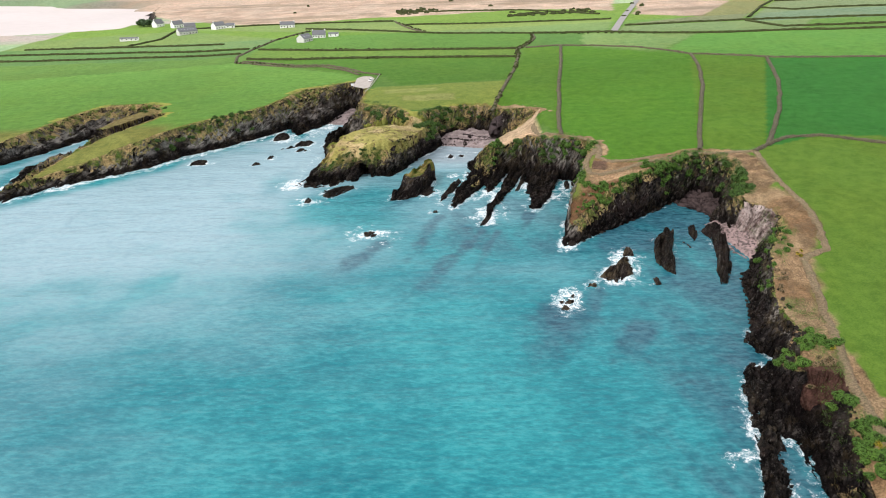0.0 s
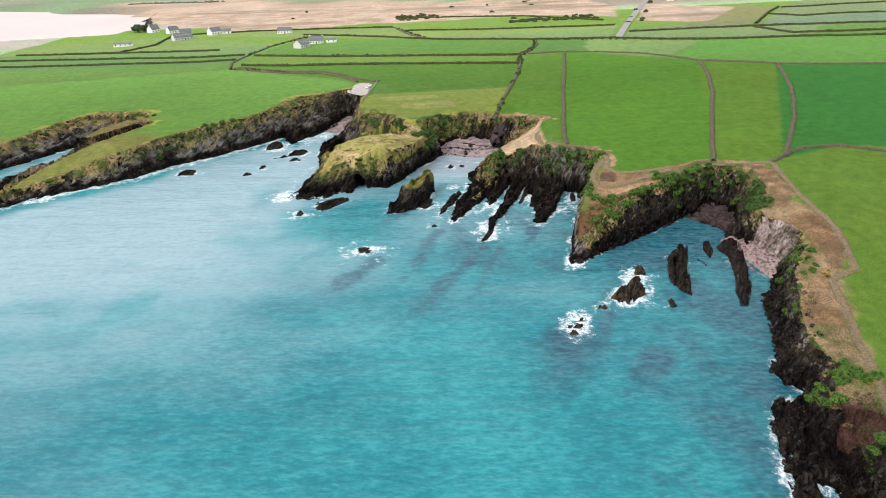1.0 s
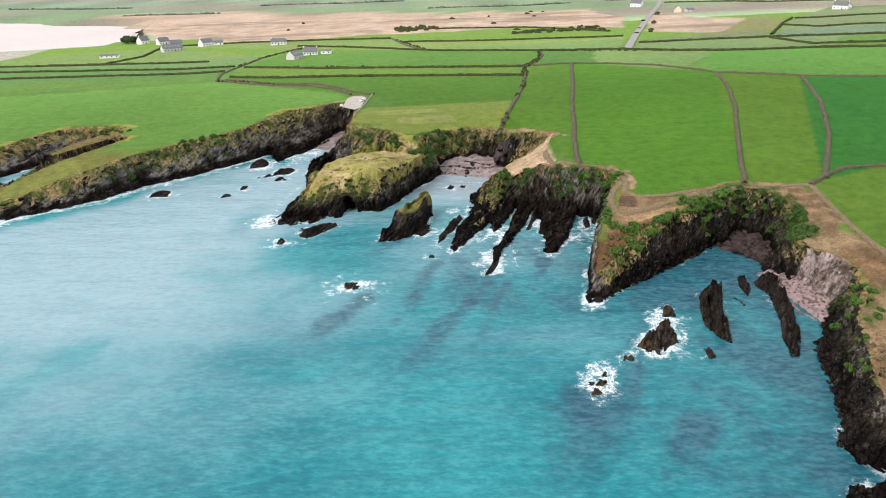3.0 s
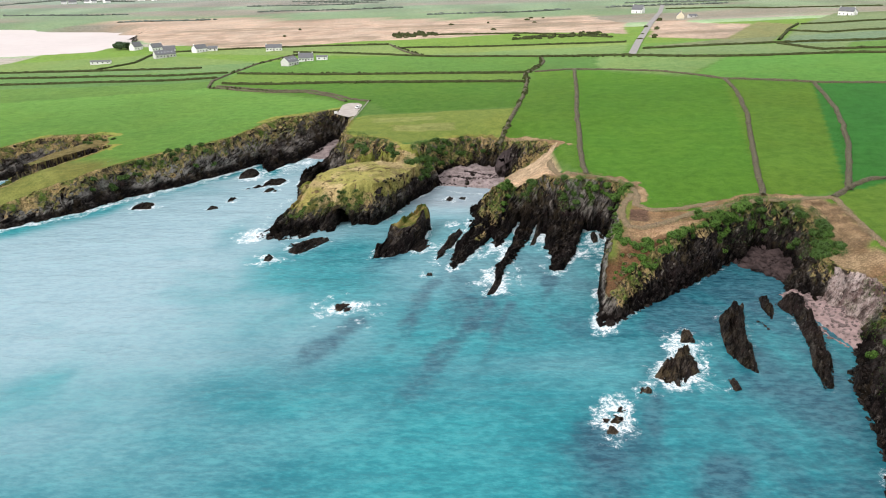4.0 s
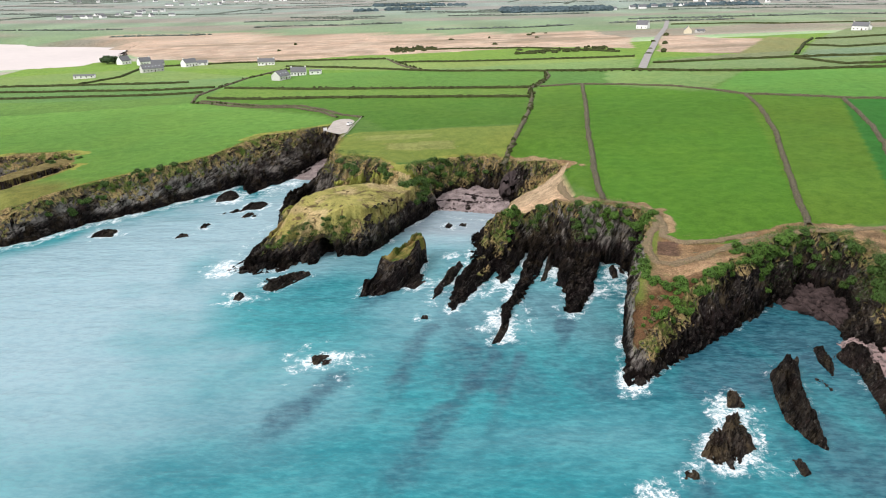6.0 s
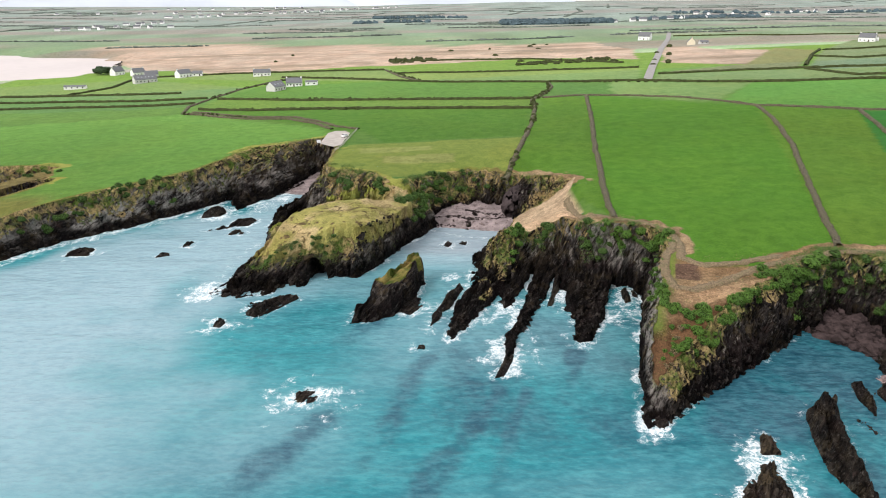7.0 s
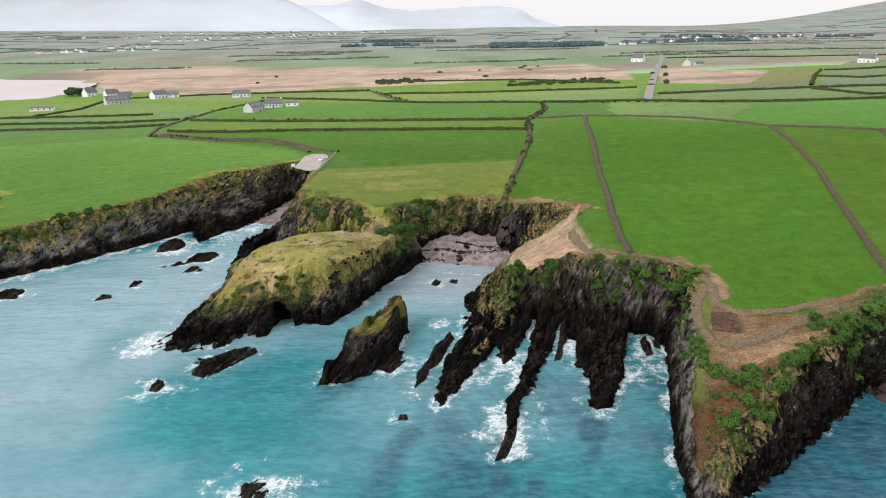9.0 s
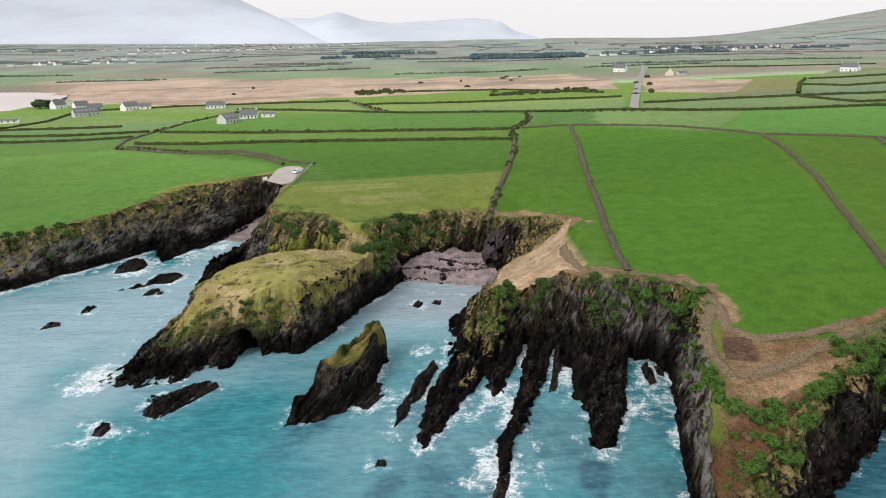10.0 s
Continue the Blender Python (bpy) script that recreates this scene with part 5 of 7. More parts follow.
HEDGES = [
    [(-159, 531), (-120, 519), (-73, 514), (-12, 499), (47, 487)],
    [(-162, 576), (-98, 555), (-13, 535), (51, 519)],
    [(-146, 698), (-69, 658), (-17, 625), (69, 590), (131, 575), (157, 560), (193, 546), (216, 540), (267, 533), (400, 510)],
    [(-420, 612), (-274, 597), (-220, 585), (-172, 582)],
    [(-420, 580), (-256, 567), (-200, 558), (-172, 560)],
    [(-400, 640), (-294, 631), (-240, 624), (-205, 620)],
    [(-47, 694), (25, 674), (150, 655)],
    [(151, 606), (211, 602), (253, 597), (303, 588), (420, 570)],
    [(250, 592), (262, 552), (290, 550), (420, 530)],
    [(296, 675), (314, 648), (345, 650), (450, 640)],
    [(331, 729), (364, 729), (403, 738), (520, 745)],
    [(259, 612), (301, 688), (331, 735)],
    [(-46, 810), (20, 795), (81, 777), (148, 700)],
    [(-353, 638), (-302, 634), (-285, 674), (-292, 732)],
    [(306, 1080), (392, 1041), (425, 1000), (560, 990)],
    [(-292, 740), (-200, 745), (-120, 738), (-60, 728)],
]
for i, line in enumerate(HEDGES):
    bank(line, 2.8, 1.4, HEDGE, HEDGE_LABEL, "hedge", 2.0, 200 + i * 7, "hedge", "hedges between the fields")


def ribbon(name, points, width, mat, label, category, lift=0.12, step=3.0):
    x, y = resample(points, step)
    tx, ty = np.gradient(x), np.gradient(y)
    l = np.hypot(tx, ty)
    rows = []
    for k in (-0.5, -0.2, 0.2, 0.5):
        px, py = x - ty / l * k * width, y + tx / l * k * width
        rows.append(np.stack([px, py, drape(px, py) + lift], 1))
    n = len(x)
    me = mesh_from(name, np.concatenate(rows), grid_quads(np.ones((3, n - 1), bool), n - 1, 3)[:, ::-1], mat)
    return tagged(new(name, me), label, category, kind="structure")


ribbon("road", [(136, 578), (161, 657), (190, 745), (223, 848), (275, 1000), (331, 1181)], 6.0, ROAD, "straight narrow grey tarmac road between hedges", "road", 0.5)


# ---- beaches ----
def beach(name, outline, waterline, slope, most, mat, label, step=0.5, seed=0, stones=0, stone_size=(0.25, 0.7), stone=None):
    o = np.array(outline, float)
    (x0, y0), (x1, y1) = o.min(0), o.max(0)
    nx, ny = round((x1 - x0) / step), round((y1 - y0) / step)
    gx, gy = np.meshgrid(np.linspace(x0, x1, nx + 1), np.linspace(y0, y1, ny + 1))
    x, y = gx.ravel(), gy.ravel()

    def height(x, y):
        d = to_line(x, y, waterline, False)
        (ax, ay), (bx, by) = waterline[0], waterline[-1]
        side = np.sign((bx - ax) * (y - ay) - (by - ay) * (x - ax))
        z = np.where(side > 0, most * (1 - np.exp(-slope * d / most)), -0.25 * d)
        return z + 0.12 * fbm(x / 2, y / 2, None, seed, 4) + 0.06
    z = height(x, y)
    keep = c4((inside(x, y, outline) & (z > -0.8)).reshape(ny + 1, nx + 1))
    v, f = compact(np.stack([x, y, z], 1), grid_quads(keep, nx, ny))
    tagged(new(name, mesh_from(name, v, f, mat)), label, "beach", kind="structure")
    if stones:
        rnd = np.random.RandomState(seed)
        vs, fs = [], []
        ico = [(0, 0, 1), (0.9, 0, 0.4), (0.28, 0.85, 0.4), (-0.72, 0.53, 0.4), (-0.72, -0.53, 0.4), (0.28, -0.85, 0.4),
               (0.72, 0.53, -0.4), (-0.28, 0.85, -0.4), (-0.9, 0, -0.4), (-0.28, -0.85, -0.4), (0.72, -0.53, -0.4), (0, 0, -1)]
        tri = [(0, 1, 2), (0, 2, 3), (0, 3, 4), (0, 4, 5), (0, 5, 1), (1, 6, 2), (2, 7, 3), (3, 8, 4), (4, 9, 5), (5, 10, 1),
               (6, 7, 2), (7, 8, 3), (8, 9, 4), (9, 10, 5), (10, 6, 1)]
        n = 0
        for _ in range(stones * 6):
            if n >= stones:
                break
            px, py = rnd.uniform(x0, x1), rnd.uniform(y0, y1)
            if not inside(np.array([px]), np.array([py]), outline)[0]:
                continue
            zz = height(np.array([px]), np.array([py]))[0]
            if zz < -0.3:
                continue
            r = rnd.uniform(*stone_size) ** 1.0 * (1 + 1.2 * (rnd.rand() > 0.93))
            q = np.array(ico) * (1 + rnd.uniform(-0.25, 0.25, (12, 3))) * np.array((r, r * rnd.uniform(0.6, 1), r * rnd.uniform(0.4, 0.7)))
            a = rnd.uniform(0, 6.28)
            q = np.stack([q[:, 0] * math.cos(a) - q[:, 1] * math.sin(a) + px, q[:, 0] * math.sin(a) + q[:, 1] * math.cos(a) + py, q[:, 2] + zz], 1)
            vs.append(q)
            fs.append(np.array(tri) + 12 * n)
            n += 1
        me = mesh_from("boulders", np.concatenate(vs), np.concatenate(fs), stone or STONE, None, False)
        tagged(new("boulders", me), "tumbled dark and pinkish stones strewn over the beach", "stones", kind="stuff")


DARK_SHINGLE = simple("dark_boulders", (0.024, 0.018, 0.018), 0.85, 0.6, 0.8, bumps=0.4)
STONE = simple("beach_stone", (0.16, 0.125, 0.12), 0.8, 0.6, 0.35, bumps=0.1)
WEED_LINES = [([(-4, 357), (3, 358), (9, 355.5), (18, 355), (25, 356)], 170, 0.5), ([(8, 363), (15, 359.5), (26, 356.5)], 120, 0.4), ([(9, 356), (8.6, 350)], 40, 0.4), ([(-6, 351.5), (4, 350.5)], 40, 0.5)]
beach("beach_bay", [(-8, 346), (29, 340), (32, 356), (28, 370), (12, 375), (0, 372), (-9, 362)], [(-6, 350.5), (8, 348.4), (30, 343)], 0.26, 6.5,
      SHINGLE, "grey and pink shingle beach with lines of dark rock", 0.5, 5, 420, (0.15, 0.45))
WRACK = [((11.7, 359.0), 1.0, 0.9), ((9.2, 350.4), 0.7, 0.6), ((9.8, 352.6), 0.5, 0.4), ((8.4, 347.6), 0.6, 0.5), ((10.6, 355.2), 0.5, 0.4), ((3.4, 354.0), 0.5, 0.3),
         ((15.4, 356.2), 0.6, 0.4), ((18.0, 353.0), 0.5, 0.4), ((1.0, 357.5), 0.6, 0.4)]
for i, ((bx, by), br, bh) in enumerate(WRACK):
    ring = [(bx + br * (1 + 0.3 * math.sin(3 * a + i)) * math.cos(a), by + 1.3 * br * math.sin(a)) for a in (0, 0.9, 1.8, 2.7, 3.6, 4.5, 5.4)]
    rock = sea_rock(ring, bh + 0.4, 0, "black weed-covered boulder on the shingle beach", 0.2, 70 + i)
    rock.location.z = 0.15 + max(0, 0.22 * (by - 348.5))
def stone_lines(lines, label, size, seed):
    """Dark weed-covered stones lying in rows on the shingle."""
    rnd = np.random.RandomState(seed)
    cube = np.array([(-1, -1, -1), (1, -1, -1), (1, 1, -1), (-1, 1, -1), (-0.7, -0.7, 1), (0.7, -0.7, 1), (0.7, 0.7, 1), (-0.7, 0.7, 1)], float)
    quad = np.array([(4, 5, 6, 7), (0, 1, 5, 4), (1, 2, 6, 5), (2, 3, 7, 6), (3, 0, 4, 7)])
    vs, fs = [], []
    for line, count, spread in lines:
        px, py = resample(line, 0.2)
        for k in rnd.randint(0, len(px), count):
            x, y = px[k] + spread * rnd.normal(), py[k] + spread * rnd.normal()
            z = max(0.05, 6.5 * (1 - math.exp(-0.26 * max(0.0, y - 348.5 + 0.18 * (x - 8)) / 6.5)))
            r = rnd.uniform(*size)
            q = cube * (1 + rnd.uniform(-0.25, 0.25, (8, 3))) * (r, r * rnd.uniform(0.6, 1), r * rnd.uniform(0.4, 0.8))
            a = rnd.uniform(0, 6.28)
            fs.append(quad + 8 * len(vs))
            vs.append(np.stack([q[:, 0] * math.cos(a) - q[:, 1] * math.sin(a) + x, q[:, 0] * math.sin(a) + q[:, 1] * math.cos(a) + y, q[:, 2] + z], 1))
    me = mesh_from("weed_stones", np.concatenate(vs), np.concatenate(fs), DARK_SHINGLE, None, False)
    return tagged(new("weed_stones", me), label, "stones", kind="stuff")


stone_lines(WEED_LINES, "rows of dark weedy stones across the shingle", (0.14, 0.5), 9)
beach("beach_inlet", [(-76, 388), (-58, 386), (-55, 405), (-56, 430), (-68, 430), (-74, 404)], [(-60, 392), (-75, 396)][::-1], 0.10, 3.0,
      SHINGLE, "dark pinkish pebble floor at the head of a narrow inlet", 0.5, 15, 200, (0.15, 0.4))
beach("beach_cave", [(97, 262), (106, 248), (113, 246), (119, 258), (118, 272), (106, 277), (98, 271)], [(97, 268), (105, 260), (110.5, 248)], 0.42, 4.0,
      DARK_SHINGLE, "boulder beach at the back of a cove under a hollow cliff", 0.5, 25, 700, (0.35, 1.1), simple("brown_boulders", (0.055, 0.040, 0.039), 0.85, 0.6, 0.5, bumps=0.2))
beach("beach_slip", [(101, 242), (104, 212), (112, 207), (118, 216), (116, 236), (110, 244)], [(103, 242), (104.4, 228), (105.3, 217), (109, 208.5)], 0.45, 6.0,
      simple("rosy_shingle", (0.30, 0.22, 0.21), 0.85, 0.3, 0.6, bumps=0.3), "rosy pebble beach under a pale landslip", 0.5, 35, 420, (0.2, 0.7))


# a great smooth bulge of rock standing bare in the back wall of the bay
def rock_bulge(label):
    nu, nv = 40, 24
    th, ph = np.meshgrid(np.linspace(0, 2 * math.pi, nu + 1), np.linspace(0, 0.62 * math.pi, nv + 1))
    dx, dy, dz = np.sin(ph) * np.cos(th), np.sin(ph) * np.sin(th), np.cos(ph)
    wide, tall, out = np.array((0.90, -0.40, 0.10)), np.array((0.28, 0.55, 0.80)), np.array((-0.42, -0.86, 0.30))
    swell = 1 + 0.10 * fbm(dx * 1.6, dy * 1.6, dz * 1.6, 401, 3) + 0.03 * fbm(dx * 8, dy * 3, dz * 8, 403, 3)
    p = np.array((27.6, 360.0, 7.6)) + (5.6 * dx * swell)[..., None] * wide + (7.6 * dy * swell)[..., None] * tall + (3.6 * dz * swell)[..., None] * out
    me = mesh_from("rock_bulge", p.reshape(-1, 3), grid_quads(np.ones((nv, nu), bool), nv, nu), BULGE)
    return tagged(new("rock_bulge", me), label, "rock")


BULGE = simple("purple_slate", (0.055, 0.043, 0.043), 0.85, 0.4, 0.35, bumps=0.15)
rock_bulge("smooth dark purple-brown rock face bulging behind the shingle bay")


# broken blocks lying along the foot of the cliffs
def blocks(lines, label, size, seed, mat):
    rnd = np.random.RandomState(seed)
    cube = np.array([(-1, -1, -1), (1, -1, -1), (1, 1, -1), (-1, 1, -1), (-0.75, -0.75, 1), (0.75, -0.75, 1), (0.75, 0.75, 1), (-0.75, 0.75, 1)], float)
    quad = np.array([(4, 5, 6, 7), (0, 1, 5, 4), (1, 2, 6, 5), (2, 3, 7, 6), (3, 0, 4, 7)])
    vs, fs = [], []
    for line, count, spread in lines:
        px, py = resample(line, 0.2)
        k = rnd.randint(0, len(px), count)
        x, y = px[k] + spread * rnd.normal(size=count), py[k] + spread * rnd.normal(size=count)
        x, y, z = face_point(x, y)[:3]
        for a, b, c in zip(x, y, z):
            if c < -0.7:
                continue
            r = rnd.uniform(*size) * (1 + (rnd.rand() > 0.9))
            q = cube * (1 + rnd.uniform(-0.3, 0.3, (8, 3))) * (r * rnd.uniform(0.5, 0.9), r * rnd.uniform(0.8, 1.6), r * rnd.uniform(0.4, 0.9))
            m = np.array(Euler((rnd.uniform(-0.5, 0.5), rnd.uniform(-0.5, 0.5), rnd.normal() * 0.4 - 0.37)).to_matrix())
            fs.append(quad + 8 * len(vs))
            vs.append(q @ m.T + (a, b, c + 0.1 * r))
    me = mesh_from("boulders", np.concatenate(vs), np.concatenate(fs), mat, None, False)
    return tagged(new("boulders", me), label, "stones", kind="stuff")


blocks([([(104, 203), (99, 192), (97, 184), (93, 172), (90, 164), (88, 156)], 420, 2.0), ([(82, 144), (79, 136), (77, 126), (74, 112), (71, 98)], 330, 1.4),
        ([(92, 147), (90, 142), (86, 138)], 70, 1.2), ([(92, 122), (88, 112), (84, 100)], 140, 1.0)],
       "broken black slate blocks heaped along the low shore", (0.2, 0.7), 81, ROCK)
blocks([([(36, 262), (40, 270), (43, 282), (44, 292)], 260, 1.8), ([(18, 256), (22, 268), (26, 280), (30, 292)], 120, 0.9), ([(3, 262), (7, 272), (11, 284)], 120, 1.2),
        ([(54, 294), (58, 292)], 40, 1.6)],
       "angular black blocks strewn over the rock fingers", (0.14, 0.42), 83, ROCK)
blocks([([(-188, 276), (-165, 299), (-147, 314), (-138, 331), (-116, 355), (-100, 376)], 260, 1.2), ([(-70, 288), (-58, 285), (-48, 294), (-28, 301), (-15, 327)], 220, 1.0),
        ([(46, 223), (64, 239), (86, 257), (100, 267)], 200, 0.9), ([(103, 238), (104, 226), (106, 214), (107, 207)], 160, 0.9)],
       "dark tumbled rocks at the foot of the cliffs", (0.2, 0.6), 85, ROCK)
blocks([([(97, 267), (104, 264), (108, 258), (109, 250), (106, 243)], 420, 1.9)], "large black boulders in front of the cove beach", (0.35, 1.0), 87, ROCK)

# sand flats of the bay behind the farms
nx, ny, x, y = sheet(-1600, -330, 610, 1180, 10)
z = 1.0 + 0.25 * fbm(x / 60, y / 60, None, 3, 3)
me = mesh_from("sand_flat", np.stack([x, y, z], 1), grid_quads(np.ones((ny, nx), bool), nx, ny), SAND)
tagged(new("sand_flat", me), "wide pale wet sand of a tidal bay", "beach", kind="structure")


# ---- scrub ----
def leaf_material(name, dark, light):
    m, t, b = material(name)
    g = node(t, "ShaderNodeNewGeometry")
    oi = node(t, "ShaderNodeObjectInfo")
    f = sums(t, "ADD", sums(t, "MULTIPLY", g.outputs["Random Per Island"], 0.65), sums(t, "MULTIPLY", oi.outputs["Random"], 0.35))
    t.links.new(mixed(t, dark, light, f), b.inputs["Base Color"])
    b.inputs["Roughness"].default_value = 0.6
    b.inputs["Specular IOR Level"].default_value = 0.3
    return m


LEAF = leaf_material("scrub_leaf", (0.034, 0.092, 0.012), (0.135, 0.265, 0.036))
LEAF_DARK = leaf_material("ivy_leaf", (0.025, 0.062, 0.014), (0.095, 0.185, 0.032))
LEAF_GORSE = leaf_material("gorse_bloom", (0.07, 0.10, 0.012), (0.55, 0.38, 0.02))
LEAF_BROWN = leaf_material("dead_bracken", (0.12, 0.08, 0.045), (0.36, 0.255, 0.145))


def bush_mesh(name, mat, leaves, leaf, seed, squash=0.95, core=None):
    """A dome of overlapping lobes covered by small leaf blades round a solid dark core that closes the gaps, about 1 m
    in radius.
    """
    rnd = np.random.RandomState(seed)
    lobes = [(rnd.uniform(-0.6, 0.6), rnd.uniform(-0.6, 0.6), rnd.uniform(0.0, 0.5), rnd.uniform(0.28, 0.5)) for _ in range(13)]
    lobes.append((0, 0, 0.15, 0.7))
    vs, fs, index = [], [], []
    for i in range(leaves):
        lx, ly, lz, r = lobes[rnd.randint(len(lobes))]
        d = rnd.normal(size=3)
        d[2] = abs(d[2]) - 0.2
        d /= np.linalg.norm(d)
        c = np.array((lx, ly, lz)) + d * r * rnd.uniform(0.80, 1.10)
        n = d + 0.5 * rnd.normal(size=3)
        t = np.cross(n, rnd.normal(size=3))
        t /= np.linalg.norm(t)
        b = np.cross(n, t)
        b /= np.linalg.norm(b)
        s = leaf * rnd.uniform(0.6, 1.5)
        q = np.array([c - t * s * 0.5, c + b * s, c + t * s * 0.5, c - b * s * 0.6])
        vs.append(q)
        fs.append(np.arange(4) + 4 * i)
        index.append(0)
    base = 4 * leaves
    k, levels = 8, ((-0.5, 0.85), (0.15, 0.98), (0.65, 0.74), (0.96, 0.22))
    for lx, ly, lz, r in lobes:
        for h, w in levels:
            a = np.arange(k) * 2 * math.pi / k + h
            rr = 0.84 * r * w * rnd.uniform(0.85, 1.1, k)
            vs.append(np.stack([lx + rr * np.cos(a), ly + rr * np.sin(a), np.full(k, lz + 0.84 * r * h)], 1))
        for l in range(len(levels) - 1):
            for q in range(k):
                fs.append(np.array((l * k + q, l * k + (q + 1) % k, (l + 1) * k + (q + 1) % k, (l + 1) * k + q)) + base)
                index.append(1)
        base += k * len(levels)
    v = np.concatenate(vs)
    v[:, 2] *= squash
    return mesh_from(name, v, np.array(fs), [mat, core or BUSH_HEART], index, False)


# core of the bushes: plain green, darker than the leaves
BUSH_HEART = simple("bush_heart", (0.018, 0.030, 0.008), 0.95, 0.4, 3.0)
BUSHES = {k: [bush_mesh("scrub", m, 3000, 0.062, 400 + 10 * i + j) for j in range(3)]
          for i, (k, m) in enumerate((("green", LEAF), ("dark", LEAF_DARK), ("gorse", LEAF_GORSE), ("brown", LEAF_BROWN)))}
BUSH_LABEL = {"green": "bright green wind-clipped bush on the cliff edge", "dark": "dark green ivy and bramble bush clinging to the cliff",
              "gorse": "gorse bush in yellow bloom on the coastal bank", "brown": "brown clump of dead bracken on the cliff edge"}
SCRUB = [
    # line on the plan, how far off it, count, kind, smallest, largest radius
    ([(54.6, 262), (53.8, 253), (56, 248.6), (60, 247.6), (66.5, 248.6), (71, 251.6), (78, 256.4), (83, 259)], 0.7, 34, "green", 1.1, 1.9),
    ([(53, 238.8), (57, 241), (61.5, 242.4), (64, 245), (67.5, 247.2)], 0.8, 13, "green", 0.9, 1.6),
    ([(51, 235), (53, 238), (55.5, 244)], 0.7, 5, "brown", 0.6, 1.1),
    ([(55, 245), (60, 245), (66, 247)], 0.9, 9, "green", 0.6, 1.3),
    ([(50, 236), (54, 240), (58, 243)], 0.9, 8, "green", 0.6, 1.1),
    ([(84, 263), (90, 266.5), (96.6, 271), (104, 274.5)], 1.3, 26, "green", 1.4, 2.5),
    ([(87, 263), (92, 266), (91, 264)], 0.8, 8, "green", 1.2, 2.0),
    ([(83.4, 267.2), (84.2, 267.8)], 0.2, 1, "green", 1.7, 1.8),
    ([(106, 276), (114, 274), (119, 268)], 1.2, 14, "dark", 1.4, 2.4),
    ([(115, 246), (118, 252), (119, 262)], 2.2, 24, "dark", 1.2, 2.5),
    ([(116, 246), (119, 254)], 1.6, 7, "green", 1.1, 2.0),
    ([(65.6, 290.5), (63.3, 292.4), (61.4, 291)], 0.8, 11, "green", 1.3, 2.3),
    ([(63, 286), (58.8, 275.5), (55.2, 263.5)], 0.7, 14, "green", 0.7, 1.3),
    ([(-13.5, 337), (-10, 350), (-6, 361), (-1, 367.5), (3, 369.5)], 2.0, 46, "dark", 1.3, 2.4),
    ([(-12, 344), (-7, 358), (0, 368)], 1.4, 14, "green", 1.0, 1.8),
    ([(6, 374), (12, 373), (18, 371)], 1.0, 8, "dark", 0.9, 1.6),
    ([(21.8, 301), (22.6, 302.6), (25.5, 306)], 1.2, 14, "green", 1.0, 1.7),
    ([(31.5, 307.8), (34, 306.2)], 1.2, 9, "dark", 1.0, 1.6),
    ([(42.5, 303.4), (47.8, 300), (50, 297)], 1.2, 16, "dark", 1.0, 1.8),
    ([(50, 299.5), (56, 298.5), (61, 297)], 0.9, 14, "green", 1.1, 1.9),
    ([(-42, 303.6), (-35, 303.2)], 0.7, 9, "dark", 0.7, 1.2),
    ([(-58, 296), (-52, 299)], 1.0, 11, "green", 0.6, 1.2),
    ([(-50, 300), (-45, 302.5)], 0.6, 6, "dark", 0.5, 0.9),
    ([(-43, 360), (-36, 354.5)], 1.5, 10, "dark", 1.2, 2.0),
    ([(-28, 353), (-23.5, 351)], 1.2, 9, "dark", 1.1, 1.9),
    ([(-127, 353), (-121, 357), (-113, 365)], 1.3, 16, "dark", 1.1, 2.0),
    ([(-150, 318), (-136, 338), (-128, 350)], 1.3, 14, "dark", 1.0, 2.0),
    ([(107, 196), (112.5, 203), (116, 212)], 1.4, 15, "green", 1.0, 1.8),
    ([(105, 188), (112, 193)], 0.8, 5, "green", 0.8, 1.3),
    ([(96.4, 171.5), (99.4, 181), (101, 185)], 0.9, 11, "green", 0.8, 1.5),
    ([(97, 166), (102, 178)], 1.0, 6, "brown", 0.8, 1.3),
    ([(87, 138.5), (94, 141), (98, 142.5)], 1.6, 20, "green", 1.2, 2.3),
    ([(90, 133.5), (95, 134.5)], 0.8, 6, "brown", 0.9, 1.5),
    ([(97.5, 138.5), (98.8, 141)], 0.6, 4, "gorse", 0.8, 1.3),
    ([(93.5, 124), (91.8, 120)], 0.8, 7, "green", 1.2, 2.0),
    ([(91, 113), (90.6, 107), (88.8, 104), (89.5, 99)], 1.1, 20, "green", 1.2, 2.3),
    ([(92, 106.5), (90.5, 102)], 0.7, 5, "gorse", 0.8, 1.4),
    ([(112, 187), (113, 190)], 0.4, 3, "gorse", 0.6, 1.0),
    ([(-168, 382), (-178, 373)], 1.5, 6, "dark", 1.1, 2.1),
    ([(-166, 360), (-171, 352)], 1.0, 5, "dark", 1.1, 2.0),
]
rnd = np.random.RandomState(5)
grown = []
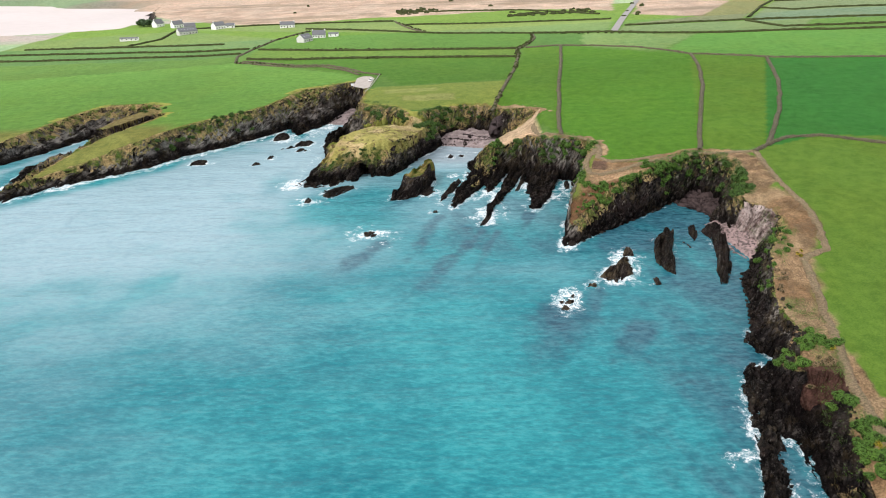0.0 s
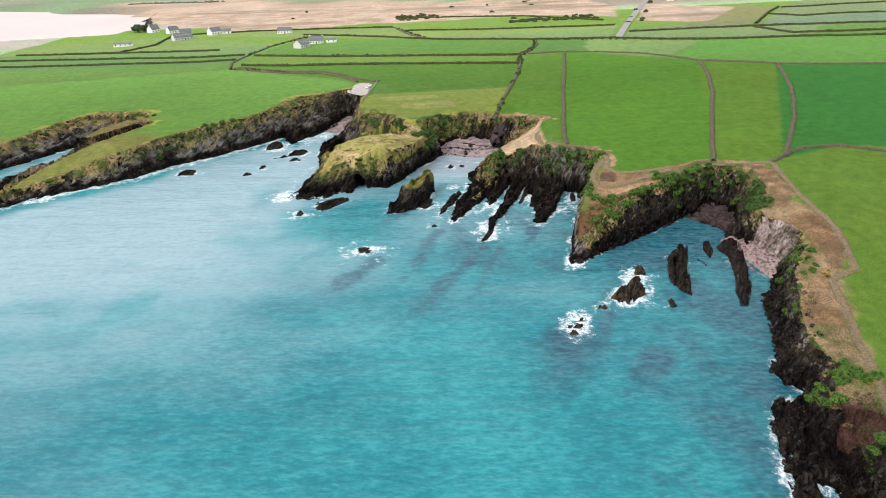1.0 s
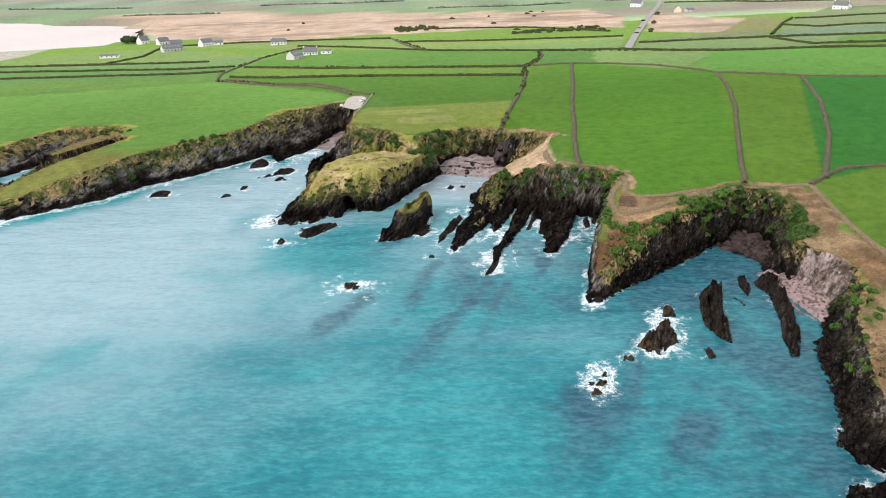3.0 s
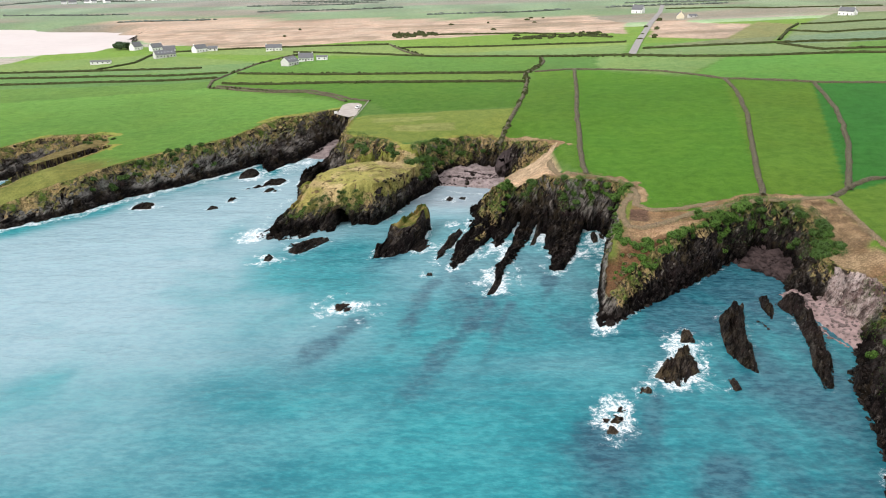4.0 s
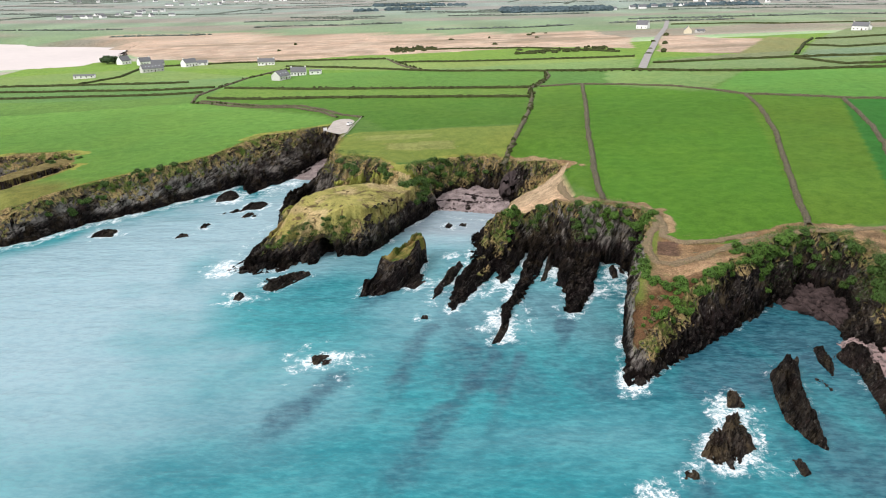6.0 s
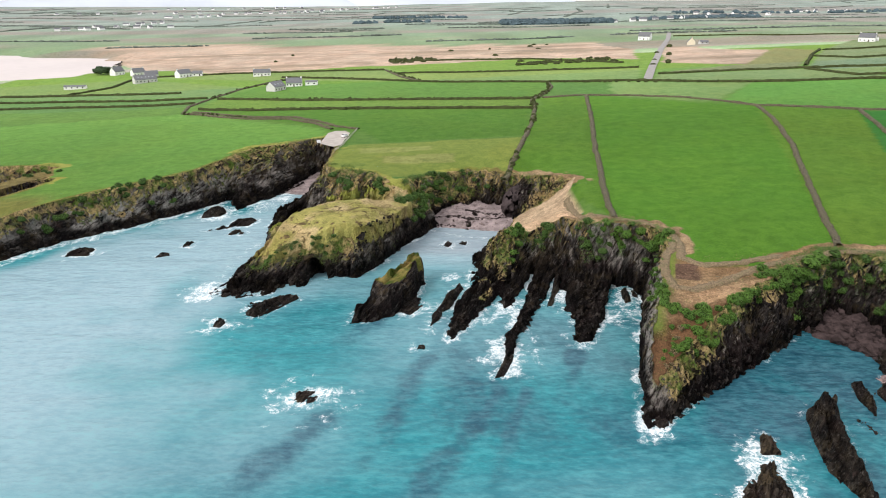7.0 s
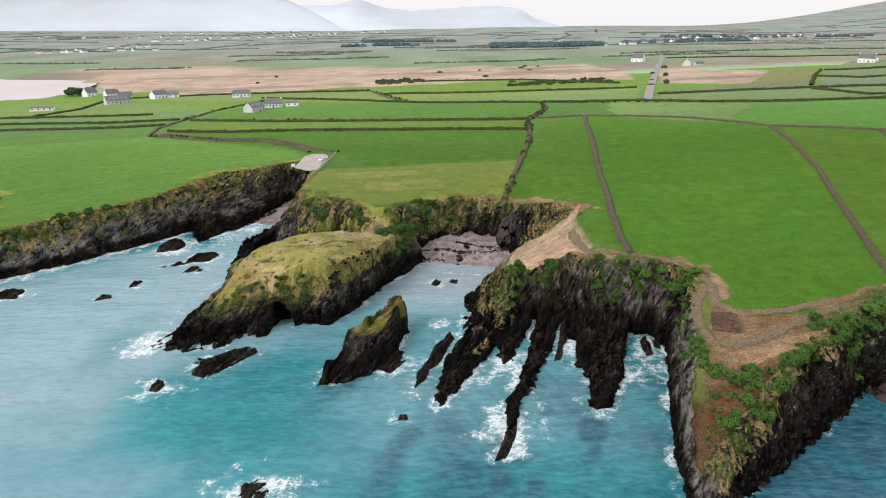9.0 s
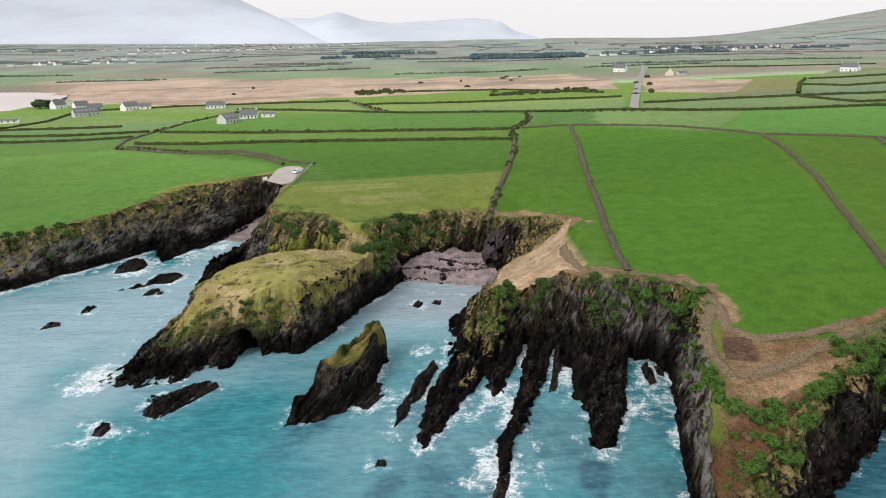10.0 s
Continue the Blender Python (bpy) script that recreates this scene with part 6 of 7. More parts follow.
for line, off, count, kind, r0, r1 in SCRUB:
    px, py = resample(line, 0.1)
    pick = rnd.permutation(np.linspace(0, len(px) - 1, count).astype(int))
    px, py, pz = face_point(px[pick] + off * rnd.normal(size=count), py[pick] + off * rnd.normal(size=count))[:3]
    for x, y, z in zip(px, py, pz):
        if z < max(2.5, 0.3 * float(top_of_cliff(np.array(x), np.array(y)))):
            continue
        r = rnd.uniform(r0, r1)
        mesh = BUSHES[kind][rnd.randint(3)]
        place = Matrix.LocRotScale((x, y, z - 0.15 * r), Euler((rnd.uniform(-0.25, 0.25), rnd.uniform(-0.25, 0.25), rnd.uniform(0, 6.28))), (r, r * rnd.uniform(0.8, 1.2), r * rnd.uniform(0.95, 1.3)))
        if kind == "dark":
            grown.append((mesh, place))
            continue
        ob = new("bush", mesh)
        ob.matrix_world = place
        tagged(ob, BUSH_LABEL[kind], "bush", "cliff scrub")
vs, fs, index, base = [], [], [], 0
for mesh, place in grown:
    co, vi = np.empty(3 * len(mesh.vertices), np.float32), np.empty(4 * len(mesh.polygons), np.int32)
    mi = np.empty(len(mesh.polygons), np.int32)
    mesh.vertices.foreach_get("co", co)
    mesh.loops.foreach_get("vertex_index", vi)
    mesh.polygons.foreach_get("material_index", mi)
    m = np.array(place)
    vs.append(co.reshape(-1, 3) @ m[:3, :3].T + m[:3, 3])
    fs.append(vi.reshape(-1, 4) + base)
    index.append(mi)
    base += len(mesh.vertices)
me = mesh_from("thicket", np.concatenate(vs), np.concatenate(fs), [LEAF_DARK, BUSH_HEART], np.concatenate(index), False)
tagged(new("thicket", me), "dark green bramble and blackthorn thicket clinging to the cliffs", "scrub", kind="stuff")


# ivy, bramble and grass hanging on the upper faces: leaves past counting
def sprinkle(name, regions, mat, label, leaf, seed, low=3.0, share=0.12, out=0.1):
    rnd = np.random.RandomState(seed)
    xs, ys, zs = [], [], []
    for outline, count in regions:
        o = np.array(outline)
        px, py = rnd.uniform(o[:, 0].min(), o[:, 0].max(), count), rnd.uniform(o[:, 1].min(), o[:, 1].max(), count)
        ok = inside(px, py, outline) & (fbm(px / 3.2, py / 3.2, None, seed, 3) > share - 0.2)
        px, py, pz = face_point(px[ok], py[ok])[:3]
        ok = pz > low + 2.0 * vnoise(px / 4, py / 4, None, seed + 3)
        xs.append(px[ok]), ys.append(py[ok]), zs.append(pz[ok])
    c = np.stack([np.concatenate(xs), np.concatenate(ys), np.concatenate(zs)], 1)
    c = np.repeat(c, 9, 0) + rnd.normal(size=(len(c) * 9, 3)) * (0.40, 0.40, 0.30) + (0, -out, 0.25)
    n = rnd.normal(size=c.shape) + (0, -0.3, 0.8)
    n /= np.linalg.norm(n, axis=1)[:, None]
    t = np.cross(n, rnd.normal(size=c.shape))
    t /= np.linalg.norm(t, axis=1)[:, None]
    b = np.cross(n, t)
    s = leaf * rnd.uniform(0.6, 1.5, (len(c), 1))
    v = np.stack([c - t * s * 0.5, c + b * s, c + t * s * 0.5, c - b * s * 0.6], 1).reshape(-1, 3)
    me = mesh_from(name, v, np.arange(len(v)).reshape(-1, 4), mat, None, False)
    return tagged(new(name, me), label, "scrub", kind="stuff")


sprinkle("ivy", [
    ([(-20, 341), (-9, 345), (0, 362), (5, 371), (-6, 372), (-15, 362)], 3600),
    ([(4, 369), (22, 366), (40, 352), (46, 352), (30, 370), (8, 378)], 1800),
    ([(-50, 378), (-34, 376), (-24, 356), (-24, 342), (-32, 342), (-44, 364)], 2600),
    ([(84, 260), (101, 267), (108, 272), (118, 268), (121, 276), (104, 281), (86, 268)], 3600),
    ([(111, 242), (121, 242), (122, 270), (114, 268)], 2400),
    ([(-160, 300), (-100, 372), (-96, 384), (-104, 380), (-162, 312)], 7000),
    ([(-100, 372), (-78, 410), (-60, 422), (-62, 432), (-92, 420), (-102, 390)], 2600),
    ([(-230, 320), (-216, 340), (-205, 380), (-176, 388), (-176, 398), (-206, 398), (-232, 340)], 2600),
], LEAF_DARK, "dark ivy and bramble trailing over the cliff face", 0.13, 31, 5.0)
sprinkle("coastal_scrub", [
    ([(46, 230), (52, 232), (75, 253), (86, 261), (84, 267), (66, 258), (57, 250), (61, 274), (57, 275), (50, 252)], 800),
    ([(108, 192), (118, 203), (122, 226), (114, 232), (109, 208)], 2200),
    ([(98, 172), (104, 180), (112, 196), (106, 199), (99, 186)], 1300),
    ([(91, 126), (96, 128), (102, 150), (102, 164), (95, 162), (93, 146)], 2000),
    ([(83, 96), (91, 98), (94, 118), (90, 126), (86, 114)], 1500),
], LEAF, "low green scrub and grass on the cliff edge", 0.11, 41, 3.0)
sprinkle("dead_bracken", [
    ([(49, 240), (76, 256), (96, 271), (108, 279), (60, 272), (66, 282), (62, 282), (55, 256)], 1300),
    ([(40, 306), (52, 302), (68, 288), (70, 294), (60, 304), (44, 312)], 1600),
    ([(118, 250), (124, 240), (130, 250), (131, 272), (120, 276)], 2600),
    ([(114, 190), (124, 196), (129, 226), (122, 232), (120, 212)], 3000),
    ([(96, 130), (106, 160), (110, 186), (104, 184), (97, 160), (92, 128)], 2800),
], LEAF_BROWN, "brown dead bracken and bleached grass on the bank", 0.13, 51, 6.0, 0.05)
sprinkle("bramble", [
    ([(17, 296), (24, 298), (31, 301), (45, 297), (52, 294), (60, 289), (66, 284), (68, 295), (60, 301), (38, 308.5), (22, 309.5)], 9000),
    ([(-19, 341), (-9, 345), (0, 362), (5, 371), (-6, 373), (-15, 362)], 3000),
    ([(86, 262), (101, 268), (108, 274), (118, 270), (121, 276), (104, 281), (88, 270)], 2600),
], leaf_material("bramble_leaf", (0.030, 0.075, 0.014), (0.125, 0.225, 0.038)), "green bramble and ivy hanging over the top of the cliff", 0.17, 61, 8.0, 0.32, 0.4)


sprinkle("bank_grass", [
    ([(-62, 296), (-60, 292), (-55, 294), (-50, 297.5), (-45, 299.8), (-36, 300.5), (-30, 302), (-30, 305), (-38, 305.5), (-47, 304), (-54, 301.5)], 4200),
    ([(-30, 301), (-25, 303), (-19, 311), (-14, 324), (-17, 324), (-24, 310)], 1100),
], leaf_material("rank_grass", (0.022, 0.040, 0.010), (0.115, 0.150, 0.030)), "dark rank grass and ivy below the headland's brow", 0.16, 91, 3.5, 0.22, 0.3)
sprinkle("tussocks", [
    ([(-54, 302), (-46, 304), (-30, 309), (-22, 314), (-15, 336), (-22, 336), (-38, 329), (-50, 317)], 2600),
    ([(-24, 340), (-14, 338), (-13, 350), (-6, 368), (-12, 370), (-22, 352)], 900),
], leaf_material("tussock_blade", (0.035, 0.028, 0.012), (0.15, 0.115, 0.05)), "dark tussocks of heather and dead grass on the headland", 0.12, 71, 7.0, 0.55)


# ---- farms and houses ----
def box(bm, x0, x1, y0, y1, z0, z1):
    v = [bm.verts.new(p) for p in ((x0, y0, z0), (x1, y0, z0), (x1, y1, z0), (x0, y1, z0), (x0, y0, z1), (x1, y0, z1), (x1, y1, z1), (x0, y1, z1))]
    for f in ((0, 3, 2, 1), (4, 5, 6, 7), (0, 1, 5, 4), (1, 2, 6, 5), (2, 3, 7, 6), (3, 0, 4, 7)):
        bm.faces.new([v[i] for i in f])


def boxes(*dims):
    bm = bmesh.new()
    for d in dims:
        box(bm, *d)
    return bm


def gabled(length, depth, eave, ridge):
    bm = bmesh.new()
    l, d = length / 2, depth / 2
    lo = [bm.verts.new(p) for p in ((-l, -d, -1.5), (l, -d, -1.5), (l, d, -1.5), (-l, d, -1.5))]
    hi = [bm.verts.new(p) for p in ((-l, -d, eave), (l, -d, eave), (l, d, eave), (-l, d, eave))]
    a, b = bm.verts.new((-l, 0, ridge)), bm.verts.new((l, 0, ridge))
    bm.faces.new((lo[0], lo[1], hi[1], hi[0]))
    bm.faces.new((lo[2], lo[3], hi[3], hi[2]))
    bm.faces.new((lo[1], lo[2], hi[2], b, hi[1]))
    bm.faces.new((lo[3], lo[0], hi[0], a, hi[3]))
    return bm


def roof_mesh(length, depth, eave, ridge, over=0.35, thick=0.22):
    bm = bmesh.new()
    l, d = length / 2 + over * 0.4, depth / 2
    k = (ridge - eave) / d
    for side in (-1, 1):
        p = [(-l, side * (d + over), eave - k * over), (l, side * (d + over), eave - k * over), (l, 0, ridge), (-l, 0, ridge)]
        lo = [bm.verts.new((x, y, z + 0.03)) for x, y, z in p]
        hi = [bm.verts.new((x, y, z + thick)) for x, y, z in p]
        order = (0, 1, 2, 3) if side < 0 else (3, 2, 1, 0)
        bm.faces.new([hi[i] for i in order])
        bm.faces.new([lo[i] for i in order[::-1]])
        for i in range(4):
            j = (i + 1) % 4
            bm.faces.new((lo[i], lo[j], hi[j], hi[i]) if side < 0 else (lo[j], lo[i], hi[i], hi[j]))
    return bm


def house(x, y, turn, length, depth, eave, ridge, wall, label, windows=3, chimneys=2, skylights=0, door=True, name="house", far=False, category="house", group=""):
    base = new(name)
    z = float(drape(x, y) + (far_rise(np.array(x), np.array(y)) if far else 0))
    base.matrix_world = pose(x, y, z, 0, 0, turn)
    tagged(base, label, category, group)
    part("wall", gabled(length, depth, eave, ridge), wall, base)
    part("roof", roof_mesh(length, depth, eave, ridge), SLATE, base, "grey slate roof")
    for i in range(chimneys):
        cx = (-1 if i == 0 else 1) * (length / 2 - 0.5)
        c = part("chimney", boxes((cx - 0.45, cx + 0.45, -0.35, 0.35, ridge - 0.6, ridge + 0.9)), wall, base)
        part("chimney_pot", boxes((cx - 0.15, cx + 0.15, -0.15, 0.15, ridge + 0.9, ridge + 1.25)), ROOFTILE, c)
    spots = [(k + 0.5) / windows * length - length / 2 for k in range(windows)]
    for k, wx in enumerate(spots):
        if door and k == windows // 2:
            part("door", boxes((wx - 0.5, wx + 0.5, -depth / 2 - 0.04, -depth / 2 + 0.05, 0, 2.05)), DOOR, base, "dark painted door")
            continue
        w = part("window", boxes((wx - 0.6, wx + 0.6, -depth / 2 - 0.05, -depth / 2 + 0.05, 0.9, 2.1)), WHITE, base)
        part("pane", boxes((wx - 0.5, wx + 0.5, -depth / 2 - 0.07, -depth / 2 - 0.045, 1.0, 2.0)), GLASS, w, "dark glass")
    for k in range(skylights):
        sx = (k + 0.5) / skylights * length * 0.8 - length * 0.4
        f = 0.45
        yy, zz = -depth / 2 * (1 - f), eave + (ridge - eave) * f + 0.26
        bm = boxes((-0.4, 0.4, -0.55, 0.55, 0, 0.06))
        bmesh.ops.transform(bm, verts=bm.verts, matrix=pose(sx, yy, zz, math.degrees(math.atan2(ridge - eave, depth / 2)), 0, 0))
        part("skylight", bm, PALE_GLASS, base, "pale roof light")
    return base


DOOR = simple("door_paint", (0.08, 0.06, 0.05), 0.6, 0.15, 1.0)
ROOFTILE = simple("clay_pot", (0.30, 0.13, 0.08), 0.8, 0.2, 2.0)
PALE_GLASS = simple("roof_light", (0.45, 0.48, 0.52), 0.15, 0.1, 1.0)
CAR_WHITE = simple("car_paint", (0.85, 0.85, 0.85), 0.25, 0.03, 1.0)
TYRE = simple("tyre_rubber", (0.02, 0.02, 0.02), 0.85, 0.2, 3.0)
POST = simple("weathered_post", (0.42, 0.40, 0.36), 0.9, 0.25, 2.0)
GRAVEL = simple("pale_gravel", (0.40, 0.37, 0.335), 0.95, 0.18, 0.4, bumps=0.1)

house(-130, 613, 62, 12, 8.5, 3.2, 6.6, GREYWALL, "grey rendered farm building with roof lights", 4, 0, 3, name="farm_building")
house(-121, 634, 8, 12, 7, 2.9, 6.3, WHITE, "white cottage with a grey slate roof and two chimneys", 5, 2)
house(-108, 637, 4, 9, 6, 2.6, 3.4, WHITE, "low white outbuilding with a flat pitched roof", 2, 0, 0, False, name="outbuilding")
house(-170, 722, 12, 15, 7, 3.0, 5.8, WHITE, "long white cottage with a dark slate roof", 5, 2)
house(-247, 736, 55, 13, 8, 3.6, 6.9, WHITE, "white farmhouse with a slate roof", 4, 1)
house(-236, 742, 10, 9, 6, 2.5, 4.6, WHITE, "small white annex beside a farmhouse", 2, 0)
house(-270, 706, 42, 19, 8, 3.2, 6.6, GREYWALL, "long grey farm building with roof lights", 6, 0, 5, name="farm_building")
house(-302, 764, 52, 12, 7, 3.4, 7.0, WHITE, "white gabled cottage with a slate roof", 4, 2)
house(-328, 776, 70, 12, 7, 3.6, 7.8, WHITE, "white gabled cottage end on beside trees", 3, 1)
house(-284, 752, 30, 12, 6, 2.6, 5.4, GREYWALL, "small dark roofed shed among cottages", 2, 0, name="shed")
house(-318, 679, 14, 17, 6, 2.4, 3.2, WHITE, "long low white shed beside a field", 4, 0, 0, False, name="shed")
house(251, 1018, -35, 15, 10, 4.5, 9.5, WHITE, "white gabled house beside the straight road", 3, 1)
house(266, 884, 75, 11, 8, 3.6, 7.8, simple("cream_render", (0.72, 0.66, 0.50), 0.8, 0.08, 1.0), "cream gabled cottage on the heath", 3, 1)
house(281, 888, 10, 10, 5, 2.3, 3.8, GREYWALL, "low grey shed beside a cottage", 2, 0, 0, False, name="shed")
house(425, 826, -40, 15, 9, 4.2, 8.0, WHITE, "white house with several wings on the slope", 4, 2)
house(436, 832, 60, 10, 7, 3.2, 6.0, WHITE, "white wing of a house on the slope", 3, 0)

# far villages: small white houses
rnd = np.random.RandomState(12)
VILLAGE = [((-880, 1650), (-800, 1690), 5), ((-880, 1790), (-700, 1830), 6), ((-880, 1960), (-820, 2120), 5), ((-960, 2420), (-800, 2560), 7),
           ((-880, 2750), (-520, 3000), 12), ((-640, 3100), (-260, 3500), 14), ((-1500, 2650), (-1000, 2900), 8), ((-1300, 3300), (-700, 3500), 10),
           ((420, 1700), (640, 1800), 7), ((640, 2100), (900, 2000), 5), ((1000, 2250), (1160, 2240), 7), ((700, 1830), (730, 1850), 2), ((260, 1640), (420, 1700), 4)]
for (ax, ay), (bx, by), n in VILLAGE:
    for k in range(n):
        f = (k + rnd.uniform(0.1, 0.9)) / n
        house(ax + (bx - ax) * f + rnd.uniform(-12, 12), ay + (by - ay) * f + rnd.uniform(-25, 25), rnd.uniform(-40, 80), rnd.uniform(11, 17), rnd.uniform(7, 9),
              rnd.uniform(3, 4.6), rnd.uniform(6.5, 8.5), WHITE, "small white house of a far village", 0, 0, 0, False, far=True, group="houses of the far villages")

# ---- car park at the head of the inlet ----
PARK = [(-60.5, 417), (-61, 440), (-57.5, 445), (-52, 444), (-48.5, 438), (-49.5, 412), (-53, 409)]
nx, ny, x, y = sheet(-62, -44, 406, 447, 0.5)
keep = c4(inside(x, y, PARK).reshape(ny + 1, nx + 1))
v, f = compact(np.stack([x, y, drape(x, y) + 0.18], 1), grid_quads(keep, nx, ny))
tagged(new("pavement", mesh_from("pavement", v, f, GRAVEL)), "pale gravel car park beside the inlet", "car park", kind="structure")


def car(x, y, turn):
    base = new("car")
    base.matrix_world = pose(x, y, float(drape(x, y)) + 0.2, 0, 0, turn)
    tagged(base, "small white hatchback parked on pale gravel", "car")
    bm = bmesh.new()
    # side outline swept across the width, drawn in at the glass
    side = [(-2.0, 0.35), (-2.05, 0.8), (-1.9, 0.95), (-1.2, 1.0), (-0.6, 1.42), (0.9, 1.46), (1.65, 1.05), (2.0, 0.9), (2.05, 0.4)]
    rows = []
    for yy in (-0.85, -0.8, 0.8, 0.85):
        rows.append([bm.verts.new((px, yy * (0.86 if pz > 1.2 else 1), pz if abs(yy) < 0.84 else pz - 0.04)) for px, pz in side])
    for a, b in zip(rows, rows[1:]):
        for i in range(len(side) - 1):
            bm.faces.new((a[i], a[i + 1], b[i + 1], b[i]))
        bm.faces.new((a[-1], a[0], b[0], b[-1]))
    bm.faces.new(rows[0][::-1])
    bm.faces.new(rows[-1])
    bmesh.ops.recalc_face_normals(bm, faces=bm.faces)
    body = part("body", bm, CAR_WHITE, base)
    bm = bmesh.new()
    bm.faces.new([bm.verts.new(p) for p in ((-1.16, -0.66, 1.06), (-1.16, 0.66, 1.06), (-0.66, 0.62, 1.42), (-0.66, -0.62, 1.42))])
    part("windscreen", bm, GLASS, base, "dark glass")
    bm = bmesh.new()
    bm.faces.new([bm.verts.new(p) for p in ((1.64, -0.66, 1.09), (0.96, -0.62, 1.47), (0.96, 0.62, 1.47), (1.64, 0.66, 1.09))])
    part("rear_window", bm, GLASS, base, "dark glass")
    for sy in (-1, 1):
        bm = boxes((-0.95, 1.2, sy * 0.79 - 0.02, sy * 0.79 + 0.02, 1.06, 1.34))
        part("side_window", bm, GLASS, base, "dark glass")
        for sx in (-1.3, 1.3):
            bm = bmesh.new()
            bmesh.ops.create_cone(bm, cap_ends=True, segments=16, radius1=0.32, radius2=0.32, depth=0.2, matrix=pose(sx, sy * 0.78, 0.32, 90, 0, 0))
            wheel = part("wheel", bm, TYRE, base, "black tyre")
            bm = bmesh.new()
            bmesh.ops.create_cone(bm, cap_ends=True, segments=12, radius1=0.18, radius2=0.18, depth=0.22, matrix=pose(sx, sy * 0.79, 0.32, 90, 0, 0))
            part("rim", bm, POST, wheel, "grey rim")


car(-50.5, 429.5, 70)


def fence(points, label, height=1.15, gap=2.4):
    x, y = resample(points, gap)
    base = new("fence")
    base.matrix_world = pose(x[0], y[0], float(drape(x[0], y[0])))
    tagged(base, label, "fence")
    z = drape(x, y) - drape(x[0], y[0])
    for a, b, c in zip(x - x[0], y - y[0], z):
        part("post", boxes((a - 0.09, a + 0.09, b - 0.09, b + 0.09, c - 0.3, c + height)), POST, base)
    for i in range(len(x) - 1):
        for h in (0.45, 0.95):
            bm = bmesh.new()
            p, q = Vector((x[i] - x[0], y[i] - y[0], z[i] + h)), Vector((x[i + 1] - x[0], y[i + 1] - y[0], z[i + 1] + h))
            box(bm, -(q - p).length / 2, (q - p).length / 2, -0.04, 0.04, -0.08, 0.08)
            bmesh.ops.transform(bm, verts=bm.verts, matrix=Matrix.Translation((p + q) / 2) @ (q - p).to_track_quat("X", "Z").to_matrix().to_4x4())
            part("rail", bm, POST, base)


fence([(-46.5, 446), (-47.6, 430), (-48.8, 411), (-50.5, 401)], "pale wooden post and rail fence along a car park")


def board(x, y, turn):
    base = new("notice_board")
    base.matrix_world = pose(x, y, float(drape(x, y)), 0, 0, turn)
    tagged(base, "white notice board on two posts beside the car park", "notice board")
    for s in (-0.7, 0.7):
        part("post", boxes((s - 0.07, s + 0.07, -0.07, 0.07, -0.3, 2.3)), POST, base)
    part("panel", boxes((-0.9, 0.9, -0.11, -0.07, 0.9, 2.3)), WHITE, base)


board(-60.5, 415.5, 20)

# ---- trees and woods of the middle distance ----
TREE_LEAF = leaf_material("tree_leaf", (0.035, 0.075, 0.035), (0.11, 0.18, 0.075))
BARK = simple("bark", (0.10, 0.08, 0.06), 0.9, 0.3, 2.0)
CROWNS = [bush_mesh("crown", TREE_LEAF, 1500, 0.10, 700 + i, 1.1) for i in range(3)]


def tree(x, y, height, spread, label, group=""):
    base = new("tree")
    base.matrix_world = pose(x, y, float(drape(x, y)), 0, 0, (x * 37) % 360)
    tagged(base, label, "tree", group)
    bm = bmesh.new()
    bmesh.ops.create_cone(bm, cap_ends=True, segments=8, radius1=0.35, radius2=0.15, depth=height * 0.6, matrix=pose(0, 0, height * 0.27))
    part("trunk", bm, BARK, base)
    c = new("crown", CROWNS[int(abs(x)) % 3])
    c.parent = base
    c.matrix_local = Matrix.LocRotScale((0, 0, height * 0.3), Euler((0, 0, x)), (spread, spread, height * 0.62))


for k in range(9):
    tree(-352 + 2.6 * k, 783 + 4 * math.sin(k * 2.3), 7.5 + 1.8 * math.sin(k * 1.7), 4.2, "dark wind-bent tree beside white cottages", "trees by the bay")

def thicket(name, spots, label, radius, height, far=False, mat=None, seed=0, squash=0.0):
    """Many low crowns grown together, far off."""
    rnd = np.random.RandomState(seed)
    vs, fs = [], []
    for i, (x, y) in enumerate(spots):
        z = float(drape(x, y) + (far_rise(np.array(x), np.array(y)) if far else 0))
        r, h = radius * rnd.uniform(0.6, 1.3), height * rnd.uniform(0.6, 1.25)
        n = 7
        ring = []
        for level, (k, g) in enumerate(((1.0, -0.1), (1.08, 0.35), (0.7, 0.8), (0.15, 1.0))):
            a = np.arange(n) * 2 * math.pi / n + level * 0.4
            rr = r * k * rnd.uniform(0.75, 1.2, n)
            ring.append(np.stack([x + rr * np.cos(a), y + rr * np.sin(a), z + h * g * rnd.uniform(0.85, 1.1, n)], 1))
        b = i * 4 * n
        vs.append(np.concatenate(ring))
        for l in range(3):
            for q in range(n):
                fs.append((b + l * n + q, b + l * n + (q + 1) % n, b + (l + 1) * n + (q + 1) % n, b + (l + 1) * n + q))
    me = mesh_from(name, np.concatenate(vs), np.array(fs), mat or HEDGE, None, False)
    return tagged(new(name, me), label, "scrub", kind="stuff")


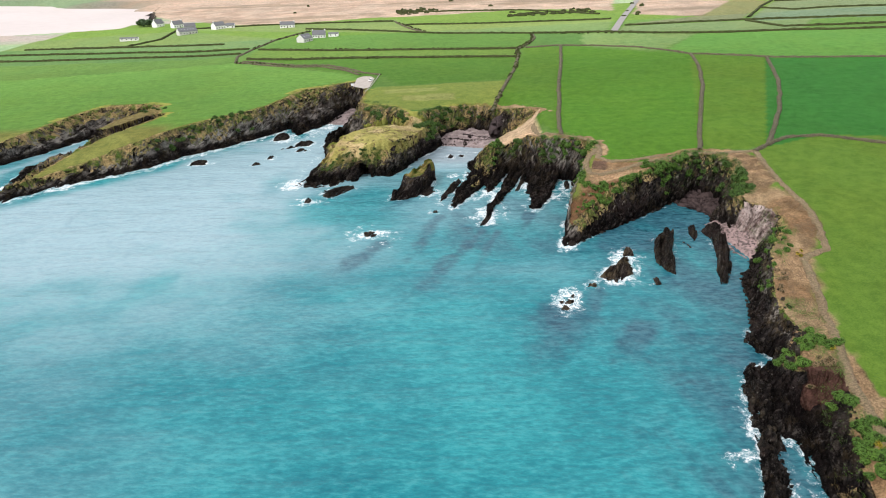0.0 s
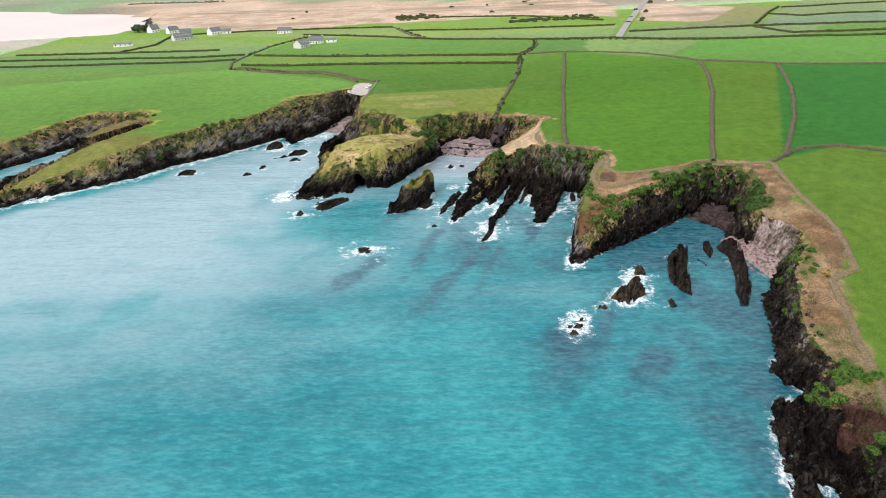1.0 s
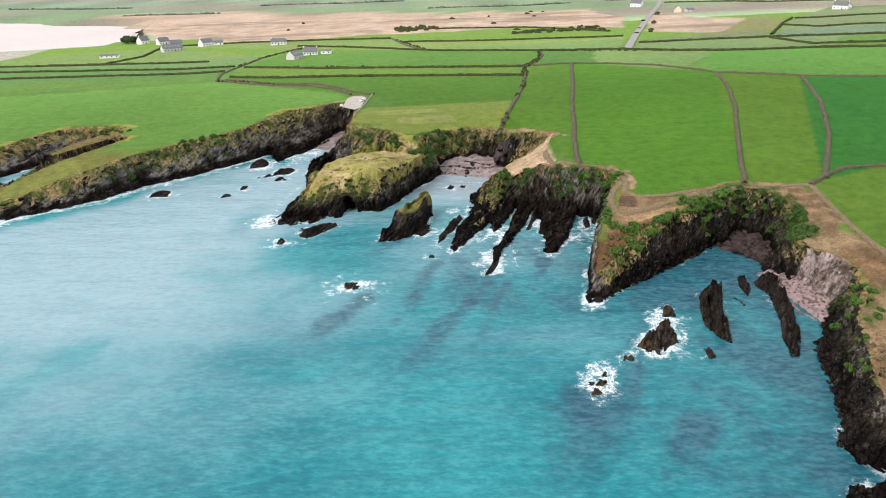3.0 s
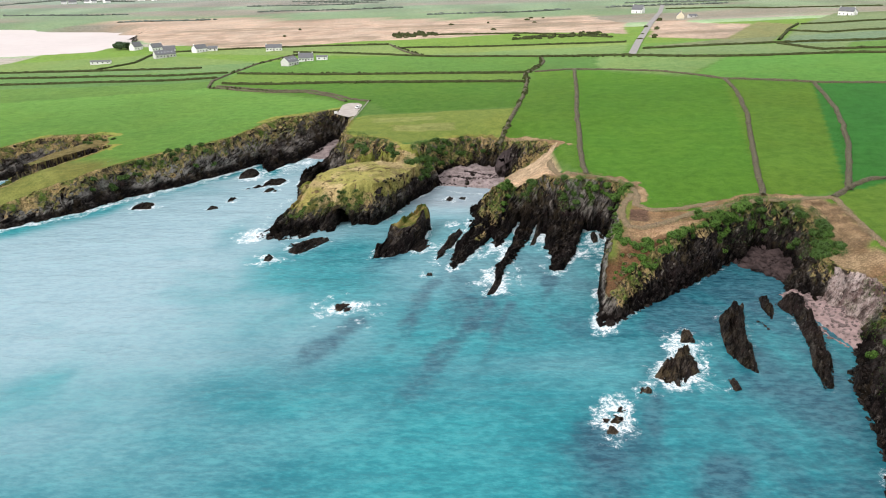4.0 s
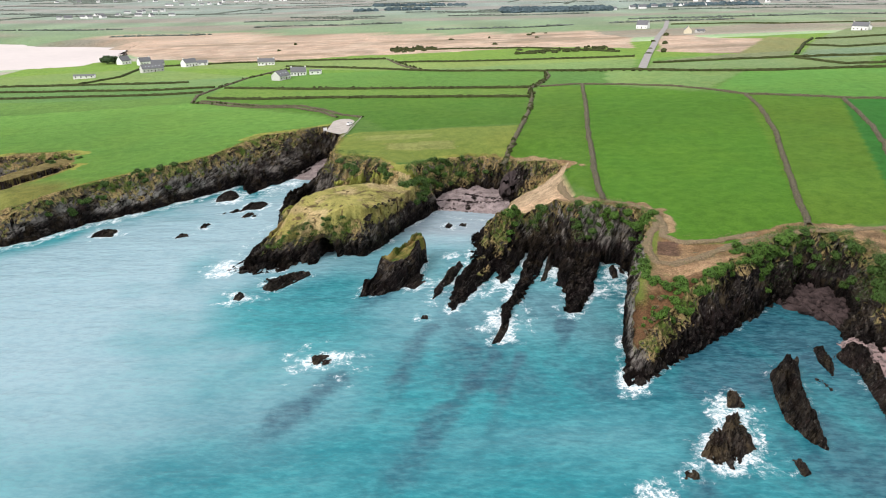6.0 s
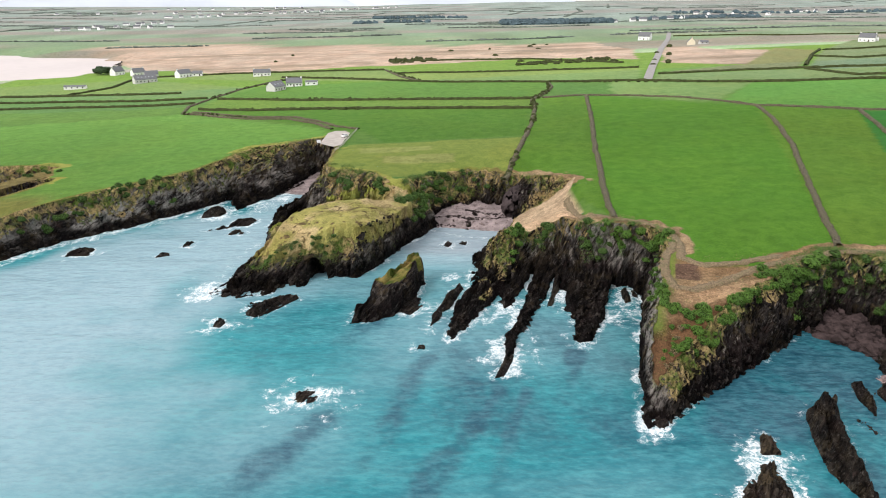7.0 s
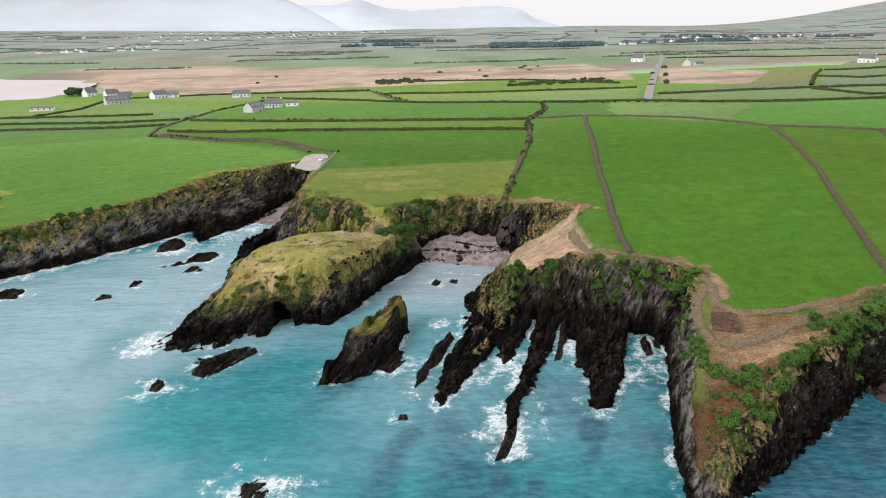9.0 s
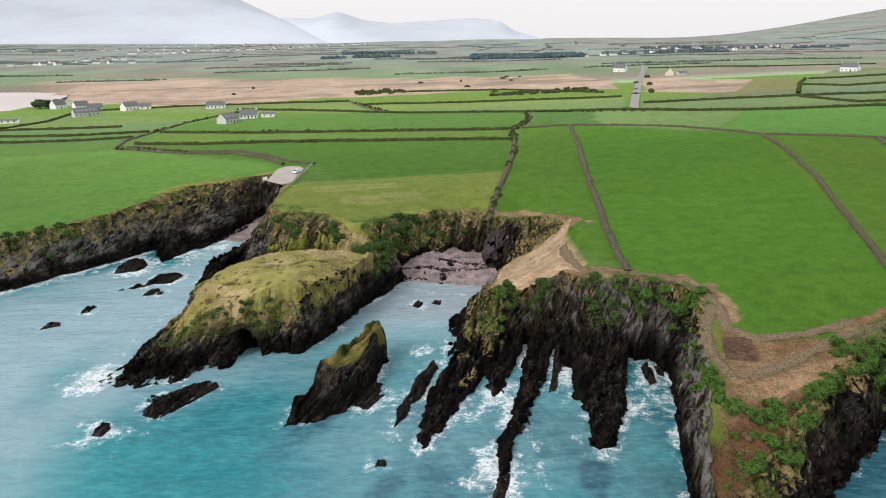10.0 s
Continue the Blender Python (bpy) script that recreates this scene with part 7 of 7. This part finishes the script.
# greens of the far growth, greyed and blued: distance haze in the colour
WOOD = simple("hazed_conifers", (0.085, 0.125, 0.14), 0.95, 0.3, 0.02)
FAR_HEDGE = simple("hazed_hedge", (0.13, 0.155, 0.13), 0.95, 0.3, 0.02)
rnd = np.random.RandomState(21)
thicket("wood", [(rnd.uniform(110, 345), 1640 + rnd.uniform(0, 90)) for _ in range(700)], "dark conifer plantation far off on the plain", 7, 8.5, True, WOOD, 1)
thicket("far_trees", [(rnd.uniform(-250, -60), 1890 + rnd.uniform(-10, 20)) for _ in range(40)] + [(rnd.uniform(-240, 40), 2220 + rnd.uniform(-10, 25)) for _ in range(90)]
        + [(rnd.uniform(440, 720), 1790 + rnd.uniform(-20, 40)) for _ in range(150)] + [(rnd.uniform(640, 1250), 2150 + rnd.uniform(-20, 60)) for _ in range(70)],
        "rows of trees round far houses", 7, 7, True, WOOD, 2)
def along(line, count, off):
    px, py = resample(line, 0.5)
    k = rnd.randint(0, len(px), count)
    return list(zip(px[k] + off * rnd.normal(size=count), py[k] + off * rnd.normal(size=count)))


thicket("bank_shrubs", along([(37, 419), (44, 454), (49, 490), (50, 514)], 30, 0.6) + along([(49, 490), (51, 520), (57, 530), (66, 555), (69, 589)], 46, 0.9) + along([(-164, 517), (-150, 512), (-116, 490)], 26, 0.8)
        + along([(-168, 575), (-161, 625), (-138, 678)], 26, 0.8) + along([(23, 364), (30, 388)], 14, 0.5) + along([(-159, 531), (47, 487)], 40, 0.5) + along([(-162, 576), (51, 519)], 50, 0.5)
        + along([(-59, 728), (-21, 627)], 20, 0.8) + along([(69, 590), (193, 546)], 30, 0.6), "dark thorn and bramble shrubs along the field banks", 1.1, 1.5, False, HEDGE, 6)
thicket("heath_scrub", [(rnd.uniform(-60, -20) + 4 * rnd.normal(), 815 + 14 * rnd.normal()) for _ in range(60)] + [(rnd.uniform(60, 150), 735 + 10 * rnd.normal()) for _ in range(70)]
        + [(rnd.uniform(-330, 190), rnd.uniform(790, 1080)) for _ in range(9)] + [(153 + 0.305 * (y - 610) + s, y) for y in range(600, 900, 7) for s in (-6, 6) if rnd.rand() < 0.08],
        "dark gorse and willow scrub scattered over the heath", 2.6, 1.9, False, HEDGE, 3)
lines = []
for k in range(150):
    x0, y0 = rnd.uniform(-2300, 2300), rnd.uniform(1060, 3300)
    if abs(x0) > 0.75 * y0 + 60:
        continue
    a = rnd.choice([0.05, -0.1, 0.12, 1.35]) + rnd.uniform(-0.1, 0.1)
    n = int(rnd.uniform(14, 45))
    lines += [(x0 + math.cos(a) * 9 * i, y0 + math.sin(a) * 9 * i + 6 * math.sin(i * 0.3)) for i in range(n)]
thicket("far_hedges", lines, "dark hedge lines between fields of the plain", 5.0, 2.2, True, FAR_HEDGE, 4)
